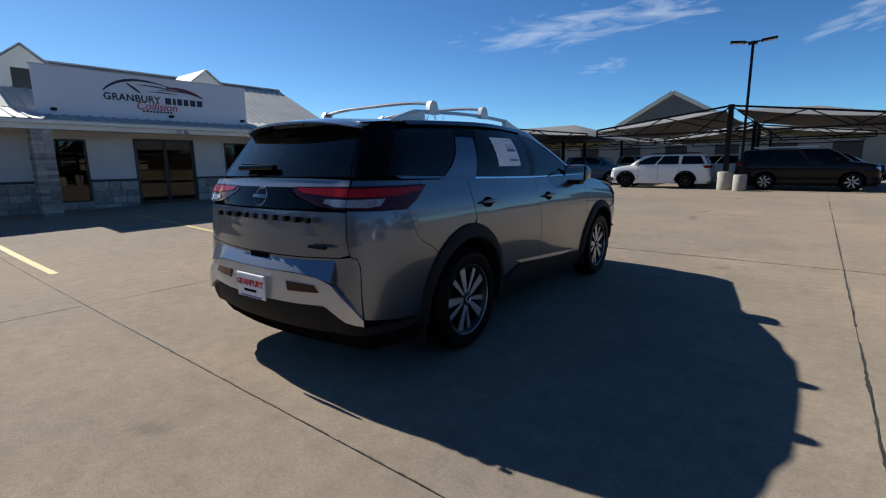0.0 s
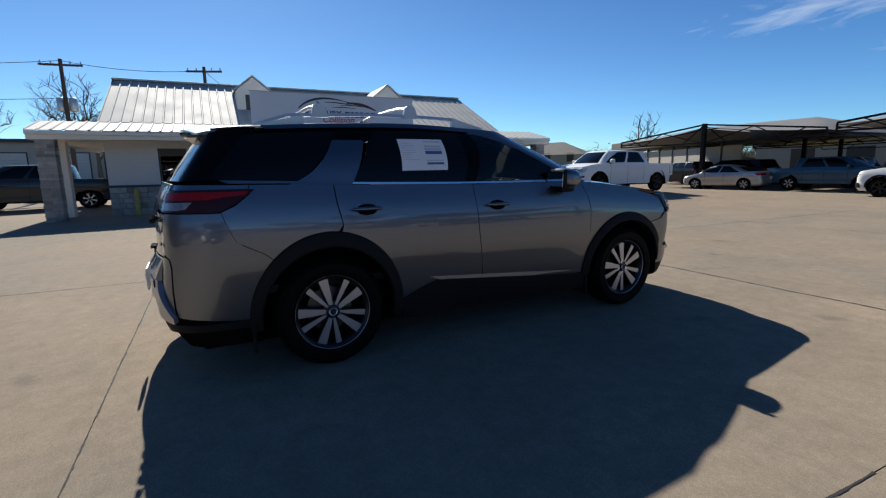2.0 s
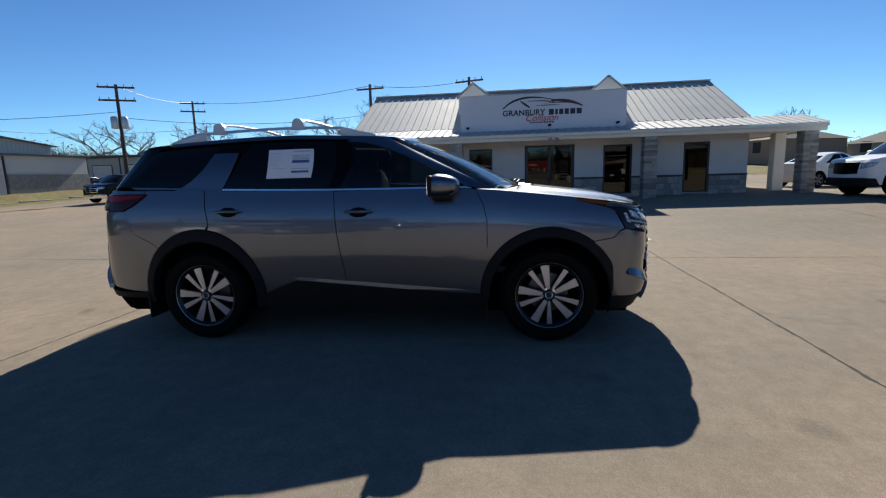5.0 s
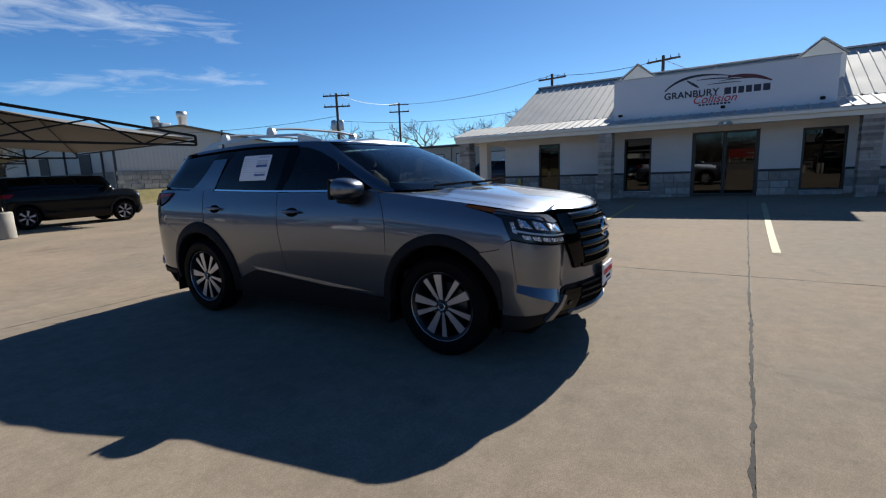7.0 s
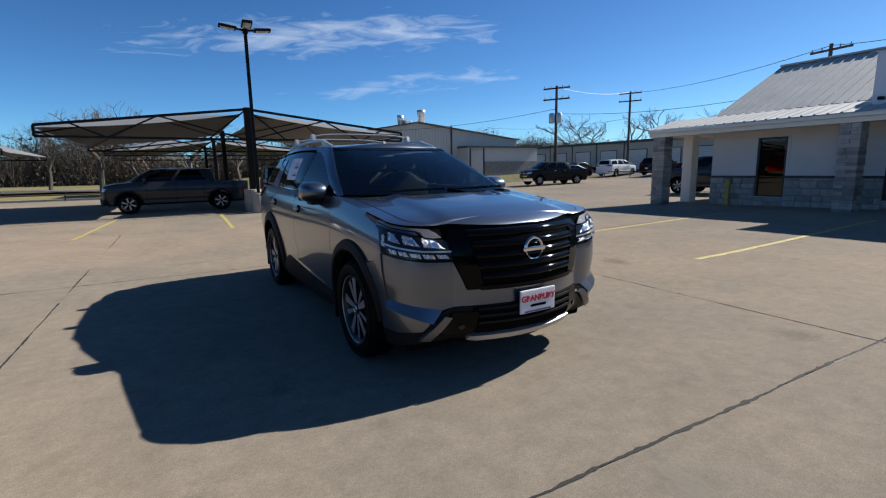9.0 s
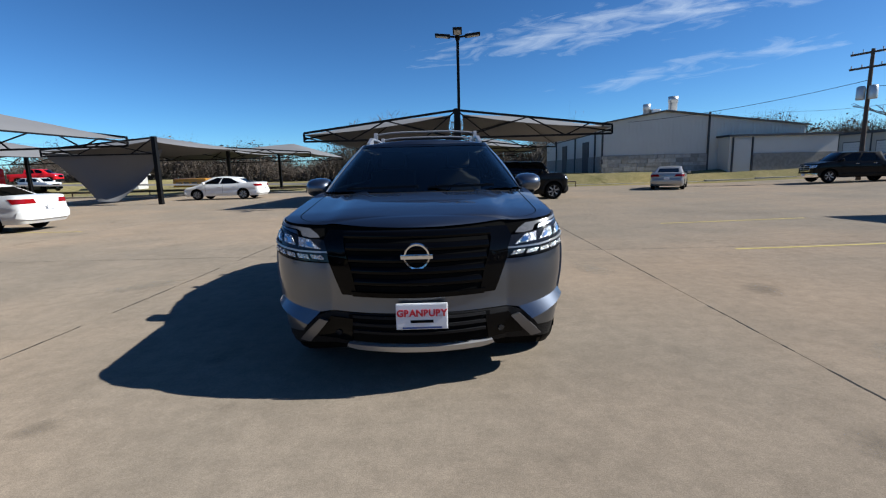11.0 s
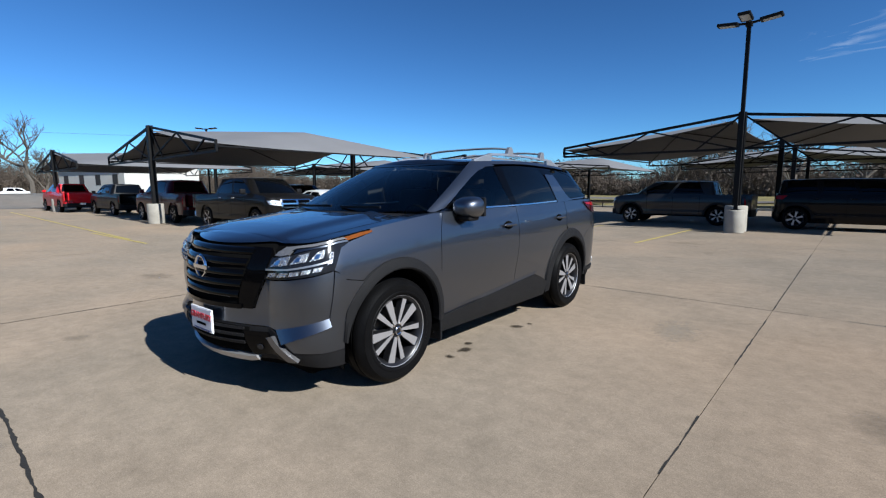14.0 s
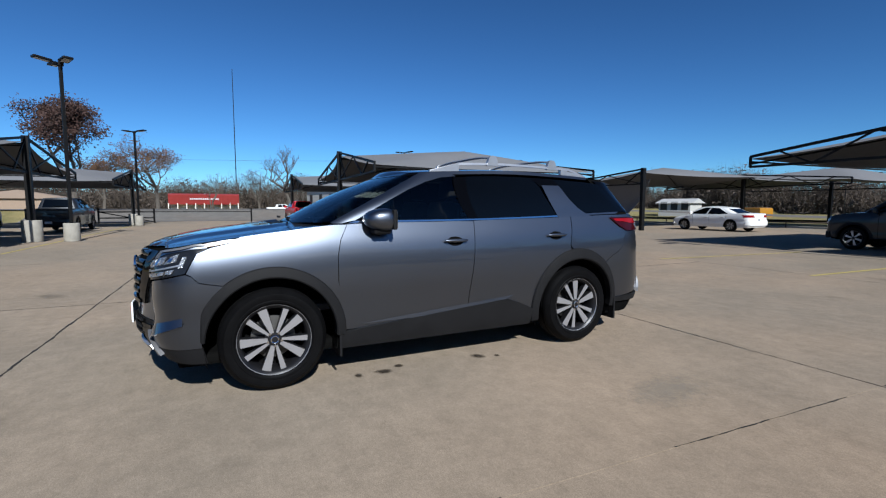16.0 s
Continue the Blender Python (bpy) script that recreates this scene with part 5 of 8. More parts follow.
            bm.faces.new(b)
            part("arch_liner", bm, UNDER_BLACK, car)
    panel("sill_cladding", yz([(0.955, 0.25), (0.955, 0.385), (0.80, 0.40), (-0.52, 0.515), (-0.62, 0.52), (-0.75, 0.475), (-0.92, 0.40), (-0.90, 0.25)]), BLACK_PLASTIC, lift=0.016, thick=0.04, label="textured black sill cladding")
    for sd in (1, -1):         # flash along the sill: its face leans back to the sky
        bm, rows = bmesh.new(), []
        for i in range(25):
            u = i / 24
            yy = 0.80 - 1.48 * u
            zt = 0.432 + 0.120 * u ** 0.92
            hgt = 0.064 * min(1.0, u * 1.6) * min(1.0, (1.0 - u) * 6 + 0.05)
            row = []
            for z, lf in ((zt, 0.001), (zt - hgt, 0.001 + 0.20 * hgt), (zt - hgt - 0.006, -0.01)):
                v = PT(Y(yy), z) + NM(Y(yy), z) * lf
                row.append(bm.verts.new((sd * v.x, v.y, v.z)))
            rows.append(row)
        for q0, q1 in zip(rows, rows[1:]):
            for j in (0, 1):
                bm.faces.new((q0[j], q1[j], q1[j + 1], q0[j + 1]))
        bmesh.ops.recalc_face_normals(bm, faces=bm.faces)
        part("sill_strip", finish(bm, 25), GUN_METAL, car, "grey flash along the sill")
    panel("chin", [(Y(1.93), 0.385), (1.7, 0.378), (1.34, 0.388), (1.24, 0.44), (1.18, 0.49), (1.0, 0.53), (0.5, 0.538), (0, 0.54), (0, 0.30), (0.6, 0.30), (1.2, 0.30), (1.7, 0.27), (Y(1.90), 0.26)], BLACK_PLASTIC, lift=0.004, thick=0.03, label="textured black lower front")
    for sd in (1, -1):
        part("mud_flap", boxed(sd * 0.72, sd * 0.965, 0.945, 0.965, 0.19, 0.42, 0.006), BLACK_PLASTIC, car)
        part("mud_flap", boxed(sd * 0.72, sd * 0.965, -1.985, -1.965, 0.19, 0.42, 0.006), BLACK_PLASTIC, car)
    part("underbody", boxed(-0.80, 0.80, -2.28, 2.10, 0.21, 0.30, 0.03), UNDER_BLACK, car)

    # hood and cowl
    def crease(x, y):
        k = smooth01(0.62, 0.50, abs(x)) * smooth01(2.4, 2.0, y)
        lip = 1.335 - 0.22 * (abs(x) / 0.75) ** 2
        return 0.016 * k - 0.16 * smooth01(lip, lip - 0.06, y) * smooth01(0.86, 0.80, abs(x))
    hs = S.sy(0.80)
    hood = deck(S, 0.0, hs, 60, 36, 0.035, crease)
    part("hood", finish(hood, 50), GUN_METAL, car, smooth=False)
    def on_hood(s, f):
        y0 = S.P(s, 0.6).y
        p = S.P(s, S.ztop(y0))
        return Vector((f * p.x, p.y, p.z + 0.035 * min(1.0, p.x / 0.5) * (1 - abs(f) ** 2.4) + crease(f * p.x, p.y)))
    for sd in (1, -1):        # shut line of the bonnet
        bm = bmesh.new()
        run = [on_hood(1.30 + (S.sy(0.95) - 1.30) * i / 24, 0.885 * sd if i > 3 else (0.80 + 0.028 * i) * sd) for i in range(25)]
        for p, q in zip(run, run[1:]):
            a = [bm.verts.new(v) for v in (p + Vector((-0.003, 0, 0.0012)), p + Vector((0.003, 0, 0.0012)), q + Vector((0.003, 0, 0.0012)), q + Vector((-0.003, 0, 0.0012)))]
            bm.faces.new(a)
        part("shut_line", bm, UNDER_BLACK, car)
    cow = bmesh.new()
    for i in range(12):
        x0, x1 = -0.78 + 0.13 * i, -0.78 + 0.13 * (i + 1)
        def cy(x):
            return 1.315 - 0.20 * (abs(x) / 0.75) ** 2
        pts = [(x0, cy(x0) - 0.05), (x1, cy(x1) - 0.05), (x1, cy(x1) + 0.10), (x0, cy(x0) + 0.10)]
        vs = [cow.verts.new((x, y, 1.236 - 0.10 * (y - cy(x)) - 0.012 * (x / 0.75) ** 2)) for x, y in pts]
        cow.faces.new(vs)
    part("cowl", cow, BLACK_PLASTIC, car)
    for x0, x1 in ((0.62, 0.02), (-0.05, -0.60)):
        w = bmesh.new()
        bar(w, (x0, 1.22, 1.275), (x1, 1.27, 1.285), 0.012, 0.02)
        part("wiper", w, BLACK_PLASTIC, car)

    # glasshouse: frame, then panes
    G, GN = S.G, S.GN
    def gpan(name, outline, material, lift=0.0, thick=0.01, label="", sides=(1, -1), step=(0.04, 0.06), parent=None):
        for sd in sides:
            part(name, finish(patch(outline, G, GN, lift, thick, step, sd < 0), 35), material, parent or car, label)
    def gy(pts):
        return [S.gyz(y, z) for y, z in pts]
    part("inner_pillar", house(S, 40, 6, 3.05, 5.0, 0.0, 1.0, -0.014), UNDER_BLACK, car)
    part("inner_shelf", deck(S, Y(-1.80), 5.0, 16, 10, -0.02), UNDER_BLACK, car)
    # A-pillar, cant rail and pillars
    inner_edge = gy([(-0.20, 1.655), (-0.05, 1.642), (0.12, 1.595), (0.30, 1.522), (0.50, 1.425), (0.66, 1.340), (0.80, 1.266)])
    gpan("a_pillar", [(1.66, 0.02), (1.66, 0.5), (1.66, 1.0), (1.8, 1.0), (2.05, 1.0)] + inner_edge + [(1.9, 0.0), (1.75, 0.0)], GUN_METAL, lift=0.006)
    gpan("cant_rail", [(2.05, 0.925), (2.5, 0.93), (2.98, 0.93), (3.0, 1.0), (2.5, 1.0), (2.05, 1.0)], GUN_METAL, lift=0.004)
    gpan("c_pillar", gy([(-1.255, 1.268), (-1.40, 1.272), (-1.68, 1.282), (-1.60, 1.315), (-1.52, 1.365), (-1.43, 1.45), (-1.345, 1.585), (-1.12, 1.585)]), GUN_METAL, lift=0.010, label="grey slanted rear pillar")
    # dark side glass: front door is clear-tinted, the rest privacy glass
    fwin = gy([(0.86, 1.262), (0.68, 1.36), (0.52, 1.445), (0.32, 1.54), (0.12, 1.615), (-0.05, 1.655), (-0.17, 1.662), (-0.235, 1.27)])
    gpan("front_window", fwin, SIDE_GLASS, lift=0.002, thick=0.004, label="lightly tinted front side glass")
    gpan("b_pillar", gy([(-0.17, 1.645), (-0.30, 1.652), (-0.33, 1.272), (-0.235, 1.27)]), GLOSS_BLACK, lift=0.0035)
    gpan("window_corner", gy([(0.80, 1.264), (0.62, 1.266), (0.62, 1.355), (0.70, 1.32)]), GLOSS_BLACK, lift=0.004)
    gpan("rear_window", gy([(-0.30, 1.655), (-0.6, 1.665), (-1.02, 1.66), (-1.09, 1.57), (-1.245, 1.295), (-0.33, 1.272)]), CAR_GLASS, lift=0.003, label="black privacy glass of the rear door")
    gpan("roof_band", gy([(-1.02, 1.66), (-1.3, 1.655), (-1.36, 1.58), (-1.10, 1.577)]), GLOSS_BLACK, lift=0.004)
    gpan("quarter_window", gy([(-1.30, 1.652), (-1.7, 1.635), (-1.93, 1.615), (-2.17, 1.325), (-1.60, 1.312), (-1.45, 1.44), (-1.352, 1.58)]), CAR_GLASS, lift=0.003, label="black privacy glass behind the rear pillar")
    gpan("d_pillar", [S.gyz(-1.93, 1.615), S.gyz(-2.17, 1.325), (3.98, 0.02), (4.0, 0.92), (3.5, 0.93), (3.1, 0.93)], GLOSS_BLACK, lift=0.001)
    gpan("window_sill", gy([(0.86, 1.245), (-0.3, 1.254), (-1.26, 1.277), (-1.26, 1.292), (-0.3, 1.269), (0.80, 1.262)]), CHROME, lift=0.007, label="thin chrome window strip")
    gpan("belt_strip", gy([(-1.30, 1.285), (-2.05, 1.302), (-2.1, 1.325), (-1.55, 1.305)]), GUN_METAL, lift=0.002)
    # windscreen and rear window
    gpan("windscreen", [(0, 0.03), (0.5, 0.03), (1.0, 0.03), (1.67, 0.03), (1.67, 0.5), (1.67, 0.965), (1.0, 0.965), (0.5, 0.965), (0, 0.965)], SCREEN_GLASS, lift=0.0, thick=0.004, label="clear windscreen", step=(0.12, 0.12))
    gpan("screen_band", [(0, 0.93), (0.5, 0.93), (1.0, 0.93), (1.65, 0.93), (1.65, 1.0), (1.0, 1.0), (0.5, 1.0), (0, 1.0)], GLOSS_BLACK, lift=0.003)
    gpan("rear_screen", [(5, 0.03), (4.5, 0.03), (4.0, 0.03), (4.0, 0.95), (4.5, 0.95), (5, 0.95)], CAR_GLASS, lift=0.003, label="black rear window", step=(0.12, 0.12))
    part("roof", finish(roof_mesh(S, 0.045, 70, 20), 50), GUN_METAL, car)
    # roof spoiler over the rear window
    sp = bmesh.new()
    sec = [(-1.93, 1.725, 1.69), (-2.10, 1.715, 1.672), (-2.22, 1.70, 1.665), (-2.30, 1.684, 1.668)]
    rows = []
    for y, zt, zl in sec:
        k = (y + 1.93) / -0.37
        hw = 0.635 - 0.03 * k
        hi, lo = [], []
        for j in range(15):
            f = -1 + 2 * j / 14
            bow = 0.10 * f * f * k
            dz = -0.055 * abs(f) ** 2.5
            hi.append(sp.verts.new((f * hw, y + bow, zt + dz)))
            lo.append(sp.verts.new((f * hw, y + bow, zl + dz * 0.8)))
        rows.append((hi, lo))
    for (h0, l0), (h1, l1) in zip(rows, rows[1:]):
        for j in range(14):
            sp.faces.new((h0[j], h0[j + 1], h1[j + 1], h1[j]))
            sp.faces.new((l0[j], l1[j], l1[j + 1], l0[j + 1]))
        sp.faces.new((h0[0], h1[0], l1[0], l0[0]))
        sp.faces.new((h0[14], l0[14], l1[14], h1[14]))
    hi, lo = rows[-1]
    for j in range(14):
        sp.faces.new((hi[j], hi[j + 1], lo[j + 1], lo[j]))
    bmesh.ops.recalc_face_normals(sp, faces=sp.faces)
    part("roof_spoiler", finish(sp, 50), GUN_METAL, car)
    part("brake_light", boxed(-0.16, 0.16, -2.245, -2.225, 1.655, 1.672, 0.003), LAMP_DARK_RED, car)
    wp = bmesh.new()
    bar(wp, (0.02, -2.40, 1.385), (-0.36, -2.38, 1.40), 0.02, 0.03)
    part("rear_wiper", wp, BLACK_PLASTIC, car)
    part("wiper_cover", boxed(-0.36, 0.06, -2.43, -2.385, 1.365, 1.40, 0.014), GLOSS_BLACK, car)
    fin = bmesh.new()
    prism(fin, [(-0.07, 0), (0.09, 0), (-0.04, 0.055), (-0.075, 0.055)], -0.022, 0.022, Matrix.Translation((0, -1.75, 1.742)) @ pose(0, 0, 90) @ pose(0, 0, 0, 90))
    part("antenna_fin", finish(fin), GUN_METAL, car)
    # roof rails with cross bars
    for sd in (1, -1):
        rb = bmesh.new()
        n = 24
        prev = None
        for i in range(n + 1):
            u = i / n
            y = 0.02 - 1.86 * u
            lift = 0.060 * min(1, u / 0.16, (1 - u) / 0.12)
            zr = spline(SUV.d["roof"]["zy"], SUV.d["roof"]["z"], y) + 0.012
            w, h = 0.017, 0.011
            ring = [rb.verts.new((sd * 0.600 + dx, y, zr + lift + dz)) for dx, dz in ((-w, -h), (w, -h), (w * 0.8, h), (-w * 0.8, h))]
            if prev:
                for k in range(4):
                    rb.faces.new((prev[k], prev[(k + 1) % 4], ring[(k + 1) % 4], ring[k]))
            else:
                rb.faces.new(ring)
            prev = ring
        rb.faces.new(prev)
        bmesh.ops.recalc_face_normals(rb, faces=rb.faces)
        part("roof_rail", finish(rb, 50), SATIN_SILVER, car, "satin silver roof rail")
        for y0, y1 in ((0.03, -0.28), (-1.50, -1.86)):
            ft = bmesh.new()
            za, zb_ = (spline(SUV.d["roof"]["zy"], SUV.d["roof"]["z"], q) for q in (y0, y1))
            m = Matrix.Translation((sd * 0.60, 0, 0)) @ pose(0, 0, 0, 90, 0, 90)
            prism(ft, [(y0, za - 0.01), (y1, zb_ - 0.01), (y1, zb_ + (0.075 if y0 > 0 else 0.0) * 1.0 + 0.01), (y0, za + (0.01 if y0 > 0 else 0.075))], -0.020, 0.020, m)
            part("rail_foot", finish(ft, 30), SATIN_SILVER, car)
    for yb in (-0.66, -1.385):
        zr = spline(SUV.d["roof"]["zy"], SUV.d["roof"]["z"], yb)
        cb, ringp = bmesh.new(), None
        for i in range(17):
            f = -1 + i / 8
            px, pz = 0.59 * f, zr + 0.128 + 0.030 * (1 - abs(f) ** 4)
            ring = [cb.verts.new((px, yb + dy, pz + dz)) for dy, dz in ((-0.030, 0), (-0.014, 0.011), (0.014, 0.011), (0.030, 0), (0.014, -0.010), (-0.014, -0.010))]
            if ringp:
                for k in range(6):
                    cb.faces.new((ringp[k], ringp[(k + 1) % 6], ring[(k + 1) % 6], ring[k]))
            else:
                cb.faces.new(ring)
            ringp = ring
        cb.faces.new(ringp)
        bmesh.ops.recalc_face_normals(cb, faces=cb.faces)
        part("cross_bar", finish(cb, 60), SATIN_SILVER, car, "silver roof cross bar")
        for sd in (1, -1):     # a foot that narrows upwards over the rail
            ft = bmesh.new()
            m = Matrix.Translation((sd * 0.60, 0, 0)) @ pose(0, 0, 0, 90, 0, 90)
            prism(ft, [(yb - 0.062, zr + 0.055), (yb + 0.066, zr + 0.055), (yb + 0.052, zr + 0.110), (yb + 0.036, zr + 0.142), (yb + 0.012, zr + 0.154), (yb - 0.024, zr + 0.151), (yb - 0.044, zr + 0.128)], -0.019, 0.019, m)
            part("bar_clamp", finish(ft, 40), SATIN_SILVER, car)

    # lamps
    hl = [(0.972, 0.85), (1.25, 0.865), (1.6, 0.893), (1.862, 0.920), (1.935, 1.0), (2.015, 1.082), (1.75, 1.060), (1.50, 1.038), (1.30, 1.010), (1.10, 0.992), (1.01, 0.985)]
    for sd in (1, -1):
        lamp = part("headlight", finish(patch(hl, PT, NM, 0.010, 0.06, (0.05, 0.03), sd < 0), 35), LAMP_SMOKE, car, "clear headlight with chrome cells")
        def lens(nm, q, m, lift=0.018, label=""):
            part(nm, finish(patch(q, PT, NM, lift, 0.014, (0.06, 0.04), sd < 0), 30), m, lamp, label)
        for s0, s1, z0 in ((1.05, 1.27, 0.932), (1.31, 1.52, 0.955), (1.56, 1.74, 0.976)):
            lens("lamp_cell", [(s0, z0), (s1, z0 + 0.020), (s1 + 0.03, z0 + 0.072), (s0 + 0.10, z0 + 0.055)], LAMP_CLEAR)
            lens("lamp_cell", [(s0 + 0.05, z0 + 0.012), (s0 + 0.12, z0 + 0.018), (s0 + 0.15, z0 + 0.046), (s0 + 0.09, z0 + 0.040)], CHROME, 0.023)
        for s0, s1, z0 in ((1.02, 1.12, 0.866), (1.15, 1.27, 0.873), (1.30, 1.42, 0.884), (1.45, 1.56, 0.897), (1.59, 1.70, 0.910)):
            lens("lamp_cell", [(s0, z0), (s1, z0 + 0.010), (s1 + 0.025, z0 + 0.036), (s0 + 0.025, z0 + 0.028)], LAMP_CLEAR)
        lens("lamp_divider", [(1.0, 0.908), (1.3, 0.922), (1.6, 0.948), (1.84, 0.972), (1.85, 0.984), (1.6, 0.958), (1.3, 0.932), (1.0, 0.918)], SATIN_SILVER, 0.021, "bright lamp divider")
        lens("lamp_cell", [(1.78, 0.955), (1.84, 0.962), (1.88, 1.03), (1.83, 1.03)], LAMP_CLEAR)
        lens("day_light", [(1.065, 1.000), (1.10, 1.025), (1.19, 1.056), (1.58, 1.080), (1.80, 1.096), (2.005, 1.116), (2.012, 1.104), (1.80, 1.080), (1.58, 1.064), (1.36, 1.052), (1.30, 1.040), (1.26, 1.012), (1.16, 1.000)], DRL, 0.014, "white day light strip")
        lens("lamp_trim", [(1.33, 1.020), (1.37, 1.045), (1.58, 1.058), (1.80, 1.074), (2.012, 1.098), (2.014, 1.086), (1.76, 1.063), (1.5, 1.041)], GUN_METAL, 0.013, "grey trim over the headlight")
        part("side_marker", finish(patch([(2.012, 1.094), (Y(1.80), 1.106), (Y(1.655), 1.134), (Y(1.66), 1.146), (Y(1.76), 1.138), (2.005, 1.113)], PT, NM, 0.008, 0.02, (0.03, 0.05), sd < 0)), AMBER, lamp, "amber side marker")
        # tail lamp with its clear lower lens
        tl = [(Y(-1.93), 1.24), (Y(-2.03), 1.168), (3.085, 1.133), (3.14, 1.126), (3.5, 1.129), (3.83, 1.134), (3.83, 1.262), (3.3, 1.262), (Y(-1.90), 1.262)]
        t = part("tail_lamp", finish(patch(tl, PT, NM, 0.014, 0.05, (0.05, 0.04), sd < 0), 35), LAMP_DARK_RED, car, "red tail lamp with clear lower lens")
        part("red_lens", finish(patch([(Y(-1.97), 1.225), (3.2, 1.202), (3.83, 1.198), (3.83, 1.246), (3.3, 1.25), (Y(-1.94), 1.249)], PT, NM, 0.019, 0.02, (0.05, 0.04), sd < 0)), LAMP_RED, t)
        part("clear_lens", finish(patch([(3.42, 1.150), (3.55, 1.142), (3.83, 1.142), (3.83, 1.184), (3.36, 1.190)], PT, NM, 0.019, 0.02, (0.05, 0.04), sd < 0)), LAMP_FROST, t)
        gl = part("gate_lamp", finish(patch([(3.84, 1.132), (4.0, 1.134), (4.19, 1.146), (4.45, 1.20), (4.54, 1.232), (4.52, 1.258), (4.1, 1.260), (3.84, 1.262)], PT, NM, 0.014, 0.05, (0.05, 0.04), sd < 0), 35), LAMP_DARK_RED, car, "red tailgate lamp")
        part("red_lens", finish(patch([(3.84, 1.20), (4.05, 1.202), (4.40, 1.222), (4.48, 1.248), (4.0, 1.250), (3.84, 1.246)], PT, NM, 0.019, 0.02, (0.05, 0.04), sd < 0)), LAMP_RED, gl)
        part("clear_lens", finish(patch([(3.84, 1.142), (4.0, 1.144), (4.12, 1.165), (4.10, 1.186), (3.84, 1.184)], PT, NM, 0.019, 0.02, (0.05, 0.04), sd < 0)), LAMP_FROST, gl)
        # silver blades and fog pods at the lower front corners
        part("bumper_blade", finish(patch([(1.02, 0.472), (1.09, 0.488), (1.22, 0.42), (1.385, 0.338), (1.24, 0.332), (1.12, 0.40)], PT, NM, 0.034, 0.05, (0.06, 0.04), sd < 0), 35), BLADE, car, "dark satin bumper blade")
        fp = part("fog_pod", finish(patch([(0.72, 0.50), (1.0, 0.50), (1.10, 0.42), (1.14, 0.365), (0.76, 0.345)], PT, NM, 0.020, 0.05, (0.1, 0.05), sd < 0), 35), GLOSS_BLACK, car, "black fog lamp pod")
        part("fog_lamp", finish(patch([(0.90 + 0.036 * math.cos(k * 0.7854), 0.405 + 0.018 * math.sin(k * 0.7854)) for k in range(8)], PT, NM, 0.027, 0.02, (0.1, 0.05), sd < 0)), LAMP_SMOKE, fp)
    panel("gate_strip", [(5, 1.125), (4.5, 1.125), (4.20, 1.128), (4.22, 1.146), (4.47, 1.198), (4.56, 1.23), (4.54, 1.255), (5, 1.255)], GLOSS_BLACK, lift=0.012, thick=0.03)

    # grille
    gr = [(0, 1.050), (0.99, 1.042), (1.03, 0.985), (0.975, 0.85), (0.835, 0.655), (0, 0.645)]
    grille = panel("grille", gr, UNDER_BLACK, lift=0.010, thick=0.05, label="gloss black grille with stacked bars", step=(0.1, 0.06))[0]
    panel("grille_frame", [(0.76, 1.046), (0.99, 1.042), (1.03, 0.985), (0.975, 0.85), (0.835, 0.655), (0.66, 0.655), (0.71, 0.80), (0.77, 0.90), (0.80, 0.98)], GLOSS_BLACK, lift=0.020, thick=0.04, label="gloss black v-shaped frame", step=(0.1, 0.06), parent=grille)
    bm = bmesh.new()
    for sd in (1, -1):
        patch([(0, 0.650), (0.70, 0.652), (0.72, 0.682), (0, 0.680)], PT, NM, 0.030, 0.04, (0.15, 0.05), sd < 0, bm)
    part("grille_sill", finish(bm, 30), GLOSS_BLACK, grille)
    for i in range(5):
        z = 1.015 - 0.070 * i
        hw = 0.80 - 0.030 * i
        bm = bmesh.new()
        for sd in (1, -1):     # each bar: a sloping upper face, a nose and an undercut
            rows = []
            for k in range(11):
                q = hw * k / 10
                row = []
                for dz, lf in ((0.030, 0.011), (0.020, 0.022), (0.002, 0.028), (-0.012, 0.023), (-0.018, 0.011)):
                    v = PT(q, z + dz) + NM(q, z + dz) * lf
                    row.append(bm.verts.new((sd * v.x, v.y, v.z)))
                rows.append(row)
            for r0, r1 in zip(rows, rows[1:]):
                for j in range(4):
                    bm.faces.new((r0[j], r1[j], r1[j + 1], r0[j + 1]))
        bmesh.ops.remove_doubles(bm, verts=bm.verts, dist=0.0002)
        bmesh.ops.recalc_face_normals(bm, faces=bm.faces)
        part("grille_bar", finish(bm, 50), GLOSS_BLACK, grille)
    em = bmesh.new()
    lathe(em, [(0.062, 0.0), (0.068, 0.012), (0.078, 0.014), (0.084, 0.0)], 36, "Z", Matrix.Translation((0, 2.410, 0.90)) @ pose(0, 0, 0, -90, 0, 0))
    box(em, -0.098, 0.098, 2.400, 2.424, 0.885, 0.915, 0.004)
    part("emblem", finish(em), CHROME, grille, "chrome ring emblem with a plain bar")
    lo = panel("lower_grille", [(0, 0.53), (0.78, 0.525), (0.74, 0.345), (0, 0.345)], UNDER_BLACK, lift=0.012, thick=0.03, step=(0.1, 0.06))[0]
    for i in range(3):
        z = 0.515 - 0.045 * i
        bm = bmesh.new()
        for sd in (1, -1):
            patch([(0, z - 0.008), (0.72, z - 0.008), (0.72, z + 0.008), (0, z + 0.008)], PT, NM, 0.026, 0.02, (0.2, 0.05), sd < 0, bm)
        part("grille_bar", finish(bm), BLACK_PLASTIC, lo)
    bm = bmesh.new()
    for sd in (1, -1):
        patch([(0, 0.338), (0.70, 0.335), (0.80, 0.338), (0.82, 0.312), (0.70, 0.298), (0, 0.298)], PT, NM, 0.035, 0.05, (0.1, 0.04), sd < 0, bm)
    part("skid_plate", finish(bm, 30), SATIN_SILVER, car, "satin silver skid strip")

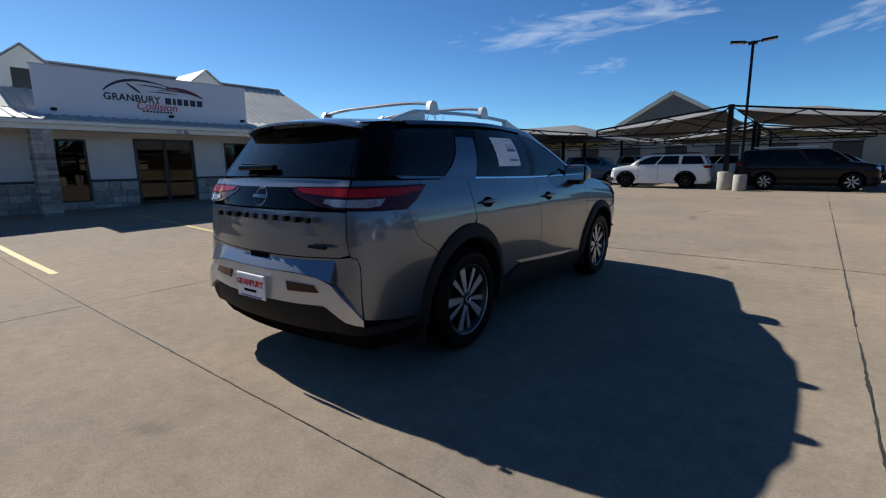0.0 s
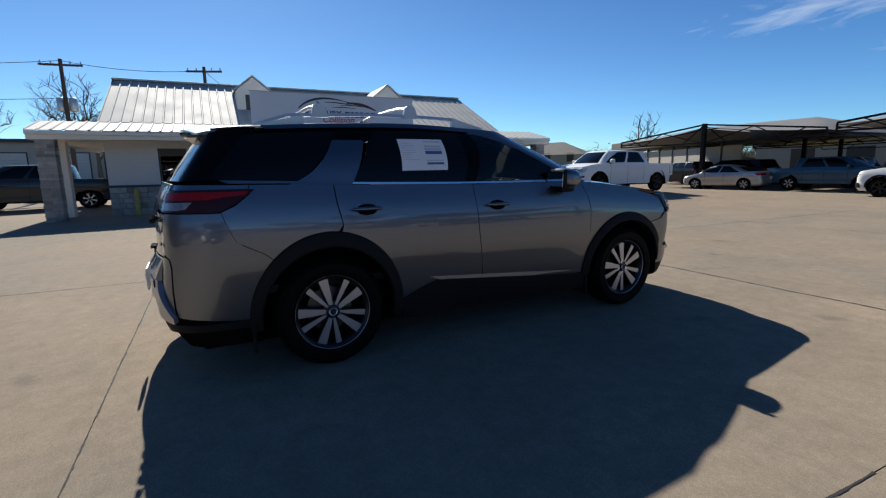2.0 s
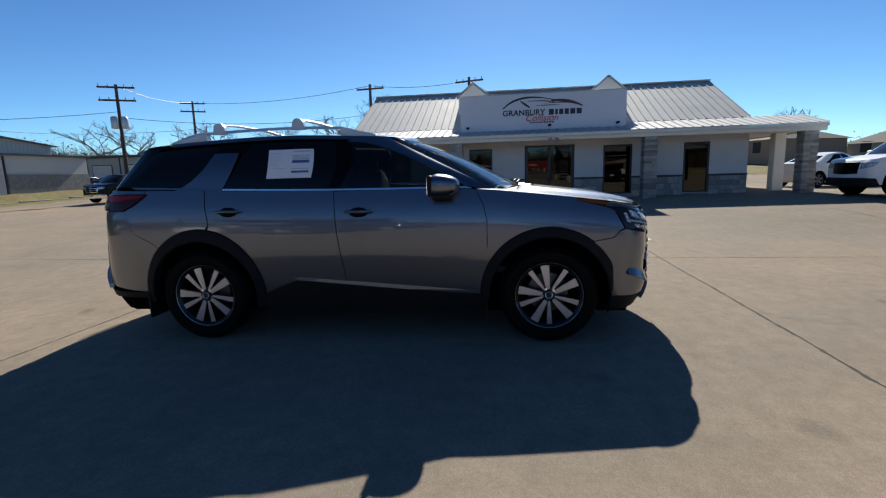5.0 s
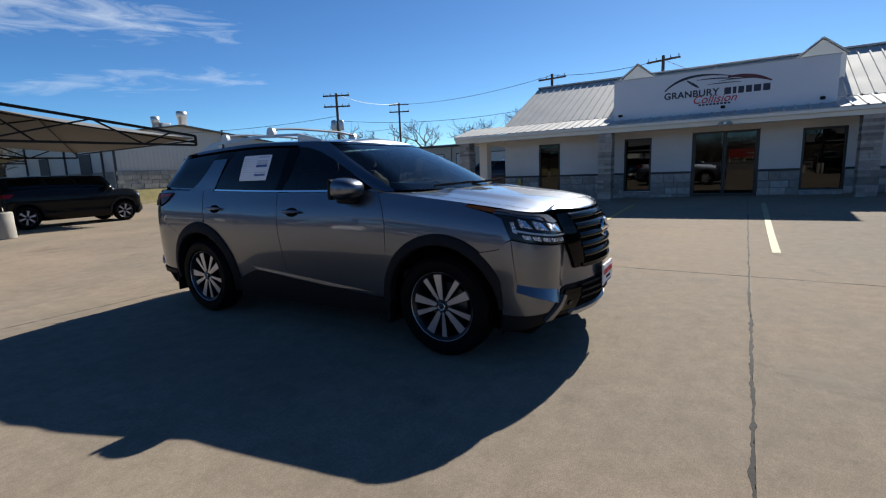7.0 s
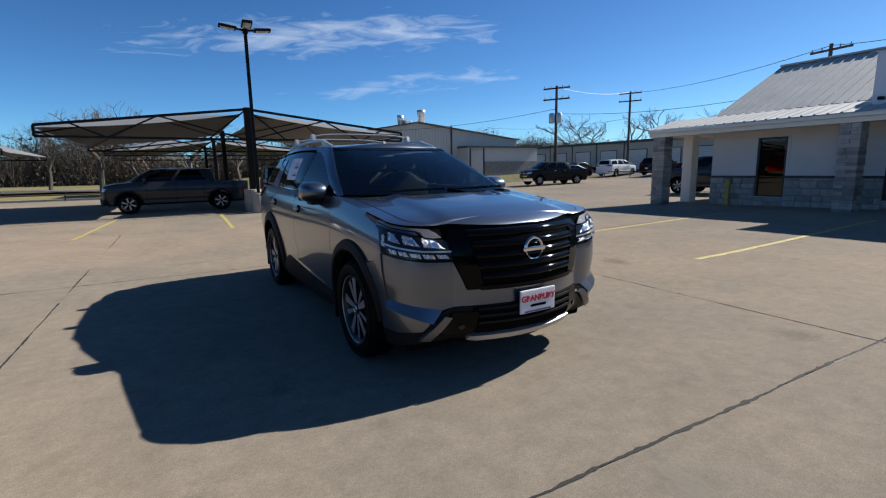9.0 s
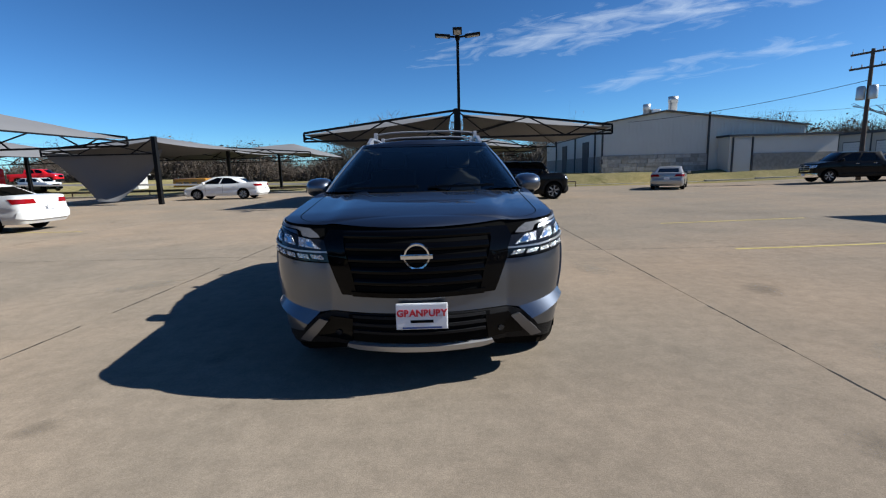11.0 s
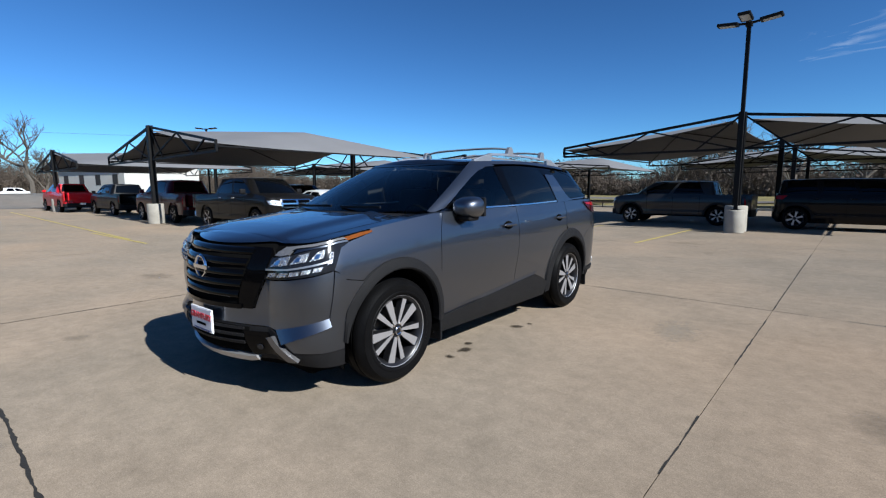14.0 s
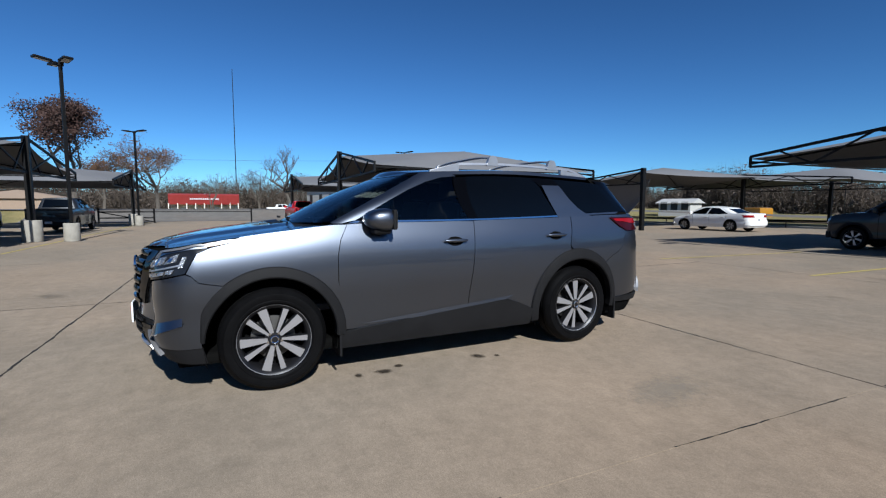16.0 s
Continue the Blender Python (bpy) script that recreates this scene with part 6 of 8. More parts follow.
    # number plates: plain dealer plates
    def plate(x, y, z, turn):
        p = new("licence_plate")
        p.parent = car
        p["label"] = "white dealer plate with red lettering"
        p.matrix_basis = pose(x, y, z, 0, 0, turn)
        part("frame", boxed(-0.158, 0.158, -0.012, 0.0, -0.082, 0.082, 0.004), PAPER, p)
        part("insert", boxed(-0.15, 0.15, -0.0145, -0.012, -0.062, 0.074), PAPER, p)
        text_mesh("GRANBURY", 0.058, PLATE_RED, p, Matrix.Translation((0, -0.0155, 0.020)) @ pose(0, 0, 0, 90), "lettering", bold=0.0022)
        part("print_bar", boxed(-0.07, 0.07, -0.0165, -0.0145, -0.040, -0.022), UNDER_BLACK, p)
        part("print_bar", boxed(-0.12, 0.12, -0.0135, -0.012, -0.077, -0.067), PRINT_BLUE, p)
    plate(-0.02, 2.432, 0.535, 180)
    plate(-0.02, -2.60, 0.605, 0)
    for i, w in enumerate((0.055,) * 10):      # raised name on the tailgate, as plain bars
        part("letter_bar", boxed(-0.515 + i * 0.111, -0.483 + i * 0.111, -2.524, -2.496, 1.048, 1.082, 0.004), GLOSS_BLACK, tg[0])
    for i in range(5):
        part("letter_bar", boxed(0.50 + i * 0.030, 0.522 + i * 0.030, -2.524, -2.490, 0.898, 0.916, 0.003), GLOSS_BLACK, tg[0])
    rbm = bmesh.new()
    lathe(rbm, [(0.052, 0.0), (0.058, 0.010), (0.066, 0.012), (0.072, 0.0)], 36, "Z", Matrix.Translation((0, -2.482, 1.195)) @ pose(0, 0, 0, 70, 0, 0))
    box(rbm, -0.085, 0.085, -0.013, 0.013, 0.0, 0.016, 0.004, m=Matrix.Translation((0, -2.482, 1.195)) @ pose(0, 0, 0, 70, 0, 0))
    part("emblem", finish(rbm), DARK_CHROME, tg[0], "dark chrome ring emblem with a plain bar")
    part("gate_handle", boxed(-0.10, 0.10, -2.545, -2.52, 0.79, 0.83, 0.008), UNDER_BLACK, tg[0])

    # door handles and mirrors
    for (yh, zh, door) in ((-0.06, 1.085, fd), (-1.17, 1.105, rd)):
        for k, sd in enumerate((1, -1)):
            p = S.P(Y(yh), zh)
            h = bmesh.new()
            bmesh.ops.create_uvsphere(h, u_segments=20, v_segments=10, radius=1.0)
            for v in h.verts:   # a slim grip, its face turned a little to the sky
                v.co = Vector((v.co.x * 0.017, math.copysign(abs(v.co.y) ** 0.8, v.co.y) * 0.118, v.co.z * 0.016))
            bmesh.ops.transform(h, matrix=Matrix.Translation((sd * (p.x + 0.026), yh, zh)) @ pose(0, 0, 0, 0, -sd * 16), verts=h.verts)
            part("door_handle", finish(h), GUN_METAL, door[k])
            # black oval laid on the door, painting the shade of the grip's recess
            cup = bmesh.new()
            n = 28
            rim = [cup.verts.new((sd * (S.P(Y(yh + 0.078 * math.cos(q)), zh - 0.006 + 0.040 * math.sin(q)).x + 0.0015), yh + 0.078 * math.cos(q), zh - 0.006 + 0.040 * math.sin(q))) for q in (2 * math.pi * i / n for i in range(n))]
            mid = cup.verts.new((sd * (p.x + 0.0005), yh, zh - 0.006))
            for i in range(n):
                cup.faces.new((rim[i], rim[(i + 1) % n], mid))
            bmesh.ops.recalc_face_normals(cup, faces=cup.faces)
            part("handle_shade", cup, UNDER_BLACK, door[k], "black oval for the shade in the handle recess")
    for k, sd in enumerate((1, -1)):
        mir = new("door_mirror")
        mir.parent = car
        mir["label"] = "grey door mirror on a black foot"
        mir.location = (sd * 0.995, 0.60, 1.275)
        hd = bmesh.new()
        bmesh.ops.create_uvsphere(hd, u_segments=24, v_segments=14, radius=1.0)
        for v in hd.verts:
            x, y, z = v.co
            f = lambda q: math.copysign(abs(q) ** 0.72, q)
            v.co = (f(x) * 0.128 * (1 if x * sd > 0 else 0.92), f(y) * (0.165 if y > 0 else 0.075), f(z) * 0.092 * (1 - 0.25 * max(0.0, y)))
        part("cap", finish(hd, 60), GUN_METAL, mir)
        part("foot", finish(boxed(-0.085, 0.075, -0.05, 0.10, -0.115, -0.055, 0.025, m=Matrix.Translation((-sd * 0.02, 0.0, 0))), 60), BLACK_PLASTIC, mir)
        part("arm", bar(bmesh.new(), (-sd * 0.13, 0.02, -0.075), (-sd * 0.02, 0.0, -0.085), 0.05, 0.035), BLACK_PLASTIC, mir)
        part("mirror_glass", boxed(-0.100, 0.100, -0.084, -0.077, -0.066, 0.066, 0.003), CHROME, mir)
        part("mirror_rim", boxed(-0.115, 0.115, -0.077, -0.045, -0.080, 0.080, 0.012), BLACK_PLASTIC, mir)

    # window sticker behind the rear door glass, on the camera's first side
    st = new("window_sticker")
    st.parent = car
    st["label"] = "white price sheet taped inside the rear window"
    def stick(u0, u1, v0, v1, lift, m, nm):
        a = lambda u, v: S.gyz(-0.855 + 0.385 * u, 1.365 + 0.235 * v)
        q = [a(u0, v0), a(u1, v0), a(u1, v1), a(u0, v1)]
        part(nm, patch(q, G, GN, lift, 0.001, (0.02, 0.03)), m, st)
    stick(0, 1, 0, 1, 0.0050, PAPER, "sheet")
    rr = random.Random(3)
    for i in range(8):
        stick(0.06, 0.06 + rr.uniform(0.18, 0.38), 0.86 - i * 0.075, 0.875 - i * 0.075, 0.0060, PRINT_GREY, "print_bar")
    for v0, v1, m in ((0.90, 0.95, PRINT_GREY), (0.74, 0.80, PRINT_GREY), (0.52, 0.62, PRINT_BLUE), (0.30, 0.33, PRINT_GREY), (0.18, 0.25, PRINT_BLUE), (0.64, 0.72, PRINT_GREY)):
        stick(0.56, 0.94, v0, v1, 0.0060, m, "print_bar")

    # cabin
    part("cabin_floor", boxed(-0.82, 0.82, -2.1, 1.2, 0.55, 0.60), SEAT, car)
    part("dashboard", finish(boxed(-0.74, 0.74, 0.70, 1.22, 0.90, 1.18, 0.05)), SEAT, car)
    part("headliner", finish(roof_mesh(S, 0.02, 50, 10, 0.03, 0.05, 4.95)), SEAT, car)
    stw = bmesh.new()
    lathe(stw, [(0.165, -0.012), (0.185, 0.0), (0.165, 0.012)], 28, "Z", Matrix.Translation((-0.37, 0.55, 1.13)) @ pose(0, 0, 0, 62))
    part("steering_wheel", finish(stw), UNDER_BLACK, car)
    for x, y in ((-0.37, -0.05), (0.37, -0.05), (-0.4, -0.95), (0.4, -0.95)):
        se = new("seat")
        se.parent = car
        se.location = (x, y, 0)
        part("cushion", finish(boxed(-0.25, 0.25, -0.05, 0.45, 0.62, 0.86, 0.06)), SEAT, se)
        part("backrest", finish(boxed(-0.25, 0.25, -0.09, 0.07, 0, 0.66, 0.06, m=Matrix.Translation((0, -0.06, 0.78)) @ pose(0, 0, 0, 12))), SEAT, se)
        part("headrest", finish(boxed(-0.13, 0.13, -0.06, 0.05, 0, 0.19, 0.04, m=Matrix.Translation((0, -0.22, 1.45)) @ pose(0, 0, 0, 10))), SEAT, se)
    part("inside_mirror", finish(boxed(-0.12, 0.12, 0.38, 0.41, 1.53, 1.59, 0.012)), UNDER_BLACK, car)
    # added black panel, no real part, shutting off light through the rear cabin
    part("cabin_blackout", boxed(-0.66, 0.66, -1.25, -1.2, 0.6, 1.64), UNDER_BLACK, car)

    W = wheel_meshes(RW, 0.262, 0.235, 5, True, RIM_CUT, RIM_DARK, "suv")
    for x, y, t in ((0.865, AX, 8), (-0.865, AX, 20), (0.865, -AX, 14), (-0.865, -AX, 2)):
        add_wheel(car, W, x, y, RW, t)
    return car


suv()

# fabric shade canopies on steel posts
def truss(o, yy, hw, top, tipz, lowz, parent_name="truss", arms=(1, -1)):
    t = new(parent_name)
    t.parent = o
    t.location = (0, yy, 0)
    def member(nm, a, b, w):
        part(nm, bar(bmesh.new(), a, b, w, w), BLACK_STEEL, t)
    for sd in arms:
        tip = (sd * hw, 0, tipz)
        member("top_chord", (0, 0, top), tip, 0.085)
        member("bottom_chord", (0, 0, lowz + 0.02), (sd * hw, 0, tipz - 0.34), 0.075)
        member("tip_bar", tip, (sd * hw, 0, tipz - 0.34), 0.07)
        def at(u, upper):
            return (sd * hw * u, 0, (top + (tipz - top) * u) if upper else (lowz + (tipz - 0.34 - lowz) * u))
        for u0, k0, u1, k1 in ((0.02, 0, 0.0, 0), (0.0, 0, 0.46, 1), (0.22, 0, 0.0, 1), (0.46, 1, 0.70, 0), (0.70, 0, 0.86, 1)):
            if (u0, k0) != (u1, k1) and abs(u0 - u1) > 0.05:
                member("web_bar", at(u0, k0), at(u1, k1), 0.05)
    return t


def sail(o, x0, x1, y0, y1, inner, outer, hump, sag=0.10, name="fabric", label="", n=16):
    """A low peaked fabric sheet: its ends run along the trusses' top chords, its free edges sag a little."""
    bm = bmesh.new()
    rows = []
    far = max(abs(x0), abs(x1))
    for j in range(n + 1):
        v = -1 + 2 * j / n
        row = []
        for i in range(n + 1):
            u = -1 + 2 * i / n
            m = max(abs(u), abs(v))
            x = (x0 + x1) / 2 + (x1 - x0) / 2 * u * (1 - 0.045 * (1 - v * v) * abs(u) ** 3)
            y = (y0 + y1) / 2 + (y1 - y0) / 2 * v * (1 - 0.04 * (1 - u * u) * abs(v) ** 3)
            z = inner + (outer - inner) * abs(x) / far + hump * (1 - m) ** 0.95
            z -= sag * (1 - min(abs(u), abs(v)) ** 2) * m ** 4
            row.append(bm.verts.new((x, y, z)))
        rows.append(row)
    for j in range(n):
        for i in range(n):
            bm.faces.new((rows[j][i], rows[j][i + 1], rows[j + 1][i + 1], rows[j + 1][i]))
    g = bmesh.ops.extrude_face_region(bm, geom=list(bm.faces))
    bmesh.ops.translate(bm, verts=[v for v in g["geom"] if isinstance(v, bmesh.types.BMVert)], vec=(0, 0, 0.012))
    bmesh.ops.recalc_face_normals(bm, faces=bm.faces)
    return part(name, finish(bm, 60), FABRIC, o, label)


def canopy(x, y, going, hw=6.25, depth=10.6, top=3.8, tipz=3.06, peak=4.05, torn=0, planter=True, peaks=(1, -1), bays=(0, 1)):
    o = thing("shade_canopy", on_ground(x, y) @ pose(0, 0, 0, 0, 0, -1.8 + (0 if going > 0 else 180)),
              "black steel canopy with grey peaked fabric sails over parked cars" if not torn else "black steel canopy with one torn grey sail hanging down", "canopy", "parking canopies")
    for yy in [depth * b for b in bays]:
        truss(o, yy, hw, top if yy == 0 else top - 0.1, tipz, 2.68, "truss", peaks)
        part("post", boxed(-0.11, 0.11, yy - 0.11, yy + 0.11, 0.0, top + 0.06, 0.012), BLACK_STEEL, o, "square black steel post")
        if planter and yy == 0:
            part("footing", finish(lathe(bmesh.new(), [(0.0, 0.0), (0.33, 0.0), (0.335, 0.02), (0.33, 0.82), (0.315, 0.85), (0.0, 0.85)], 28, "Z", Matrix.Translation((0, yy, 0))), 40), CAST, o, "cast concrete drum footing")
    for sd in peaks:
        part("edge_pipe", bar(bmesh.new(), (sd * hw, 0.0, tipz - 0.17), (sd * hw, depth, tipz - 0.17), 0.05, 0.05), BLACK_STEEL, o)
        if sd == torn:
            bm = bmesh.new()
            n, rows = 12, []
            for j in range(n + 1):
                v = j / n
                row = []
                for i in range(n + 1):
                    u = i / n
                    half = (1 - v) * 0.5 + 0.10
                    xx = sd * (0.3 + 5.6 * (0.5 + (u - 0.5) * 2 * half))
                    zz = 2.95 - 2.75 * v ** 0.9 - 0.55 * math.sin(math.pi * u) * (1 - v) * (0.5 + v)
                    row.append(bm.verts.new((xx, 0.25 + 1.2 * math.sin(math.pi * v) * (0.4 + 0.2 * math.sin(6 * u)), zz)))
                rows.append(row)
            for j in range(n):
                for i in range(n):
                    bm.faces.new((rows[j][i], rows[j][i + 1], rows[j + 1][i + 1], rows[j + 1][i]))
            g = bmesh.ops.extrude_face_region(bm, geom=list(bm.faces))
            bmesh.ops.translate(bm, verts=[q for q in g["geom"] if isinstance(q, bmesh.types.BMVert)], vec=(0, 0.012, 0))
            bmesh.ops.recalc_face_normals(bm, faces=bm.faces)
            part("torn_sail", finish(bm, 60), FABRIC, o, "torn grey sail hanging to the ground")
        sail(o, sd * 0.22 if sd > 0 else -hw, hw if sd > 0 else -0.22, 0.0, depth, top - 0.16, tipz - 0.08, peak - (top + tipz) / 2 + 0.10)
        # hip rafters under the sail
        cx = sd * (hw + 0.22) / 2
        for ex, ey in ((sd * hw, 0.05), (sd * hw, depth - 0.05), (sd * 0.3, 0.05), (sd * 0.3, depth - 0.05)):
            part("rafter", tube(bmesh.new(), (ex, ey, top - 0.24 + (tipz - top) * abs(ex) / hw), (cx, depth / 2, peak - 0.12), 0.03, n=8), BLACK_STEEL, o)
    return o


canopy(-3.79, -10.1, -1)
canopy(-4.3, -27.5, -1, planter=False)
canopy(16.1, 0.35, -1, top=4.05)
canopy(34.2, 0.0, -1, top=4.05)
canopy(12.1, -16.3, -1, top=3.55, torn=-1, peaks=(-1,), bays=(0,), planter=False)
canopy(12.85, -26.9, -1, top=3.55, planter=False)
canopy(28.8, -16.8, -1, top=3.6)
canopy(-2.62, 26.0, 1, top=3.85)
canopy(-2.3, 41.0, 1, planter=False)
canopy(-16.6, 29.0, 1, top=3.75, planter=False)
canopy(-16.0, 44.0, 1, planter=False)
canopy(16.2, 12.5, 1, top=4.05)
canopy(34.2, 11.4, 1, top=4.05)


def street_lamp(x, y, h, heads, turn, drum=True):
    o = thing("street_lamp", on_ground(x, y, turn), "tall black pole lamp with flat led heads, in a concrete drum" if drum else "tall black pole lamp with flat led heads", "street lamp", "yard lamps")
    part("pole", boxed(-0.055, 0.055, -0.055, 0.055, 0.0, h - 0.1, 0.008), BLACK_STEEL, o)
    if drum:
        part("footing", finish(lathe(bmesh.new(), [(0.0, 0.0), (0.27, 0.0), (0.275, 0.02), (0.27, 0.70), (0.255, 0.73), (0.0, 0.73)], 28, "Z"), 40), CAST, o, "cast concrete drum footing")
        part("base_plate", boxed(-0.13, 0.13, -0.13, 0.13, 0.73, 0.75, 0.004), BLACK_STEEL, o)
    part("tenon", boxed(-0.09, 0.09, -0.09, 0.09, h - 0.14, h, 0.02), BLACK_STEEL, o)
    for a in heads:
        hd = new("lamp_head")
        hd.parent = o
        hd.matrix_basis = Matrix.Translation((0, 0, h - 0.05)) @ pose(0, 0, 0, 0, 0, a) @ pose(0, 0, 0, 6)
        part("housing", boxed(-0.17, 0.17, 0.28, 0.86, -0.045, 0.045, 0.03), BLACK_STEEL, hd)
        part("arm", boxed(-0.04, 0.04, 0.05, 0.30, -0.03, 0.03, 0.01), BLACK_STEEL, hd)
        part("lens", boxed(-0.12, 0.12, 0.36, 0.80, -0.052, -0.045), LAMP_LENS, hd, "pale lamp lens")
    return o


street_lamp(-3.86, -9.45, 6.45, (90, -90, 0), -3)
street_lamp(-1.95, 25.2, 6.4, (90, -90, 0), 6)
street_lamp(15.95, 11.2, 6.95, (90, -90, 0), 30)
street_lamp(33.6, 11.0, 6.85, (90, -90), 60)
street_lamp(34.2, -10.2, 6.45, (90, -90), 40, False)
street_lamp(31.0, -82.0, 7.2, (90, -90), 40, False)

# parked vehicles
def base_shell(kind, L, W, H, wb, front, boxy=False):
    """A shell scaled to a vehicle: L, W, H, wheelbase, front overhang."""
    hw = W / 2
    yf = wb / 2 + front
    yr = yf - L
    k = dict(
        suv=dict(belt=0.66, hood=0.60, cowl=0.5, rf=0.1, rr=0.10, rear_t=0.30, cab=None),
        sedan=dict(belt=0.64, hood=0.56, cowl=0.52, rf=0.02, rr=0.72, rear_t=0.95, cab=None),
        pickup=dict(belt=0.66, hood=0.63, cowl=0.55, rf=0.2, rr=0.0, rear_t=0.0, cab=2.15),
    )[kind]
    zb = H * k["belt"]
    cowl = wb / 2 - (0.30 if kind != "sedan" else 0.22)
    if kind == "pickup":
        cab_r = cowl - 2.85
        tops_y = (yr, cab_r - 0.15, cab_r + 0.2, cowl, wb / 2 + 0.2, yf - 0.25, yf)
        tops_z = (zb * 0.98, zb * 0.98, zb, zb * 1.01, zb * 0.985, H * k["hood"] * 0.97, H * k["hood"] * 0.93)
        by, ty = cab_r, cab_r + 0.16
    elif kind == "sedan":
        cab_r = yr + 0.62
        tops_y = (yr, yr + 0.5, -0.6, cowl, wb / 2 + 0.1, yf - 0.25, yf)
        tops_z = (zb * 1.06, zb * 1.10, zb * 1.03, zb, zb * 0.93, H * 0.50, H * 0.46)
        by, ty = cab_r, cab_r + 0.85
    else:
        cab_r = yr + 0.12
        tops_y = (yr, -1.0, 0.3, cowl, wb / 2 + 0.2, yf - 0.25, yf)
        tops_z = (zb * 1.04, zb * 1.02, zb, zb * 0.99, zb * 0.96, H * k["hood"] * 0.98, H * k["hood"] * 0.94)
        by, ty = cab_r, cab_r + 0.28
    rake = 0.78 if kind != "sedan" else 0.95
    if boxy:
        rake, ty = 0.42, by + 0.10
        tops_z = tuple(z * (1.05 if i > 3 else 1.0) for i, z in enumerate(tops_z))
    zt = H * 0.955
    zz = [(0.0, 0.24), (0.15, 0.36), (0.45, 0.55), (0.60, 0.60), (0.8, 0.80), (1.0, zb)]
    return Shell(dict(
        zs=(0.22, 0.34, 0.48, 0.60, zb * 0.72, zb * 0.88, zb),
        w=(hw * 0.92, hw * 0.975, hw * 0.99, hw * 0.985, hw, hw * 0.985, hw * 0.945),
        yf=(yf - 0.12, yf - 0.02, yf, yf - 0.01, yf - 0.015, yf - 0.03, yf - 0.09),
        yr=(yr + 0.12, yr + 0.03, yr, yr + 0.01, yr + 0.04, yr + 0.05, yr + 0.08),
        xf=hw * 0.60, bf=0.09, xr=hw * 0.66, br=0.06, ya=yf - 0.46, yb=yr + 0.46, p=0.72,
        top_y=tops_y, top_z=tops_z,
        belt=dict(xf=hw * 0.72, yf=cowl + 0.32, bf=0.16, ya=cowl - 0.1, yb=by + 0.32, xr=hw * 0.72, yr=by, br=0.06, w=(hw * 0.90, hw * 0.925, hw * 0.90), zy=(-4.0, 4.0), z=(zb * 1.0, zb * 1.0)),
        roof=dict(xf=hw * 0.56, yf=cowl + 0.32 - rake, bf=0.06, ya=cowl - rake - 0.05, yb=ty + 0.28, xr=hw * 0.58, yr=ty, br=0.05, w=(hw * 0.68, hw * 0.70, hw * 0.67), zy=(ty, (ty + cowl) / 2 - 0.2, cowl + 0.3 - rake), z=(zt - (0.09 if kind == "sedan" else 0.03), zt, zt - 0.03)),
    )), dict(yf=yf, yr=yr, zb=zb, cowl=cowl, by=by, ty=ty, hw=hw, wb=wb, H=H, tops=(tops_y, tops_z))


WHEELS = {}


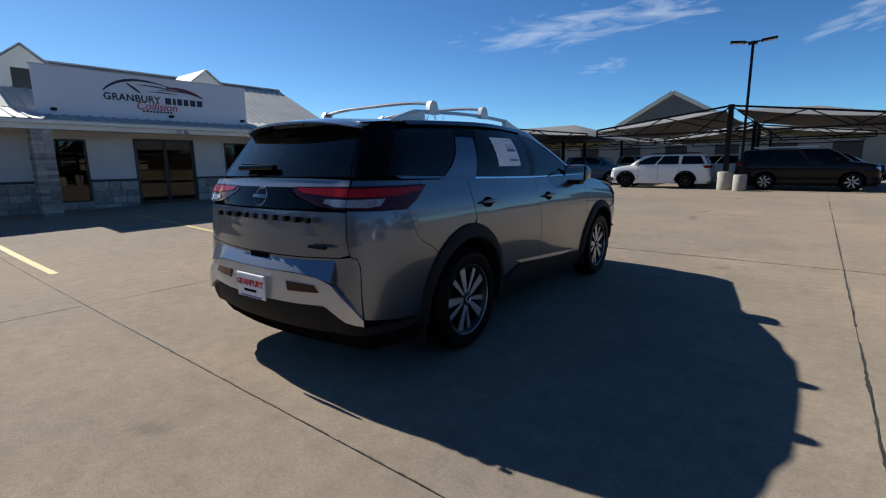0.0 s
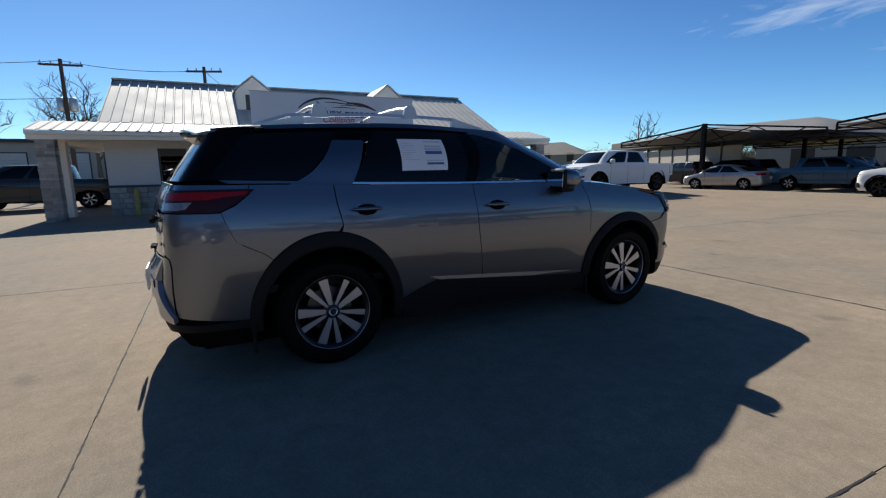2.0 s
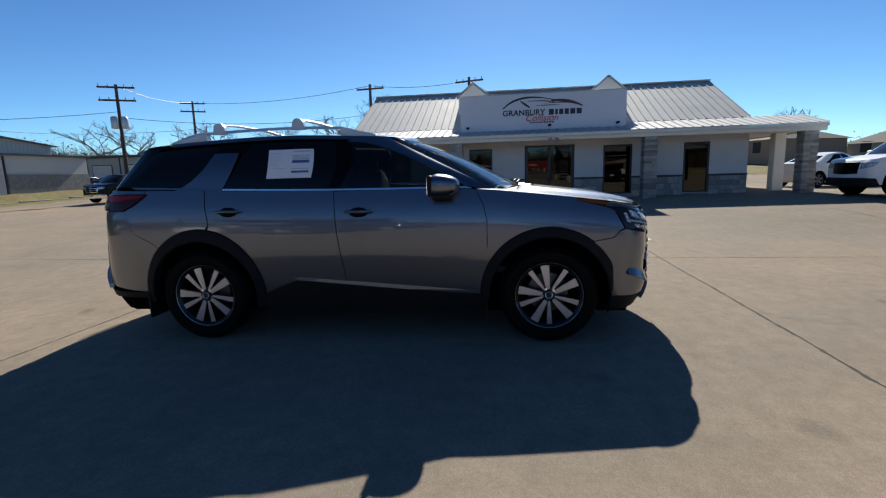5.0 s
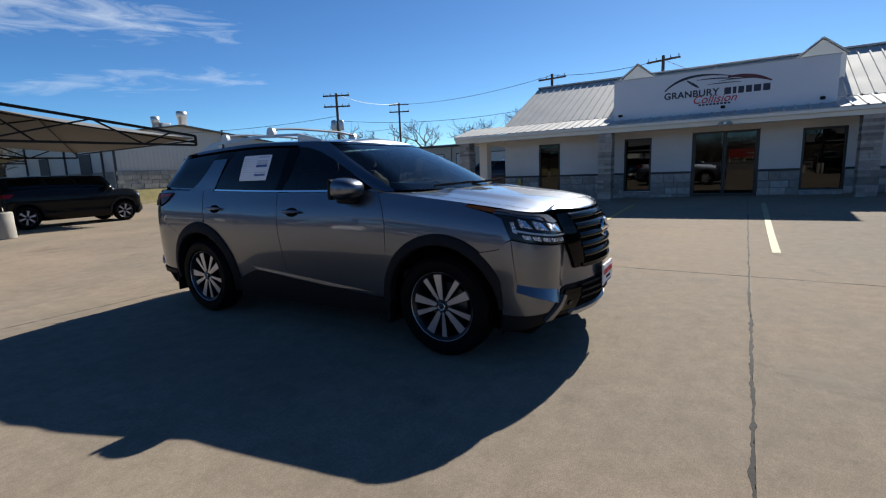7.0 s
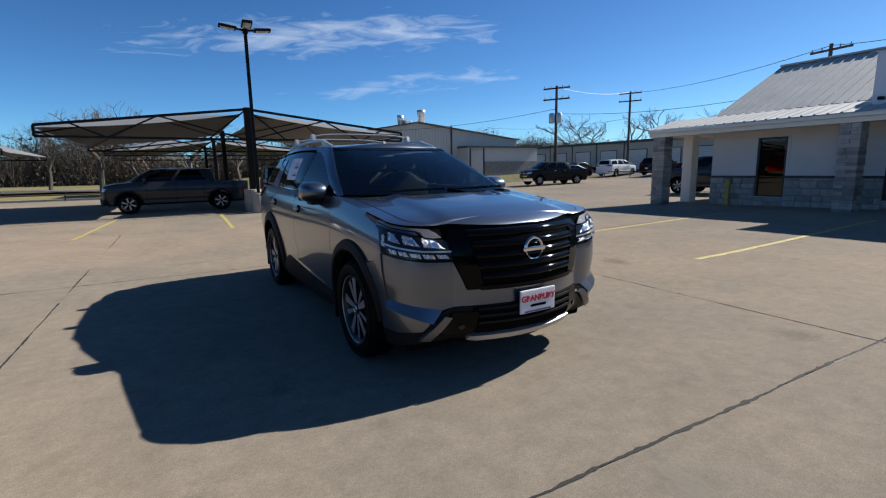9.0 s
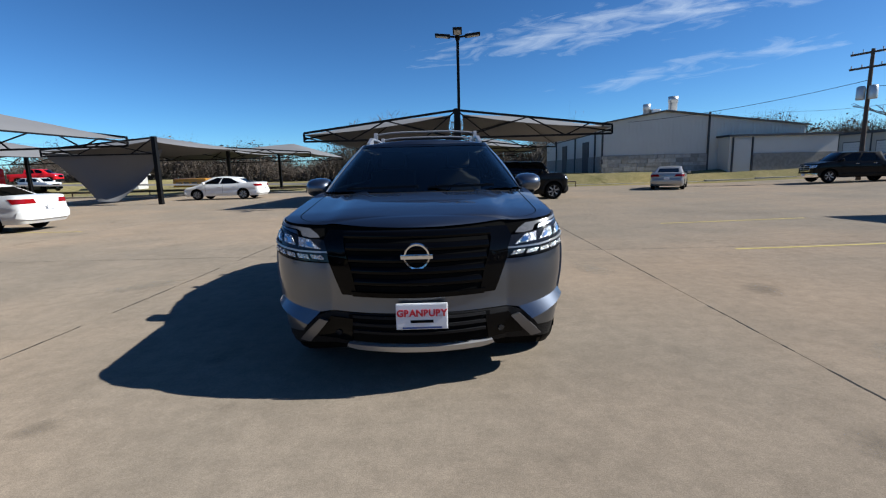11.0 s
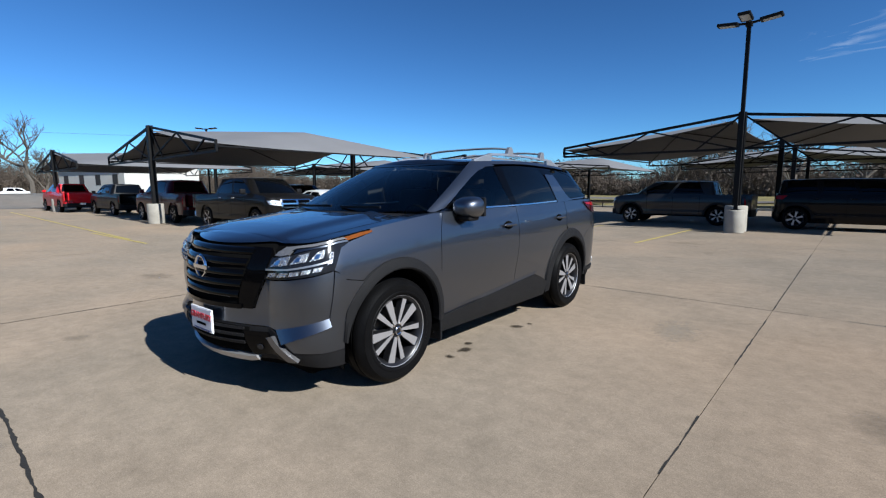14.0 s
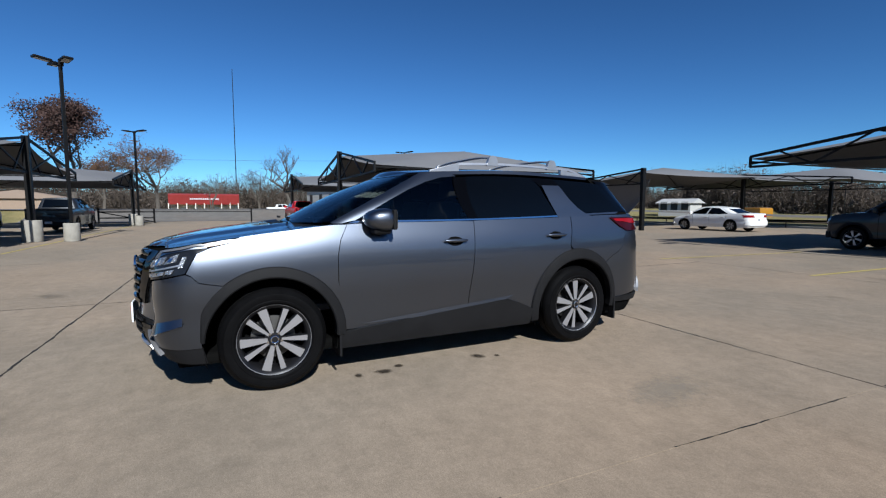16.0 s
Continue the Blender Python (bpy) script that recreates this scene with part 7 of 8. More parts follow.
def parked(name, kind, at, turn, material, label, category, L, W, H, wb, front=0.92, R=0.35, cut=RIM_CUT, spokes=6, glass_mat=None, chrome=False, flare=False, rack=False, group="parked vehicles", boxy=False):
    S, d = base_shell(kind, L, W, H, wb, front, boxy)
    car = thing(name, on_ground(at[0], at[1], turn), label, category, group)
    hw = d["hw"]
    gapk = 1.22 if kind == "pickup" else 1.16
    holes = ((wb / 2, R, R * gapk), (-wb / 2, R, R * gapk))
    part("body", finish(skin(S, (0, 5), 0.38 if kind == "pickup" else 0.24, 96, 18, holes), 40), material, car)
    s_of = S.sy
    part("hood", finish(deck(S, 0.0, s_of(d["cowl"] - 0.25), 26, 14, 0.04), 50), material, car)
    pane_m = glass_mat or CAR_GLASS
    if kind == "pickup":
        # open bed behind the cab
        bw, b0, b1 = hw * 0.90, d["yr"] + 0.05, d["by"] - 0.04
        zt = S.ztop(d["yr"] + 0.2)
        bm = bmesh.new()
        for sd in (1, -1):
            box(bm, sd * (bw - 0.10), sd * (bw + 0.045), b0, b1, zt - 0.52, zt + 0.012, 0.01)
        box(bm, -bw, bw, b0, b0 + 0.05, zt - 0.52, zt + 0.008, 0.01)
        box(bm, -bw, bw, b1 - 0.05, b1, zt - 0.52, zt + 0.012, 0.01)
        part("bed_wall", finish(bm), material, car)
        part("bed_floor", boxed(-bw, bw, b0, b1, zt - 0.54, zt - 0.50), BLACK_PLASTIC, car)
    elif kind == "sedan":
        part("boot_lid", finish(deck(S, s_of(d["by"] + 0.9), 5.0, 24, 12, 0.02), 50), material, car)
    else:
        part("rear_deck", finish(deck(S, s_of(d["by"] + 0.5), 5.0, 14, 10, 0.0), 50), material, car)
    part("cabin", finish(house(S, 80, 6), 40), material, car)
    part("roof", finish(roof_mesh(S, 0.03, 40, 10), 50), material, car)
    G, GN = S.G, S.GN
    def gp(nm, pts, m, lift=0.006, sides=(1, -1), lab=""):
        for sd in sides:
            part(nm, finish(patch(pts, G, GN, lift, 0.008, (0.12, 0.2), sd < 0), 40), m, car, lab)
    gp("windscreen", [(0, 0.06), (0.97, 0.06), (0.95, 0.93), (0, 0.93)], pane_m)
    gp("rear_screen", [(5, 0.10), (4.05, 0.10), (4.05, 0.90), (5, 0.90)], CAR_GLASS)
    cuts = dict(suv=((1.86, 2.30), (2.33, 2.66), (2.70, 3.25)), sedan=((1.86, 2.38), (2.42, 2.92)), pickup=((1.88, 2.42), (2.48, 2.96)))[kind]
    for i, (a, b) in enumerate(cuts):
        t0, t1 = 0.08, 0.88
        p = [(a, t0), (b, t0), (b - (0.03 if i < len(cuts) - 1 else 0.10), t1), (a + (0.0 if i else 0.20), t1)]
        if i == 0:
            p = [(a, t0), (b, t0), (b, t1), (a + 0.22, t1), (a + 0.12, 0.55)]
        gp("side_window", p, pane_m)
    # lamps, grille, bumpers
    P, N = S.P, S.N
    zf = S.ztop(d["yf"])
    def bp(nm, pts, m, lift, lab="", sides=(1, -1), th=0.03):
        for sd in sides:
            part(nm, finish(patch(pts, P, N, lift, th, (0.12, 0.1), sd < 0), 40), m, car, lab)
    zl = zf - 0.08
    bp("headlight", [(0.92, zl - 0.16), (1.55, zl - 0.10), (1.75, zl + 0.02), (1.2, zl + 0.03), (0.92, zl)], LAMP_CLEAR, 0.008)
    zg = zf - 0.06
    bp("grille", [(0, zg), (0.88, zg), (0.80, zg - 0.32), (0, zg - 0.34)], GLOSS_BLACK, 0.010)
    for i in range(2 if chrome else 0):
        bp("grille_bar", [(0, zg - 0.09 - 0.12 * i), (0.84, zg - 0.09 - 0.12 * i), (0.84, zg - 0.13 - 0.12 * i), (0, zg - 0.13 - 0.12 * i)], CHROME, 0.022)
    if chrome:
        bp("grille_frame", [(0, zg + 0.03), (0.93, zg + 0.03), (0.86, zg - 0.36), (0, zg - 0.38), (0, zg - 0.34), (0.78, zg - 0.32), (0.86, zg), (0, zg)], CHROME, 0.024, "chrome grille frame")
        bp("grille_post", [(0, zg), (0.07, zg), (0.07, zg - 0.34), (0, zg - 0.34)], CHROME, 0.024)
    bump = CHROME if chrome else (BLACK_PLASTIC if kind != "sedan" else material)
    bp("front_bumper", [(0, 0.58), (1.0, 0.58), (1.7, 0.56), (1.85, 0.38), (1.0, 0.34), (0, 0.34)], bump, 0.03, "", (1, -1), 0.05)
    bp("rear_bumper", [(5, 0.60), (4.0, 0.60), (3.3, 0.58), (3.2, 0.40), (4.0, 0.36), (5, 0.36)], bump if kind == "pickup" else material, 0.03, "", (1, -1), 0.05)
    zr = S.ztop(d["yr"] + 0.1)
    if kind == "pickup":
        bp("tail_lamp", [(3.25, zr - 0.42), (3.95, zr - 0.42), (3.95, zr - 0.06), (3.25, zr - 0.06)], LAMP_RED, 0.008)
    else:
        bp("tail_lamp", [(3.15, zr - 0.20), (4.35, zr - 0.20), (4.25, zr - 0.07), (3.0, zr - 0.07)], LAMP_RED, 0.008)
    for sd in (1, -1):
        m = new("door_mirror")
        m.parent = car
        m.location = (sd * (hw + 0.09), d["cowl"] - 0.28, d["zb"] + 0.09)
        part("cap", finish(boxed(-0.10, 0.10, -0.05, 0.06, -0.08, 0.09, 0.035), 60), material if not chrome else BLACK_PLASTIC, m)
        part("arm", boxed(-sd * 0.16, 0.0, -0.02, 0.02, -0.10, -0.06), BLACK_PLASTIC, m)
        zh = d["zb"] - 0.13
        hs = (d["cowl"] - 1.15, d["cowl"] - 2.1) if kind != "sedan" else (d["cowl"] - 1.2, d["cowl"] - 2.15)
        for yh in hs:
            p = S.P(S.sy(yh), zh)
            part("door_handle", boxed(sd * (p.x + 0.0), sd * (p.x + 0.035), yh - 0.09, yh + 0.09, zh - 0.016, zh + 0.016, 0.008), CHROME if chrome else material, car)
        # shut lines of the doors
        lines = (d["cowl"] - 0.32, hs[0] - 0.16, hs[1] - 0.18)
        for k, yl in enumerate(lines):
            bm = bmesh.new()
            zs_ = [0.42 + (d["zb"] - 0.44) * i / 8 for i in range(9)]
            if k == 2 and math.hypot(yl + wb / 2, 0.0) < R * 1.3:
                zs_ = [q for q in zs_ if math.hypot(yl + wb / 2, q - R) > R * 1.32]
            pts = [S.P(S.sy(yl), q) + Vector((0.0015, 0, 0)) for q in zs_]
            for p, q in zip(pts, pts[1:]):
                bm.faces.new([bm.verts.new((sd * v.x, v.y + e, v.z)) for v, e in ((p, -0.006), (p, 0.006), (q, 0.006), (q, -0.006))])
            part("shut_line", bm, UNDER_BLACK, car)
        for cy in (wb / 2, -wb / 2):
            bm = bmesh.new()
            n = 18
            r1 = R * (gapk + 0.01)
            ring = [(cy + r1 * math.cos(math.pi * (i / n * 1.1 - 0.05)), R + r1 * math.sin(math.pi * (i / n * 1.1 - 0.05))) for i in range(n + 1)]
            a = [bm.verts.new((sd * hw * 0.99, y, z)) for y, z in ring]
            b = [bm.verts.new((sd * (hw - 0.36), y, z)) for y, z in ring]
            for i in range(n):
                bm.faces.new((a[i], a[i + 1], b[i + 1], b[i]))
            bm.faces.new(b)
            part("arch_liner", bm, UNDER_BLACK, car)
            if flare:
                o_, i_ = arc_pts(cy, R, R * 1.36, 0, 180, 20), arc_pts(cy, R, R * 1.15, 180, 0, 20)
                part("arch_flare", finish(patch([(S.sy(y), z) for y, z in o_ + i_], P, N, 0.02, 0.05, (0.5, 0.5), sd < 0), 40), BLACK_PLASTIC, car)
    part("underbody", boxed(-hw * 0.8, hw * 0.8, d["yr"] + 0.25, d["yf"] - 0.25, 0.24 if kind != "pickup" else 0.32, 0.42), UNDER_BLACK, car)
    part("plate", boxed(-0.15, 0.15, d["yr"] - 0.045, d["yr"] - 0.03, 0.62 if kind != "pickup" else 0.50, 0.76 if kind != "pickup" else 0.62), PAPER, car)
    if kind != "pickup" or chrome:
        part("plate", boxed(-0.15, 0.15, d["yf"] + 0.03, d["yf"] + 0.045, 0.42, 0.55), PAPER, car)
    if rack:
        for sd in (1, -1):
            part("roof_rail", bar(bmesh.new(), (sd * hw * 0.62, d["cowl"] - 0.9, H + 0.015), (sd * hw * 0.62, d["ty"] + 0.35, H + 0.01), 0.035, 0.035), SATIN_SILVER if cut is RIM_CUT else BLACK_PLASTIC, car)
    key = (R, spokes, cut.name)
    if key not in WHEELS:
        WHEELS[key] = wheel_meshes(R, R * 0.66, 0.235, spokes, False, cut, RIM_DARK, "parked")
    for x in (1, -1):
        for y in (1, -1):
            add_wheel(car, WHEELS[key], x * (hw - 0.125), y * wb / 2, R, (x * 17 + y * 29) % 60, False)
    return car


parked("pickup_truck", "pickup", (10.45, -1.05), 90, PAINT_GRANITE, "dark brown-grey pickup with chrome grille under the canopy", "pickup truck", 5.85, 2.02, 1.93, 3.57, 0.98, 0.40, spokes=5, chrome=True)
parked("sedan", "sedan", (10.75, -4.35), -90, PAINT_WHITE, "white sedan with its tail towards the open yard", "car", 4.62, 1.80, 1.46, 2.65, 0.88, 0.325, spokes=5, cut=RIM_DARK)
parked("pickup_truck", "pickup", (17.5, -1.15), -90, PAINT_MAROON, "dark maroon crew-cab pickup beside a canopy post", "pickup truck", 5.88, 2.03, 1.95, 3.68, 0.95, 0.40)
parked("pickup_truck", "pickup", (27.0, -1.6), -90, PAINT_BLACK, "black pickup under the far canopy", "pickup truck", 5.6, 1.95, 1.85, 3.4, 0.95, 0.38)
parked("pickup_truck", "pickup", (34.6, -0.75), -90, PAINT_RED, "bright red crew-cab pickup beside the gate", "pickup truck", 5.88, 2.03, 1.95, 3.68, 0.95, 0.40)
parked("pickup_truck", "pickup", (97.0, -7.0), 178, PAINT_WHITE, "white pickup parked across the road", "pickup truck", 5.8, 2.0, 1.93, 3.6, 0.95, 0.40)
parked("pickup_truck", "pickup", (-1.28, -13.25), -90, PAINT_SLATE, "slate grey crew-cab pickup in the canopy's shade", "pickup truck", 5.25, 1.88, 1.78, 3.2, 0.92, 0.375, spokes=6, flare=True)
parked("suv", "suv", (-6.75, -12.95), 90, PAINT_BLACK, "boxy black suv in the canopy's shade", "car", 4.45, 1.90, 1.80, 2.95, 0.80, 0.385, spokes=6, flare=True, boxy=True)
parked("sedan", "sedan", (10.4, -20.5), -90, PAINT_WHITE, "white sedan beside the low pipe rail", "car", 4.88, 1.85, 1.45, 2.82, 0.97, 0.33, spokes=7)
parked("suv", "suv", (-5.85, 27.4), 90, PAINT_WHITE, "white three-row suv with black wheels", "car", 5.02, 1.98, 1.77, 2.90, 0.95, 0.38, cut=RIM_DARK, rack=True, flare=True)
parked("suv", "suv", (-3.6, 31.4), 90, PAINT_WHITE, "white suv parked in the second row", "car", 5.0, 1.98, 1.77, 2.90, 0.95, 0.38)
parked("suv", "suv", (0.45, 27.2), -90, PAINT_DARK, "large dark plum suv with bright wheels", "car", 5.35, 2.03, 1.92, 3.07, 0.98, 0.40, spokes=7, rack=True)
parked("pickup_truck", "pickup", (-13.75, 18.45), 180, PAINT_WHITE, "tall white crew-cab pickup with black wheels", "pickup truck", 5.5, 2.0, 1.84, 3.5, 0.93, 0.42, cut=RIM_DARK)
parked("sedan", "sedan", (-15.6, 29.8), 98, PAINT_SILVER, "silver compact sedan under the canopy", "car", 4.5, 1.82, 1.47, 2.65, 0.88, 0.325)
parked("pickup_truck", "pickup", (-10.9, 31.2), -90, PAINT_BLUE, "teal blue pickup under the canopy", "pickup truck", 5.3, 1.9, 1.78, 3.2, 0.92, 0.375)
parked("suv", "suv", (-17.4, 33.6), 95, PAINT_BLACK, "black suv deep in the canopy's shade", "car", 4.9, 1.95, 1.80, 2.85, 0.92, 0.38)
parked("suv", "suv", (-13.0, 35.5), 90, PAINT_SLATE, "dark grey suv deep in the canopy's shade", "car", 4.7, 1.92, 1.75, 2.8, 0.92, 0.37)
parked("pickup_truck", "pickup", (-9.5, 37.5), -90, PAINT_SILVER, "silver pickup in the back row", "pickup truck", 5.6, 1.95, 1.85, 3.4, 0.95, 0.38)
parked("suv", "suv", (1.5, 33.0), -90, PAINT_MAROON, "maroon suv in the second row", "car", 4.8, 1.95, 1.75, 2.85, 0.92, 0.37)
parked("pickup_truck", "pickup", (-24.3, -3.6), 180, PAINT_SLATE, "dark grey pickup beside the office porch", "pickup truck", 5.7, 1.98, 1.92, 3.55, 0.95, 0.40)
parked("sedan", "sedan", (-17.6, -20.4), 150, PAINT_SILVER, "silver grey sedan beside the pipe rail", "car", 4.6, 1.86, 1.44, 2.8, 0.9, 0.34)
parked("pickup_truck", "pickup", (-29.0, -20.2), -100, PAINT_BLACK, "black pickup parked by the rail", "pickup truck", 5.8, 2.0, 1.93, 3.6, 0.95, 0.40, chrome=True)
parked("sedan", "sedan", (-38.0, -27.0), -95, PAINT_BLACK, "black sedan in front of the storage units", "car", 4.9, 1.87, 1.45, 2.85, 0.95, 0.34)
parked("suv", "suv", (-43.0, -25.0), 95, PAINT_WHITE, "white suv in front of the storage units", "car", 4.9, 1.95, 1.76, 2.9, 0.92, 0.37)
parked("suv", "suv", (-44.0, -20.5), 95, PAINT_BLACK, "black suv in front of the storage units", "car", 4.9, 1.95, 1.76, 2.9, 0.92, 0.37)
for yy, pm, lb in ((-38.5, PAINT_SLATE, "grey car in the far row"), (-35.5, PAINT_BLACK, "black car in the far row"), (-32.6, PAINT_DARK, "dark car in the far row"), (-17.5, PAINT_BLACK, "black car past the porch")):
    parked("sedan", "sedan", (-45.5, yy), 90, pm, lb, "car", 4.8, 1.85, 1.46, 2.8, 0.92, 0.34)
parked("pickup_truck", "pickup", (26.2, 13.7), -90, PAINT_SLATE, "dark blue-grey pickup with its tail to the drive", "pickup truck", 5.8, 2.0, 1.95, 3.6, 0.95, 0.40)
parked("pickup_truck", "pickup", (23.0, 17.2), -90, PAINT_WHITE, "white pickup behind the canopy posts", "pickup truck", 5.8, 2.0, 1.95, 3.6, 0.95, 0.40)
parked("suv", "suv", (15.0, 15.0), -90, PAINT_BLACK, "black suv under the canopy", "car", 4.9, 1.95, 1.80, 2.9, 0.92, 0.38)
parked("sedan", "sedan", (-20.5, 19.5), 20, PAINT_WHITE, "white hatchback seen past the porch", "car", 4.3, 1.8, 1.5, 2.6, 0.88, 0.33)

# buildings, poles, rails and trees round the yard
def metal_shed():
    """The long siding building with a stone base and roof vents."""
    o = thing("metal_building", pose(-25.7, -30.6, -0.05), "off-white metal siding workshop with a stone base and roof vents", "building", kind="structure")
    x0, x1, y0, y1, eave, ridge = -8.1, 9.0, -20.0, 0.0, 4.95, 5.80
    g = 0.3
    ridx = 3.8
    bm = bmesh.new()
    prism(bm, [(x0, -0.5), (x1, -0.5), (x1, eave), (ridx, ridge), (x0, eave - 0.5)], 0, 0.2, pose(0, 0, 0, 90))
    part("wall", bm, METAL_WALL, o, "gabled siding wall")
    part("wall", boxed(x1 - 0.2, x1, y0, -0.2, -0.5, eave), METAL_WALL, o)
    part("wall", boxed(x0, x0 + 0.2, y0, -0.2, -0.5, eave - 0.5), METAL_WALL, o)
    for a, za, b, zb in ((x1 + 0.25, eave - 0.03, ridx, ridge + 0.04), (ridx, ridge + 0.04, x0 - 0.25, eave - 0.53)):
        r = bmesh.new()
        v = [r.verts.new(q) for q in ((a, 0.25, za), (a, y0, za), (b, y0, zb), (b, 0.25, zb))]
        r.faces.new(v)
        e = bmesh.ops.extrude_face_region(r, geom=list(r.faces))
        bmesh.ops.translate(r, verts=[q for q in e["geom"] if isinstance(q, bmesh.types.BMVert)], vec=(0, 0, 0.08))
        bmesh.ops.recalc_face_normals(r, faces=r.faces)
        part("roof", r, TIN, o)
        part("roof_edge", bar(bmesh.new(), (a, 0.28, za + 0.04), (b, 0.28, zb + 0.04), 0.16, 0.10), DARK_TRIM, o, "dark roof edge trim")
    # siding ribs
    for i in range(55):
        x = x0 + 0.15 + i * 0.305
        top = eave + (ridge - eave) * (x1 - x) / (x1 - ridx) if x > ridx else (eave - 0.5) + (ridge - eave + 0.5) * (x - x0) / (ridx - x0)
        part("siding_rib", boxed(x - 0.02, x + 0.02, 0.0, 0.022, 2.4, top - 0.12), METAL_WALL, o)
    for sx in (x1 - 0.06, 0.06):
        part("corner_trim", boxed(sx - 0.07, sx + 0.07, 0.0, 0.10, -0.3, eave + (0.1 if sx > 3 else 0.75)), DARK_TRIM, o)
    # stone base course, stone by stone
    rnd = random.Random(11)
    part("stone_base", boxed(0.1, x1, 0.0, 0.06, -0.3, 2.35), MORTAR, o)
    z, k = 0.7, 0
    while z < 2.3:
        h = rnd.choice((0.24, 0.3, 0.36))
        x = 0.12
        while x < x1 - 0.1:
            w = min(rnd.uniform(0.5, 1.1), x1 - x)
            part("stone", boxed(x + 0.015, x + w - 0.015, 0.03, 0.10 + rnd.uniform(0, 0.03), z + 0.012, min(z + h, 2.35) - 0.012, 0.0), STONE, o)
            x += w
        z += h
    # lean-to and doors
    part("lean_to", boxed(-9.6, -0.8, 0.02, 1.6, -0.4, 3.55), METAL_WALL, o, "low flat-roofed lean-to")
    part("lean_roof", boxed(-9.8, -0.6, 0.0, 1.85, 3.55, 3.70), DARK_TRIM, o)
    part("lean_stone", boxed(-9.62, -2.75, 1.6, 1.68, -0.4, 2.2), STONE, o)
    part("door", boxed(-2.55, -1.15, 1.6, 1.66, 0.6, 3.35, 0.01), METAL_WALL, o)
    for q in (-2.65, -1.05):
        part("door_trim", boxed(q - 0.05, q + 0.05, 1.6, 1.70, 0.5, 3.5), DARK_TRIM, o)
    for yy in (-4.2, -11.5):
        part("bay_door", boxed(x1, x1 + 0.06, yy - 0.9, yy + 0.9, 0.4, 3.7), DARK_TRIM, o)
    for yy in (-1.5, -7.5, -15.0):
        part("downpipe", boxed(x1, x1 + 0.12, yy - 0.06, yy + 0.06, 0.5, eave - 0.1), DARK_TRIM, o)
    part("side_base", boxed(x1, x1 + 0.05, y0, -0.1, 0.3, 2.3), STONE, o, "grey stone base of the side wall")
    for x, h, r in ((1.9, 1.55, 0.36), (4.2, 0.95, 0.28)):
        v = new("roof_vent")
        v.parent = o
        v["label"] = "tall galvanised exhaust stack"
        v.location = (x, -2.6, ridge - 0.5)
        part("stack", finish(lathe(bmesh.new(), [(r, 0), (r, h), (r * 1.15, h), (r * 1.15, h + 0.5), (r, h + 0.5), (r, h + 0.4)], 20, "Z"), 40), GALV, v)
    part("roof_unit", boxed(3.1, 3.9, -3.2, -2.2, ridge - 0.6, ridge + 0.5, 0.1), GALV, o)
    return o


metal_shed()


def grass_bank():
    """Low grassed rise on which the workshop stands."""
    nx, ny = 44, 36
    verts = []
    for j in range(ny + 1):
        for i in range(nx + 1):
            x, y = -40.0 + 36.0 * i / nx, -60.0 + 37.5 * j / ny
            k = smooth01(-27.1, -29.6, y) * smooth01(-5.0, -12.0, x) * smooth01(-40.0, -36.5, x)
            verts.append((x, y, ground_z(x, y) - 0.06 + 0.98 * k + 0.03 * k * math.sin(x * 1.7) * math.cos(y * 1.3)))
    w = nx + 1
    ob = from_data("ground", verts, [(j * w + i, j * w + i + 1, (j + 1) * w + i + 1, (j + 1) * w + i) for j in range(ny) for i in range(nx)], GRASS)
    for f in ob.data.polygons:
        f.use_smooth = True
    return tagged(ob, "low bank of dry winter grass below the workshop", "ground", kind="structure")


grass_bank()


def storage_row():
    o = thing("storage_building", pose(-52.0, -24.0, ground_z(-52, -24) - 0.3, 0, 0, 0), "long low tan storage building with roll-up doors", "building", kind="structure")
    part("wall", boxed(-8, 0, -38, 22, 0, 3.6), TAN_WALL, o)
    part("roof", boxed(-8.3, 0.35, -38.3, 22.3, 3.6, 3.85, 0.05), TAN_WALL, o)
    part("roof_edge", boxed(0.35, 0.45, -38.3, 22.3, 3.55, 3.85), DARK_TRIM, o)
    for i in range(13):
        y = -36 + i * 4.4
        dm = new("roll_up_door")
        dm.parent = o
        dm.location = (0.0, y, 0)
        part("frame", boxed(0, 0.05, -1.35, 1.35, 0.2, 2.75), DARK_TRIM, dm)
        for k in range(8):
            part("slat", boxed(0.05, 0.075, -1.25, 1.25, 0.3 + k * 0.295, 0.585 + k * 0.295, 0.008), METAL_WALL, dm)
    for i in range(14):
        part("downpipe", boxed(0, 0.09, -38 + i * 4.4 - 0.05, -38 + i * 4.4 + 0.05, 0, 3.6), DARK_TRIM, o)


storage_row()


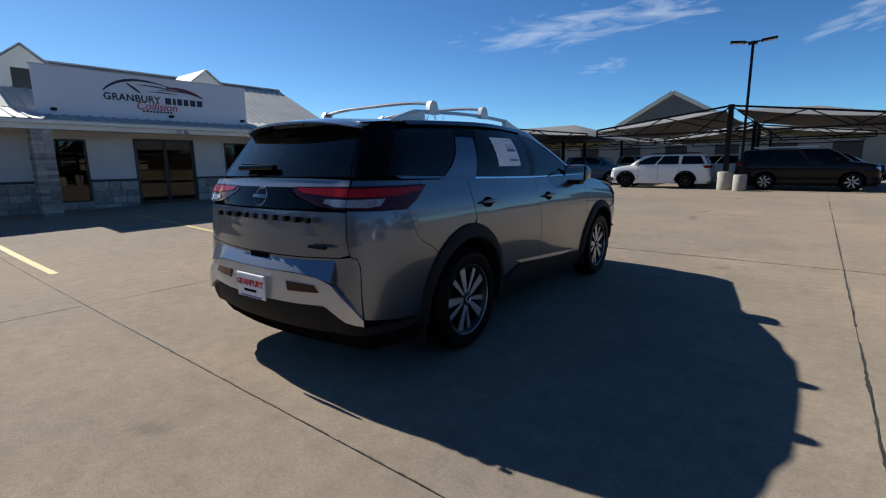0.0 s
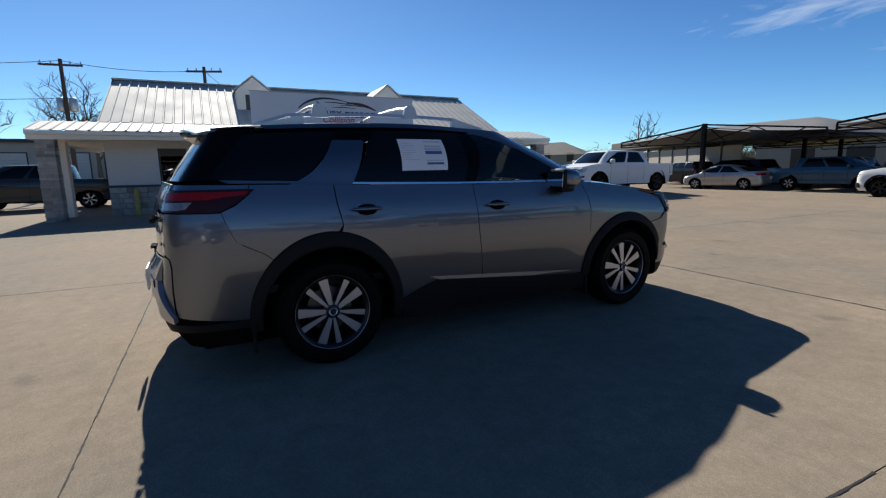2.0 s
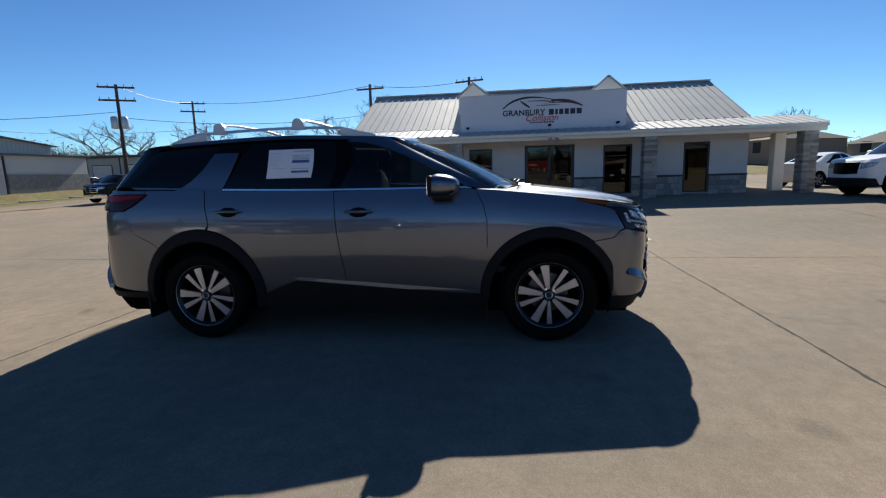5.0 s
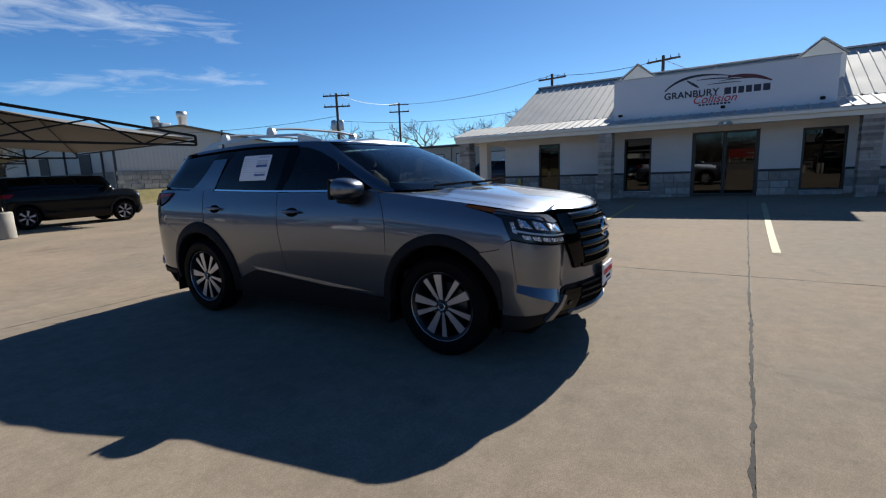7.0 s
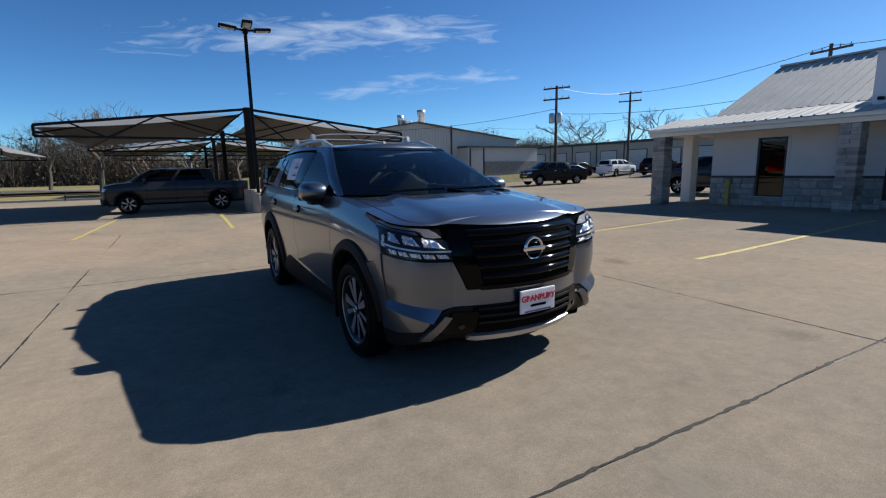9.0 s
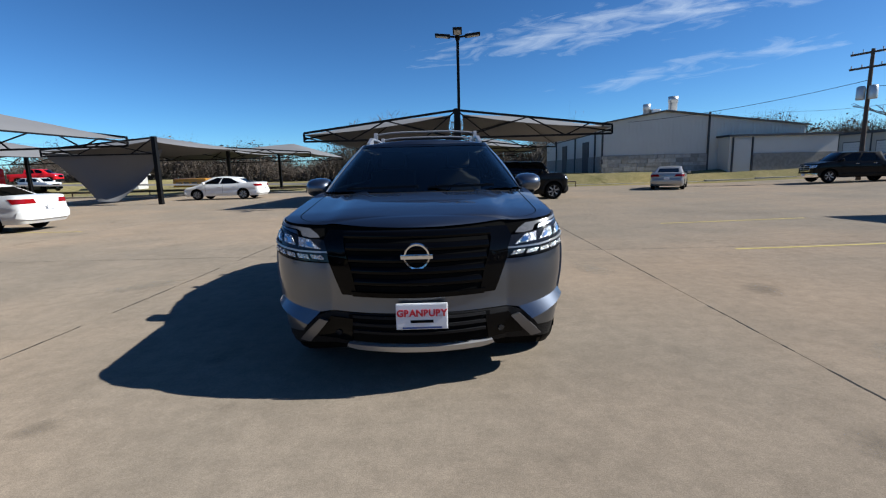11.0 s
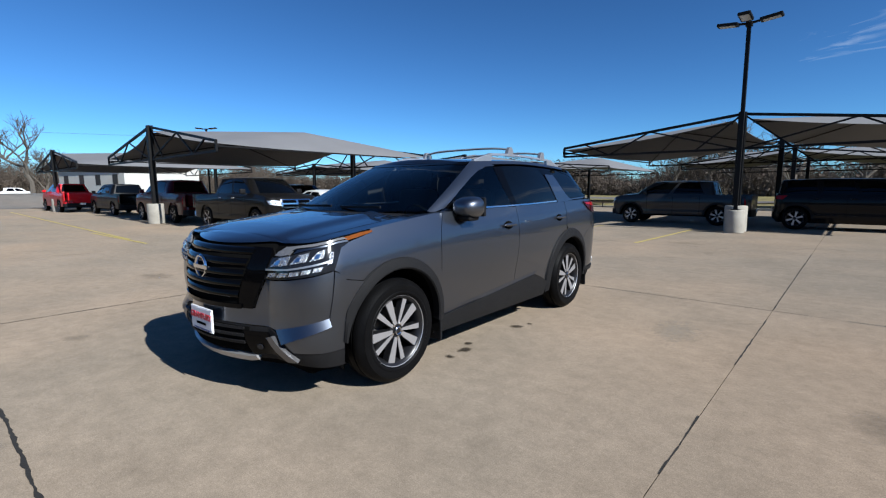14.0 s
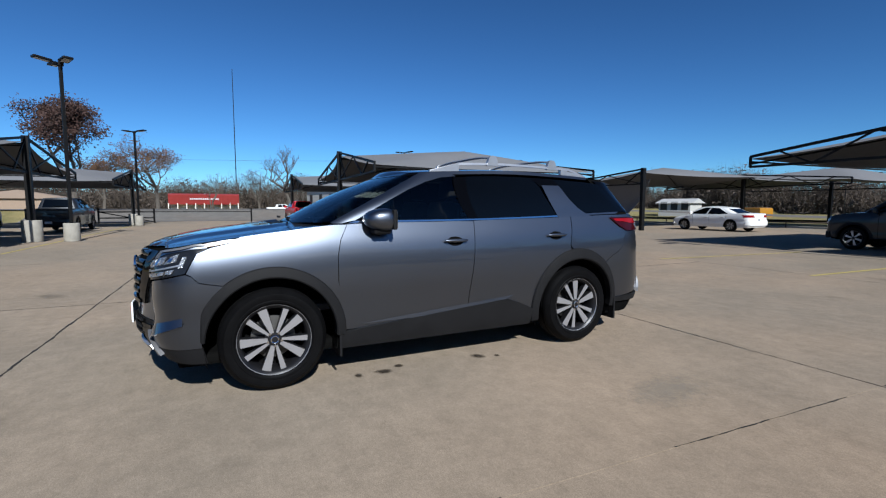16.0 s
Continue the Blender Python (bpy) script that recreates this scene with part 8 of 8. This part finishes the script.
def simple_house(name, x, y, w, d, h, rise, turn, wall, roof, label, windows=3, gable=False):
    o = thing(name, on_ground(x, y, turn), label, "building", kind="structure")
    part("wall", boxed(-w / 2, w / 2, -d / 2, d / 2, -0.5, h), wall, o)
    r = bmesh.new()
    e = 0.4
    ins = 0.0 if gable else min(d, w) / 2 * 0.8
    b = [r.verts.new(q) for q in ((-w / 2 - e, -d / 2 - e, h), (w / 2 + e, -d / 2 - e, h), (w / 2 + e, d / 2 + e, h), (-w / 2 - e, d / 2 + e, h))]
    t = [r.verts.new((-w / 2 + ins - (e if gable else 0), 0, h + rise)), r.verts.new((w / 2 - ins + (e if gable else 0), 0, h + rise))]
    for f in ((b[0], b[1], t[1], t[0]), (b[2], b[3], t[0], t[1]), (b[1], b[2], t[1]), (b[3], b[0], t[0]), (b[3], b[2], b[1], b[0])):
        r.faces.new(f)
    bmesh.ops.recalc_face_normals(r, faces=r.faces)
    part("roof", r, roof, o)
    for i in range(windows):
        xx = -w / 2 + w * (i + 0.5) / windows
        for sd in (-1, 1):
            part("window", boxed(xx - 0.5, xx + 0.5, sd * d / 2 - 0.03, sd * d / 2 + 0.03, 0.9, 2.1, 0.01), BRONZE, o)
    return o


# dealership hall behind the north canopies, with a tall gable
hall = thing("dealer_hall", pose(-8.0, 66.0, 0), "large grey dealership hall with a white-trimmed gable", "building", kind="structure")
part("wall", boxed(-26, 30, 0, 22, -0.3, 4.6), mat("grey cladding", (0.20, 0.20, 0.205), 0.7, var=0.1, scale=0.5), hall)
bm = bmesh.new()
prism(bm, [(-14, 4.6), (4, 4.6), (-5, 9.6)], 0, 14, Matrix.Translation((0, 14, 0)) @ pose(0, 0, 0, 90))
part("gable", bm, mat("slate gable", (0.13, 0.125, 0.13), 0.8, var=0.1, scale=0.5), hall)
for a, b in (((-15, 4.0), (-5, 9.75)), ((5, 4.0), (-5, 9.75))):
    part("barge_board", bar(bmesh.new(), (a[0], -0.2, a[1]), (b[0], -0.2, b[1]), 0.4, 0.45), TRIM_WHITE, hall)
part("roof", boxed(-27, 31, -1.0, 23, 4.6, 5.0, 0.05), TRIM_WHITE, hall)
for i in range(9):
    part("window", boxed(-22 + i * 5.5, -19.5 + i * 5.5, -0.05, 0.03, 0.9, 3.2, 0.02), BRONZE, hall)
fence = thing("privacy_fence", pose(-26.5, 39.0, 0, 0, 0, -25), "white panel wall with dark posts", "fence", kind="structure")
# white panels use the darker tan colour to put their shade into it
for i in range(9):
    part("panel", boxed(i * 2.2 - 10, i * 2.2 - 7.95, -0.04, 0.04, 0.1, 2.75), TAN_WALL, fence)
    part("post", boxed(i * 2.2 - 10.12, i * 2.2 - 9.98, -0.1, 0.1, 0, 3.0), DARK_TRIM, fence)
part("roof", boxed(-11, 11, -0.5, 9, 3.1, 3.9, 0.05), DARK_ROOF, fence)
simple_house("house", -62, 38, 14, 10, 2.3, 1.9, 20, BRICK_TAN, DARK_ROOF, "brick house with a dark hipped roof")
simple_house("house", -70, 24, 16, 10, 2.4, 2.3, -15, BRICK_TAN, DARK_ROOF, "brick house with a dark hipped roof")
simple_house("house", -56, 52, 10, 9, 1.9, 2.0, 35, TAN_WALL, DARK_ROOF, "tan house with a dark hipped roof")
# over the road to the east
simple_house("red_roof_shop", 92, 7.3, 5, 11, 2.3, 0.2, 0, TRIM_WHITE, RED_ROOF, "low shop with a long red metal roof", 2)
shop = thing("shop_awning", pose(88.6, 7.3, -0.2), "long red metal awning with white lettering bars", "awning", kind="structure")
part("awning", boxed(-0.3, 0.6, -5.7, 5.7, 2.1, 3.9, 0.05, m=pose(0, 0, 0, 0, -14)), RED_ROOF, shop)
for i in range(14):
    part("letter_bar", boxed(-1.08, -0.98, -2.3 + i * 0.34, -2.05 + i * 0.34, 2.85, 3.15), SIGN_WHITE, shop)
for i in range(9):
    part("post", boxed(-1.0, -0.85, -5.6 + i * 1.4, -5.45 + i * 1.4, 0, 2.2), TRIM_WHITE, shop)
simple_house("white_shed", 62, -13.0, 14, 9, 3.2, 0.8, 12, METAL_WALL, TIN, "white metal shed across the road", 4, True)
simple_house("white_house", 41.0, -57.5, 4.6, 4, 1.9, 0.7, 14, METAL_WALL, TIN, "small white building with a porch", 3, True)
simple_house("brown_roof_house", 88, 33, 10, 14, 2.6, 1.4, 0, BRICK_TAN, BRICK_TAN, "low brown-roofed house", 2)

# road, verge, kerb and pipe rails
def strip(name, pts, w, material, label, cat, lift=0.0):
    verts, faces = [], []
    for i, (x, y) in enumerate(pts):
        q = Vector(pts[min(i + 1, len(pts) - 1)]) - Vector(pts[max(i - 1, 0)])
        q.normalize()
        s = Vector((-q.y, q.x)) * w / 2
        for k in (-1, 1):
            xx, yy = x + k * s.x, y + k * s.y
            verts.append((xx, yy, ground_z(xx, yy) + lift))
    faces = [(2 * i, 2 * i + 2, 2 * i + 3, 2 * i + 1) for i in range(len(pts) - 1)]
    return tagged(from_data(name, verts, faces, material), label, cat, kind="structure")


strip("road", [(62, -400), (60, -120), (58, -40), (57, 0), (57, 40), (58, 120), (62, 400)], 15, ASPHALT, "pale grey asphalt road", "road", 0.01)
strip("road", [(-300, -64), (-120, -58), (-60, -52), (0, -48), (52, -46)], 8, ASPHALT, "pale side road over the field", "road", 0.01)
strip("driveway", [(43.0 + 0.75 * i, 9.0 - 0.02 * i) for i in range(10)], 25, ASPHALT, "pale worn drive out to the road", "road", 0.012)
strip("driveway", [(-47, -60), (-47, -20), (-47, 20)], 9, ASPHALT, "grey asphalt drive by the storage units", "road", 0.012)


def pipe_rail(pts, h=0.38, group="pipe rails"):
    o = thing("pipe_rail", Matrix(), "low rusty brown pipe rail along the yard's edge", "rail", group)
    for a, b in zip(pts, pts[1:]):
        za, zb = ground_z(*a), ground_z(*b)
        part("rail", tube(bmesh.new(), (*a, za + h), (*b, zb + h), 0.045, n=8), TIMBER, o)
        n = max(1, int((Vector(b) - Vector(a)).length / 3.0))
        for i in range(n + 1):
            q = Vector(a).lerp(Vector(b), i / n)
            z = ground_z(q.x, q.y)
            part("post", tube(bmesh.new(), (q.x, q.y, z - 0.05), (q.x, q.y, z + h), 0.04, n=8), TIMBER, o)


pipe_rail([(-13.5, -26.8), (-10.0, -26.9)])
pipe_rail([(-2.0, -27.3), (26.0, -28.2)])
pipe_rail([(-40.6, -40.0), (-40.6, -6.0)], 0.55)
kerb = thing("kerb", Matrix(), "pale concrete kerb along the grass", "kerb", kind="structure")
for i in range(22):
    x = -40 + i * 4.0
    part("kerb_stone", boxed(x + 0.01, x + 3.99, -27.9, -27.72, ground_z(x, -27) - 0.1, ground_z(x, -27) + 0.13, 0.02), CAST, kerb)
# gate posts and cable across the drive
gate = thing("drive_gate", Matrix(), "dark steel posts with a cable across the drive", "gate")
for x, y in ((39.5, 2.9), (39.5, 10.6)):
    part("post", tube(bmesh.new(), (x, y, 0), (x, y, 1.25), 0.07, n=10), BLACK_STEEL, gate)
part("cable", tube(bmesh.new(), (39.5, 2.9, 0.95), (39.5, 10.6, 0.95), 0.03, n=6), BLACK_STEEL, gate)
for y0, y1 in ((10.6, 14.5),):
    for z in (0.45, 0.95):
        part("bar", tube(bmesh.new(), (39.5, y0, z), (39.5, y1, z), 0.05, n=8), BLACK_STEEL, gate)
    part("brace", tube(bmesh.new(), (39.5, y0, 0.1), (39.5, y1, 0.95), 0.04, n=8), BLACK_STEEL, gate)
    part("post", tube(bmesh.new(), (39.5, y1, 0), (39.5, y1, 1.25), 0.07, n=10), BLACK_STEEL, gate)


# utility poles with wires
def utility_pole(x, y, top, arms, turn, box_on=False, lean=0.0):
    o = thing("utility_pole", on_ground(x, y, turn), "brown timber utility pole with crossarms", "utility pole", "utility poles")
    part("pole", tube(bmesh.new(), (0, 0, -0.2), (lean, 0, top), 0.15, 0.10, 10), TIMBER, o)
    for k, dz in enumerate(arms):
        part("crossarm", boxed(-1.15, 1.15, -0.06, 0.06, top - dz - 0.06, top - dz + 0.06, 0.01), TIMBER, o)
        for xx in (-1.05, -0.5, 0.5, 1.05):
            part("insulator", tube(bmesh.new(), (xx, 0, top - dz + 0.06), (xx, 0, top - dz + 0.24), 0.045, 0.03, 8), GALV, o)
    if box_on:
        for s in (-0.32, 0.32):
            part("transformer", finish(lathe(bmesh.new(), [(0.0, 0), (0.22, 0), (0.24, 0.05), (0.24, 0.75), (0.15, 0.85), (0.0, 0.85)], 16, "Z", Matrix.Translation((s, 0.2, top - 3.1))), 40), GALV, o)
    return o


utility_pole(-30.6, -21.5, 8.2, (0.2, 1.1), -62, True)
utility_pole(-44.7, -25.0, 8.7, (0.2, 1.0), -62)
utility_pole(-36.4, -4.4, 8.2, (0.35,), 80, True)
utility_pole(-36.2, 3.5, 8.2, (0.3,), 70)
utility_pole(-60.0, 10.0, 9.0, (0.3,), 70)


def wire(a, b, sag, group="overhead wires"):
    n = 14
    a, b = Vector(a), Vector(b)
    side = (b - a).cross(Vector((0, 0, 1))).normalized() * 0.022
    verts, faces = [], []
    for i in range(n + 1):
        p = a.lerp(b, i / n) - Vector((0, 0, sag * 4 * (i / n) * (1 - i / n)))
        verts += [tuple(p + side), tuple(p + Vector((0, 0, 0.03))), tuple(p - side)]
        if i:
            k = 3 * i
            faces += [(k - 3 + j, k - 3 + (j + 1) % 3, k + (j + 1) % 3, k + j) for j in range(3)]
    tagged(from_data("overhead_wire", verts, faces, WIRE), "thin black overhead wire between poles", "wire", group)


wire((-30.6, -21.5, 8.2), (-44.7, -25.0, 9.2), 0.4)
wire((-30.6, -21.5, 6.4), (-15.8, -33.0, 5.0), 0.5)
wire((-30.6, -21.5, 6.0), (-36.4, -4.4, 6.2), 0.6)
wire((-44.7, -25.0, 9.1), (-36.4, -4.4, 8.4), 0.5)
wire((-36.4, -4.4, 8.4), (-36.2, 3.5, 8.4), 0.3)
wire((-44.7, -25.0, 6.5), (-52, -60, 8.6), 0.6)
wire((-36.2, 3.5, 8.4), (-60, 10.0, 9.5), 0.5)
wire((70, -160, 9.0), (70, -20, 9.2), 1.2)
wire((70, -20, 9.2), (70, 70, 9.0), 1.2)
mast = thing("radio_mast", pose(128, 0.2, 0), "thin dark radio mast far beyond the road", "mast")
part("mast_pole", tube(bmesh.new(), (0, 0, 0), (0, 0, 36.5), 0.13, 0.07, 6), BLACK_STEEL, mast)


# trees
def limb(verts, faces, p, d, length, r, rnd, n, sides, wander):
    """A tapering, wandering limb; returns its tip and way."""
    frame_ = []
    q = p.copy()
    for i in range(n + 1):
        u = Vector((0.3, 0.9, 0.2)).cross(d).normalized()
        v = d.cross(u)
        k = len(verts)
        rr = r * (1 - 0.42 * i / n)
        for j in range(sides):
            a = 2 * math.pi * j / sides
            verts.append(tuple(q + u * (rr * math.cos(a)) + v * (rr * math.sin(a))))
        if i:
            faces.extend((k - sides + j, k - sides + (j + 1) % sides, k + (j + 1) % sides, k + j) for j in range(sides))
        frame_.append(q.copy())
        if i < n:
            d = (d + Vector((rnd.gauss(0, 1), rnd.gauss(0, 1), rnd.gauss(0.15, 0.7))) * wander).normalized()
            q = q + d * length / n
    return frame_, d


def tree(name, x, y, h, seed, label, leaves=None, density=0, depth=5, wide=1.0, group="bare trees", fill=1):
    rnd = random.Random(seed)
    o = thing(name, on_ground(x, y, rnd.uniform(0, 360)), label, "tree", group)
    verts, faces, tips = [], [], []
    def grow(p, d, length, r, left):
        line, way = limb(verts, faces, p, d, length, r, rnd, 4 if left > 2 else 3, 6 if left > 3 else (4 if left > 1 else 3), 0.10 if left == depth else 0.20)
        tips.append((line[-1], left))
        if left == 0:
            return
        kids = rnd.randint(3, 4) if left >= depth - 1 else rnd.randint(2, 4)
        for k in range(kids):
            base = line[-1] if k < 2 else line[rnd.randint(max(1, len(line) - 3), len(line) - 1)]
            a = rnd.uniform(0, 2 * math.pi)
            out = Vector((math.cos(a), math.sin(a), rnd.uniform(-0.05, 0.65))) * wide
            grow(base, (way * 0.75 + out * rnd.uniform(0.45, 0.95)).normalized(), length * rnd.uniform(0.60, 0.84), r * (0.62 if k < 2 else 0.45), left - 1)
    grow(Vector((0, 0, -0.15)), Vector((0, 0, 1)), h * 0.26, h * 0.022, depth)
    zmax = max(t.z for t, _ in tips)
    f = h / zmax
    from_data("trunk", [(a * f, b * f, c * f) for a, b, c in verts], faces, BARK, o, "grey branching trunk and limbs")
    if leaves:
        lv, lf = [], []
        for t, dp in tips:
            if dp > fill:
                continue
            for _ in range(density):
                c = t * f + Vector((rnd.gauss(0, 1), rnd.gauss(0, 1), rnd.gauss(0, 0.8))) * h * (0.03 + 0.02 * (dp > 1))
                a, b = (Vector((rnd.gauss(0, 1), rnd.gauss(0, 1), rnd.gauss(0, 1))).normalized() * rnd.uniform(0.06, 0.14) for _ in range(2))
                k = len(lv)
                lv += [tuple(c - a), tuple(c + b * 0.7), tuple(c + a), tuple(c - b * 0.7)]
                lf.append((k, k + 1, k + 2, k + 3))
        from_data("crown", lv, lf, leaves, o, "clumps of dry leaves")
    return o


tree("oak_tree", 46.0, 17.2, 11.0, 4, "tall oak with dull red-brown winter leaves", BROWN_LEAF, 40, wide=0.92, fill=4)
tree("oak_tree", 66.0, 12.6, 10.5, 8, "spreading oak with rust-brown winter leaves", RUST_LEAF, 9, wide=1.3)
tree("oak_tree", 74.0, 20.0, 9.5, 18, "spreading oak with rust-brown winter leaves", RUST_LEAF, 9, wide=1.3)
for i, (x, y, h) in enumerate(((66.0, -4.2, 9.5), (76.0, -1.0, 7.5), (80.0, 6.0, 7.0), (84.0, -9.0, 8.0), (70.0, -16.0, 6.5))):
    tree("bare_tree", x, y, h, 30 + i, "bare grey winter tree across the road")
for i, (x, y, h) in enumerate(((-3.5, -42.0, 7.6), (-8.5, -46.0, 6.3), (0.5, -45, 8.0), (4.0, -48.0, 8.3), (-13.5, -42.0, 5.6), (-20, -70, 8.0), (9.0, -55.0, 7.6))):
    tree("bare_tree", x, y, h, 50 + i, "bare grey winter tree past the canopy")
for i, (x, y, h) in enumerate(((-46.0, -4.5, 8.6), (-56.0, -8.5, 8.0), (-60.0, -14.0, 7.8), (-64.0, -24, 7.5), (-62.0, -33.0, 8.0), (-60, -44, 8.0), (-52, 8, 7.5), (-66, 2, 8.5), (-58, 22, 7.5))):
    tree("bare_tree", x, y, h, 70 + i, "bare grey winter tree behind the storage units")
for i, (x, y, h) in enumerate(((-72, -46, 9), (-66, -56, 8.5), (-80, -34, 9), (-45, -66, 9), (-34, -72, 8.5), (-76, 48, 8), (-50, 64, 9))):
    tree("bare_tree", x, y, h, 90 + i, "bare grey winter tree in the distance", depth=4)


def brush(name, pts, h, n, seed, material, label):
    """A far belt of winter scrub: many thin upright twigs and small clumps with an uneven top."""
    rnd = random.Random(seed)
    verts, faces = [], []
    segs = list(zip(pts, pts[1:]))
    total = sum((Vector(b) - Vector(a)).length for a, b in segs)
    for a, b in segs:
        a, b = Vector(a), Vector(b)
        for _ in range(int(n * (b - a).length / total)):
            t = rnd.random()
            c = a.lerp(b, t) + Vector((rnd.gauss(0, 2.5), rnd.gauss(0, 2.5)))
            hh = h * (0.55 + 0.45 * noise.noise(Vector((c.x * 0.09, c.y * 0.09, seed)))) * rnd.uniform(0.5, 1.15)
            z = ground_z(c.x, c.y)
            for _ in range(12):
                w = rnd.uniform(0.015, 0.045)
                ang = rnd.uniform(0, math.pi)
                dx, dy = math.cos(ang) * w, math.sin(ang) * w
                lx, ly = rnd.gauss(0, 1.5), rnd.gauss(0, 1.5)
                z0 = z - 0.2 + rnd.random() * hh * 0.55
                z1 = min(z0 + rnd.uniform(0.35, 0.9) * hh, z + hh * rnd.uniform(0.75, 1.05))
                k = len(verts)
                verts += [(c.x - dx, c.y - dy, z0), (c.x + dx, c.y + dy, z0), (c.x + lx, c.y + ly, z1)]
                faces.append((k, k + 1, k + 2))
            for _ in range(12):
                s = rnd.uniform(0.08, 0.30)
                q = Vector((c.x + rnd.gauss(0, 1.1), c.y + rnd.gauss(0, 1.1), z + hh * rnd.random() ** 1.4 * 0.9))
                k = len(verts)
                for _v in range(3):
                    verts.append(tuple(q + Vector((rnd.gauss(0, s), rnd.gauss(0, s), rnd.gauss(0, s * 0.8)))))
                faces.append((k, k + 1, k + 2))
    ob = from_data(name, verts, faces, material)
    return tagged(ob, label, "woods", kind="stuff")


brush("far_woods", [(-160, -110), (-90, -96), (-30, -92), (40, -98), (110, -96), (150, -60)], 14.5, 11000, 1, BRUSH, "far belt of brown winter woods")
brush("far_woods", [(118, -60), (120, -10), (120, 60), (110, 120)], 14.5, 7000, 2, BRUSH, "brown winter woods past the road")
brush("far_woods", [(-110, -70), (-104, 0), (-110, 70), (-60, 120), (0, 135), (80, 120)], 8.0, 5000, 3, BRUSH, "far line of bare trees behind the buildings")


# far vehicles past the yard
def far_bus(name, x, y, turn, L, H, low, high, label, sink=0.0):
    o = thing(name, on_ground(x, y, turn) @ Matrix.Translation((0, 0, sink)), label, "bus")
    part("body", finish(boxed(-1.2, 1.2, -L / 2, L / 2, 0.5, H, 0.18)), low, o)
    part("roof", finish(boxed(-1.17, 1.17, -L / 2 + 0.1, L / 2 - 0.1, H - 0.55, H + 0.06, 0.2)), high, o)
    k = int(L / 1.4)
    for i in range(k):
        for sd in (1, -1):
            part("window", boxed(sd * 1.19, sd * 1.215, -L / 2 + 0.5 + i * 1.3, -L / 2 + 1.5 + i * 1.3, H * 0.55, H * 0.78), CAR_GLASS, o)
    for yy in (-L * 0.3, L * 0.3):
        for sd in (1, -1):
            part("wheel", finish(tube(bmesh.new(), (sd * 0.95, yy, 0.45), (sd * 1.2, yy, 0.45), 0.45, n=20)), RUBBER, o)


far_bus("school_bus", 34.0, -62.9, 80, 5.5, 2.2, PAINT_SCHOOL, PAINT_SCHOOL, "yellow school bus low behind the field", -1.0)
far_bus("van", 28.2, -21.9, 60, 6.5, 2.3, PAINT_RED, PAINT_WHITE, "red van with a white roof behind the canopies")
parked("pickup_truck", "pickup", (50.0, -54.0), 100, PAINT_RED, "red pickup on the far road", "pickup truck", 5.8, 2.0, 1.95, 3.6, 0.95, 0.40)
parked("suv", "suv", (46.5, -50.0), 80, PAINT_WHITE, "white suv on the far road", "car", 4.9, 1.95, 1.76, 2.9, 0.92, 0.37)
parked("pickup_truck", "pickup", (24.0, -8.0), -90, PAINT_WHITE, "white pickup in the second row", "pickup truck", 5.8, 2.0, 1.93, 3.6, 0.95, 0.40)
parked("suv", "suv", (18.2, -8.2), 90, PAINT_BLACK, "black suv behind the white sedan", "car", 4.9, 1.95, 1.78, 2.9, 0.92, 0.38)
parked("suv", "suv", (18.0, -5.0), 90, PAINT_SLATE, "grey suv behind the white sedan", "car", 4.9, 1.95, 1.78, 2.9, 0.92, 0.38)
parked("suv", "suv", (-22.3, 35.6), 70, PAINT_BLACK, "black suv in the shade before the panel wall", "car", 4.9, 1.95, 1.78, 2.9, 0.92, 0.38)
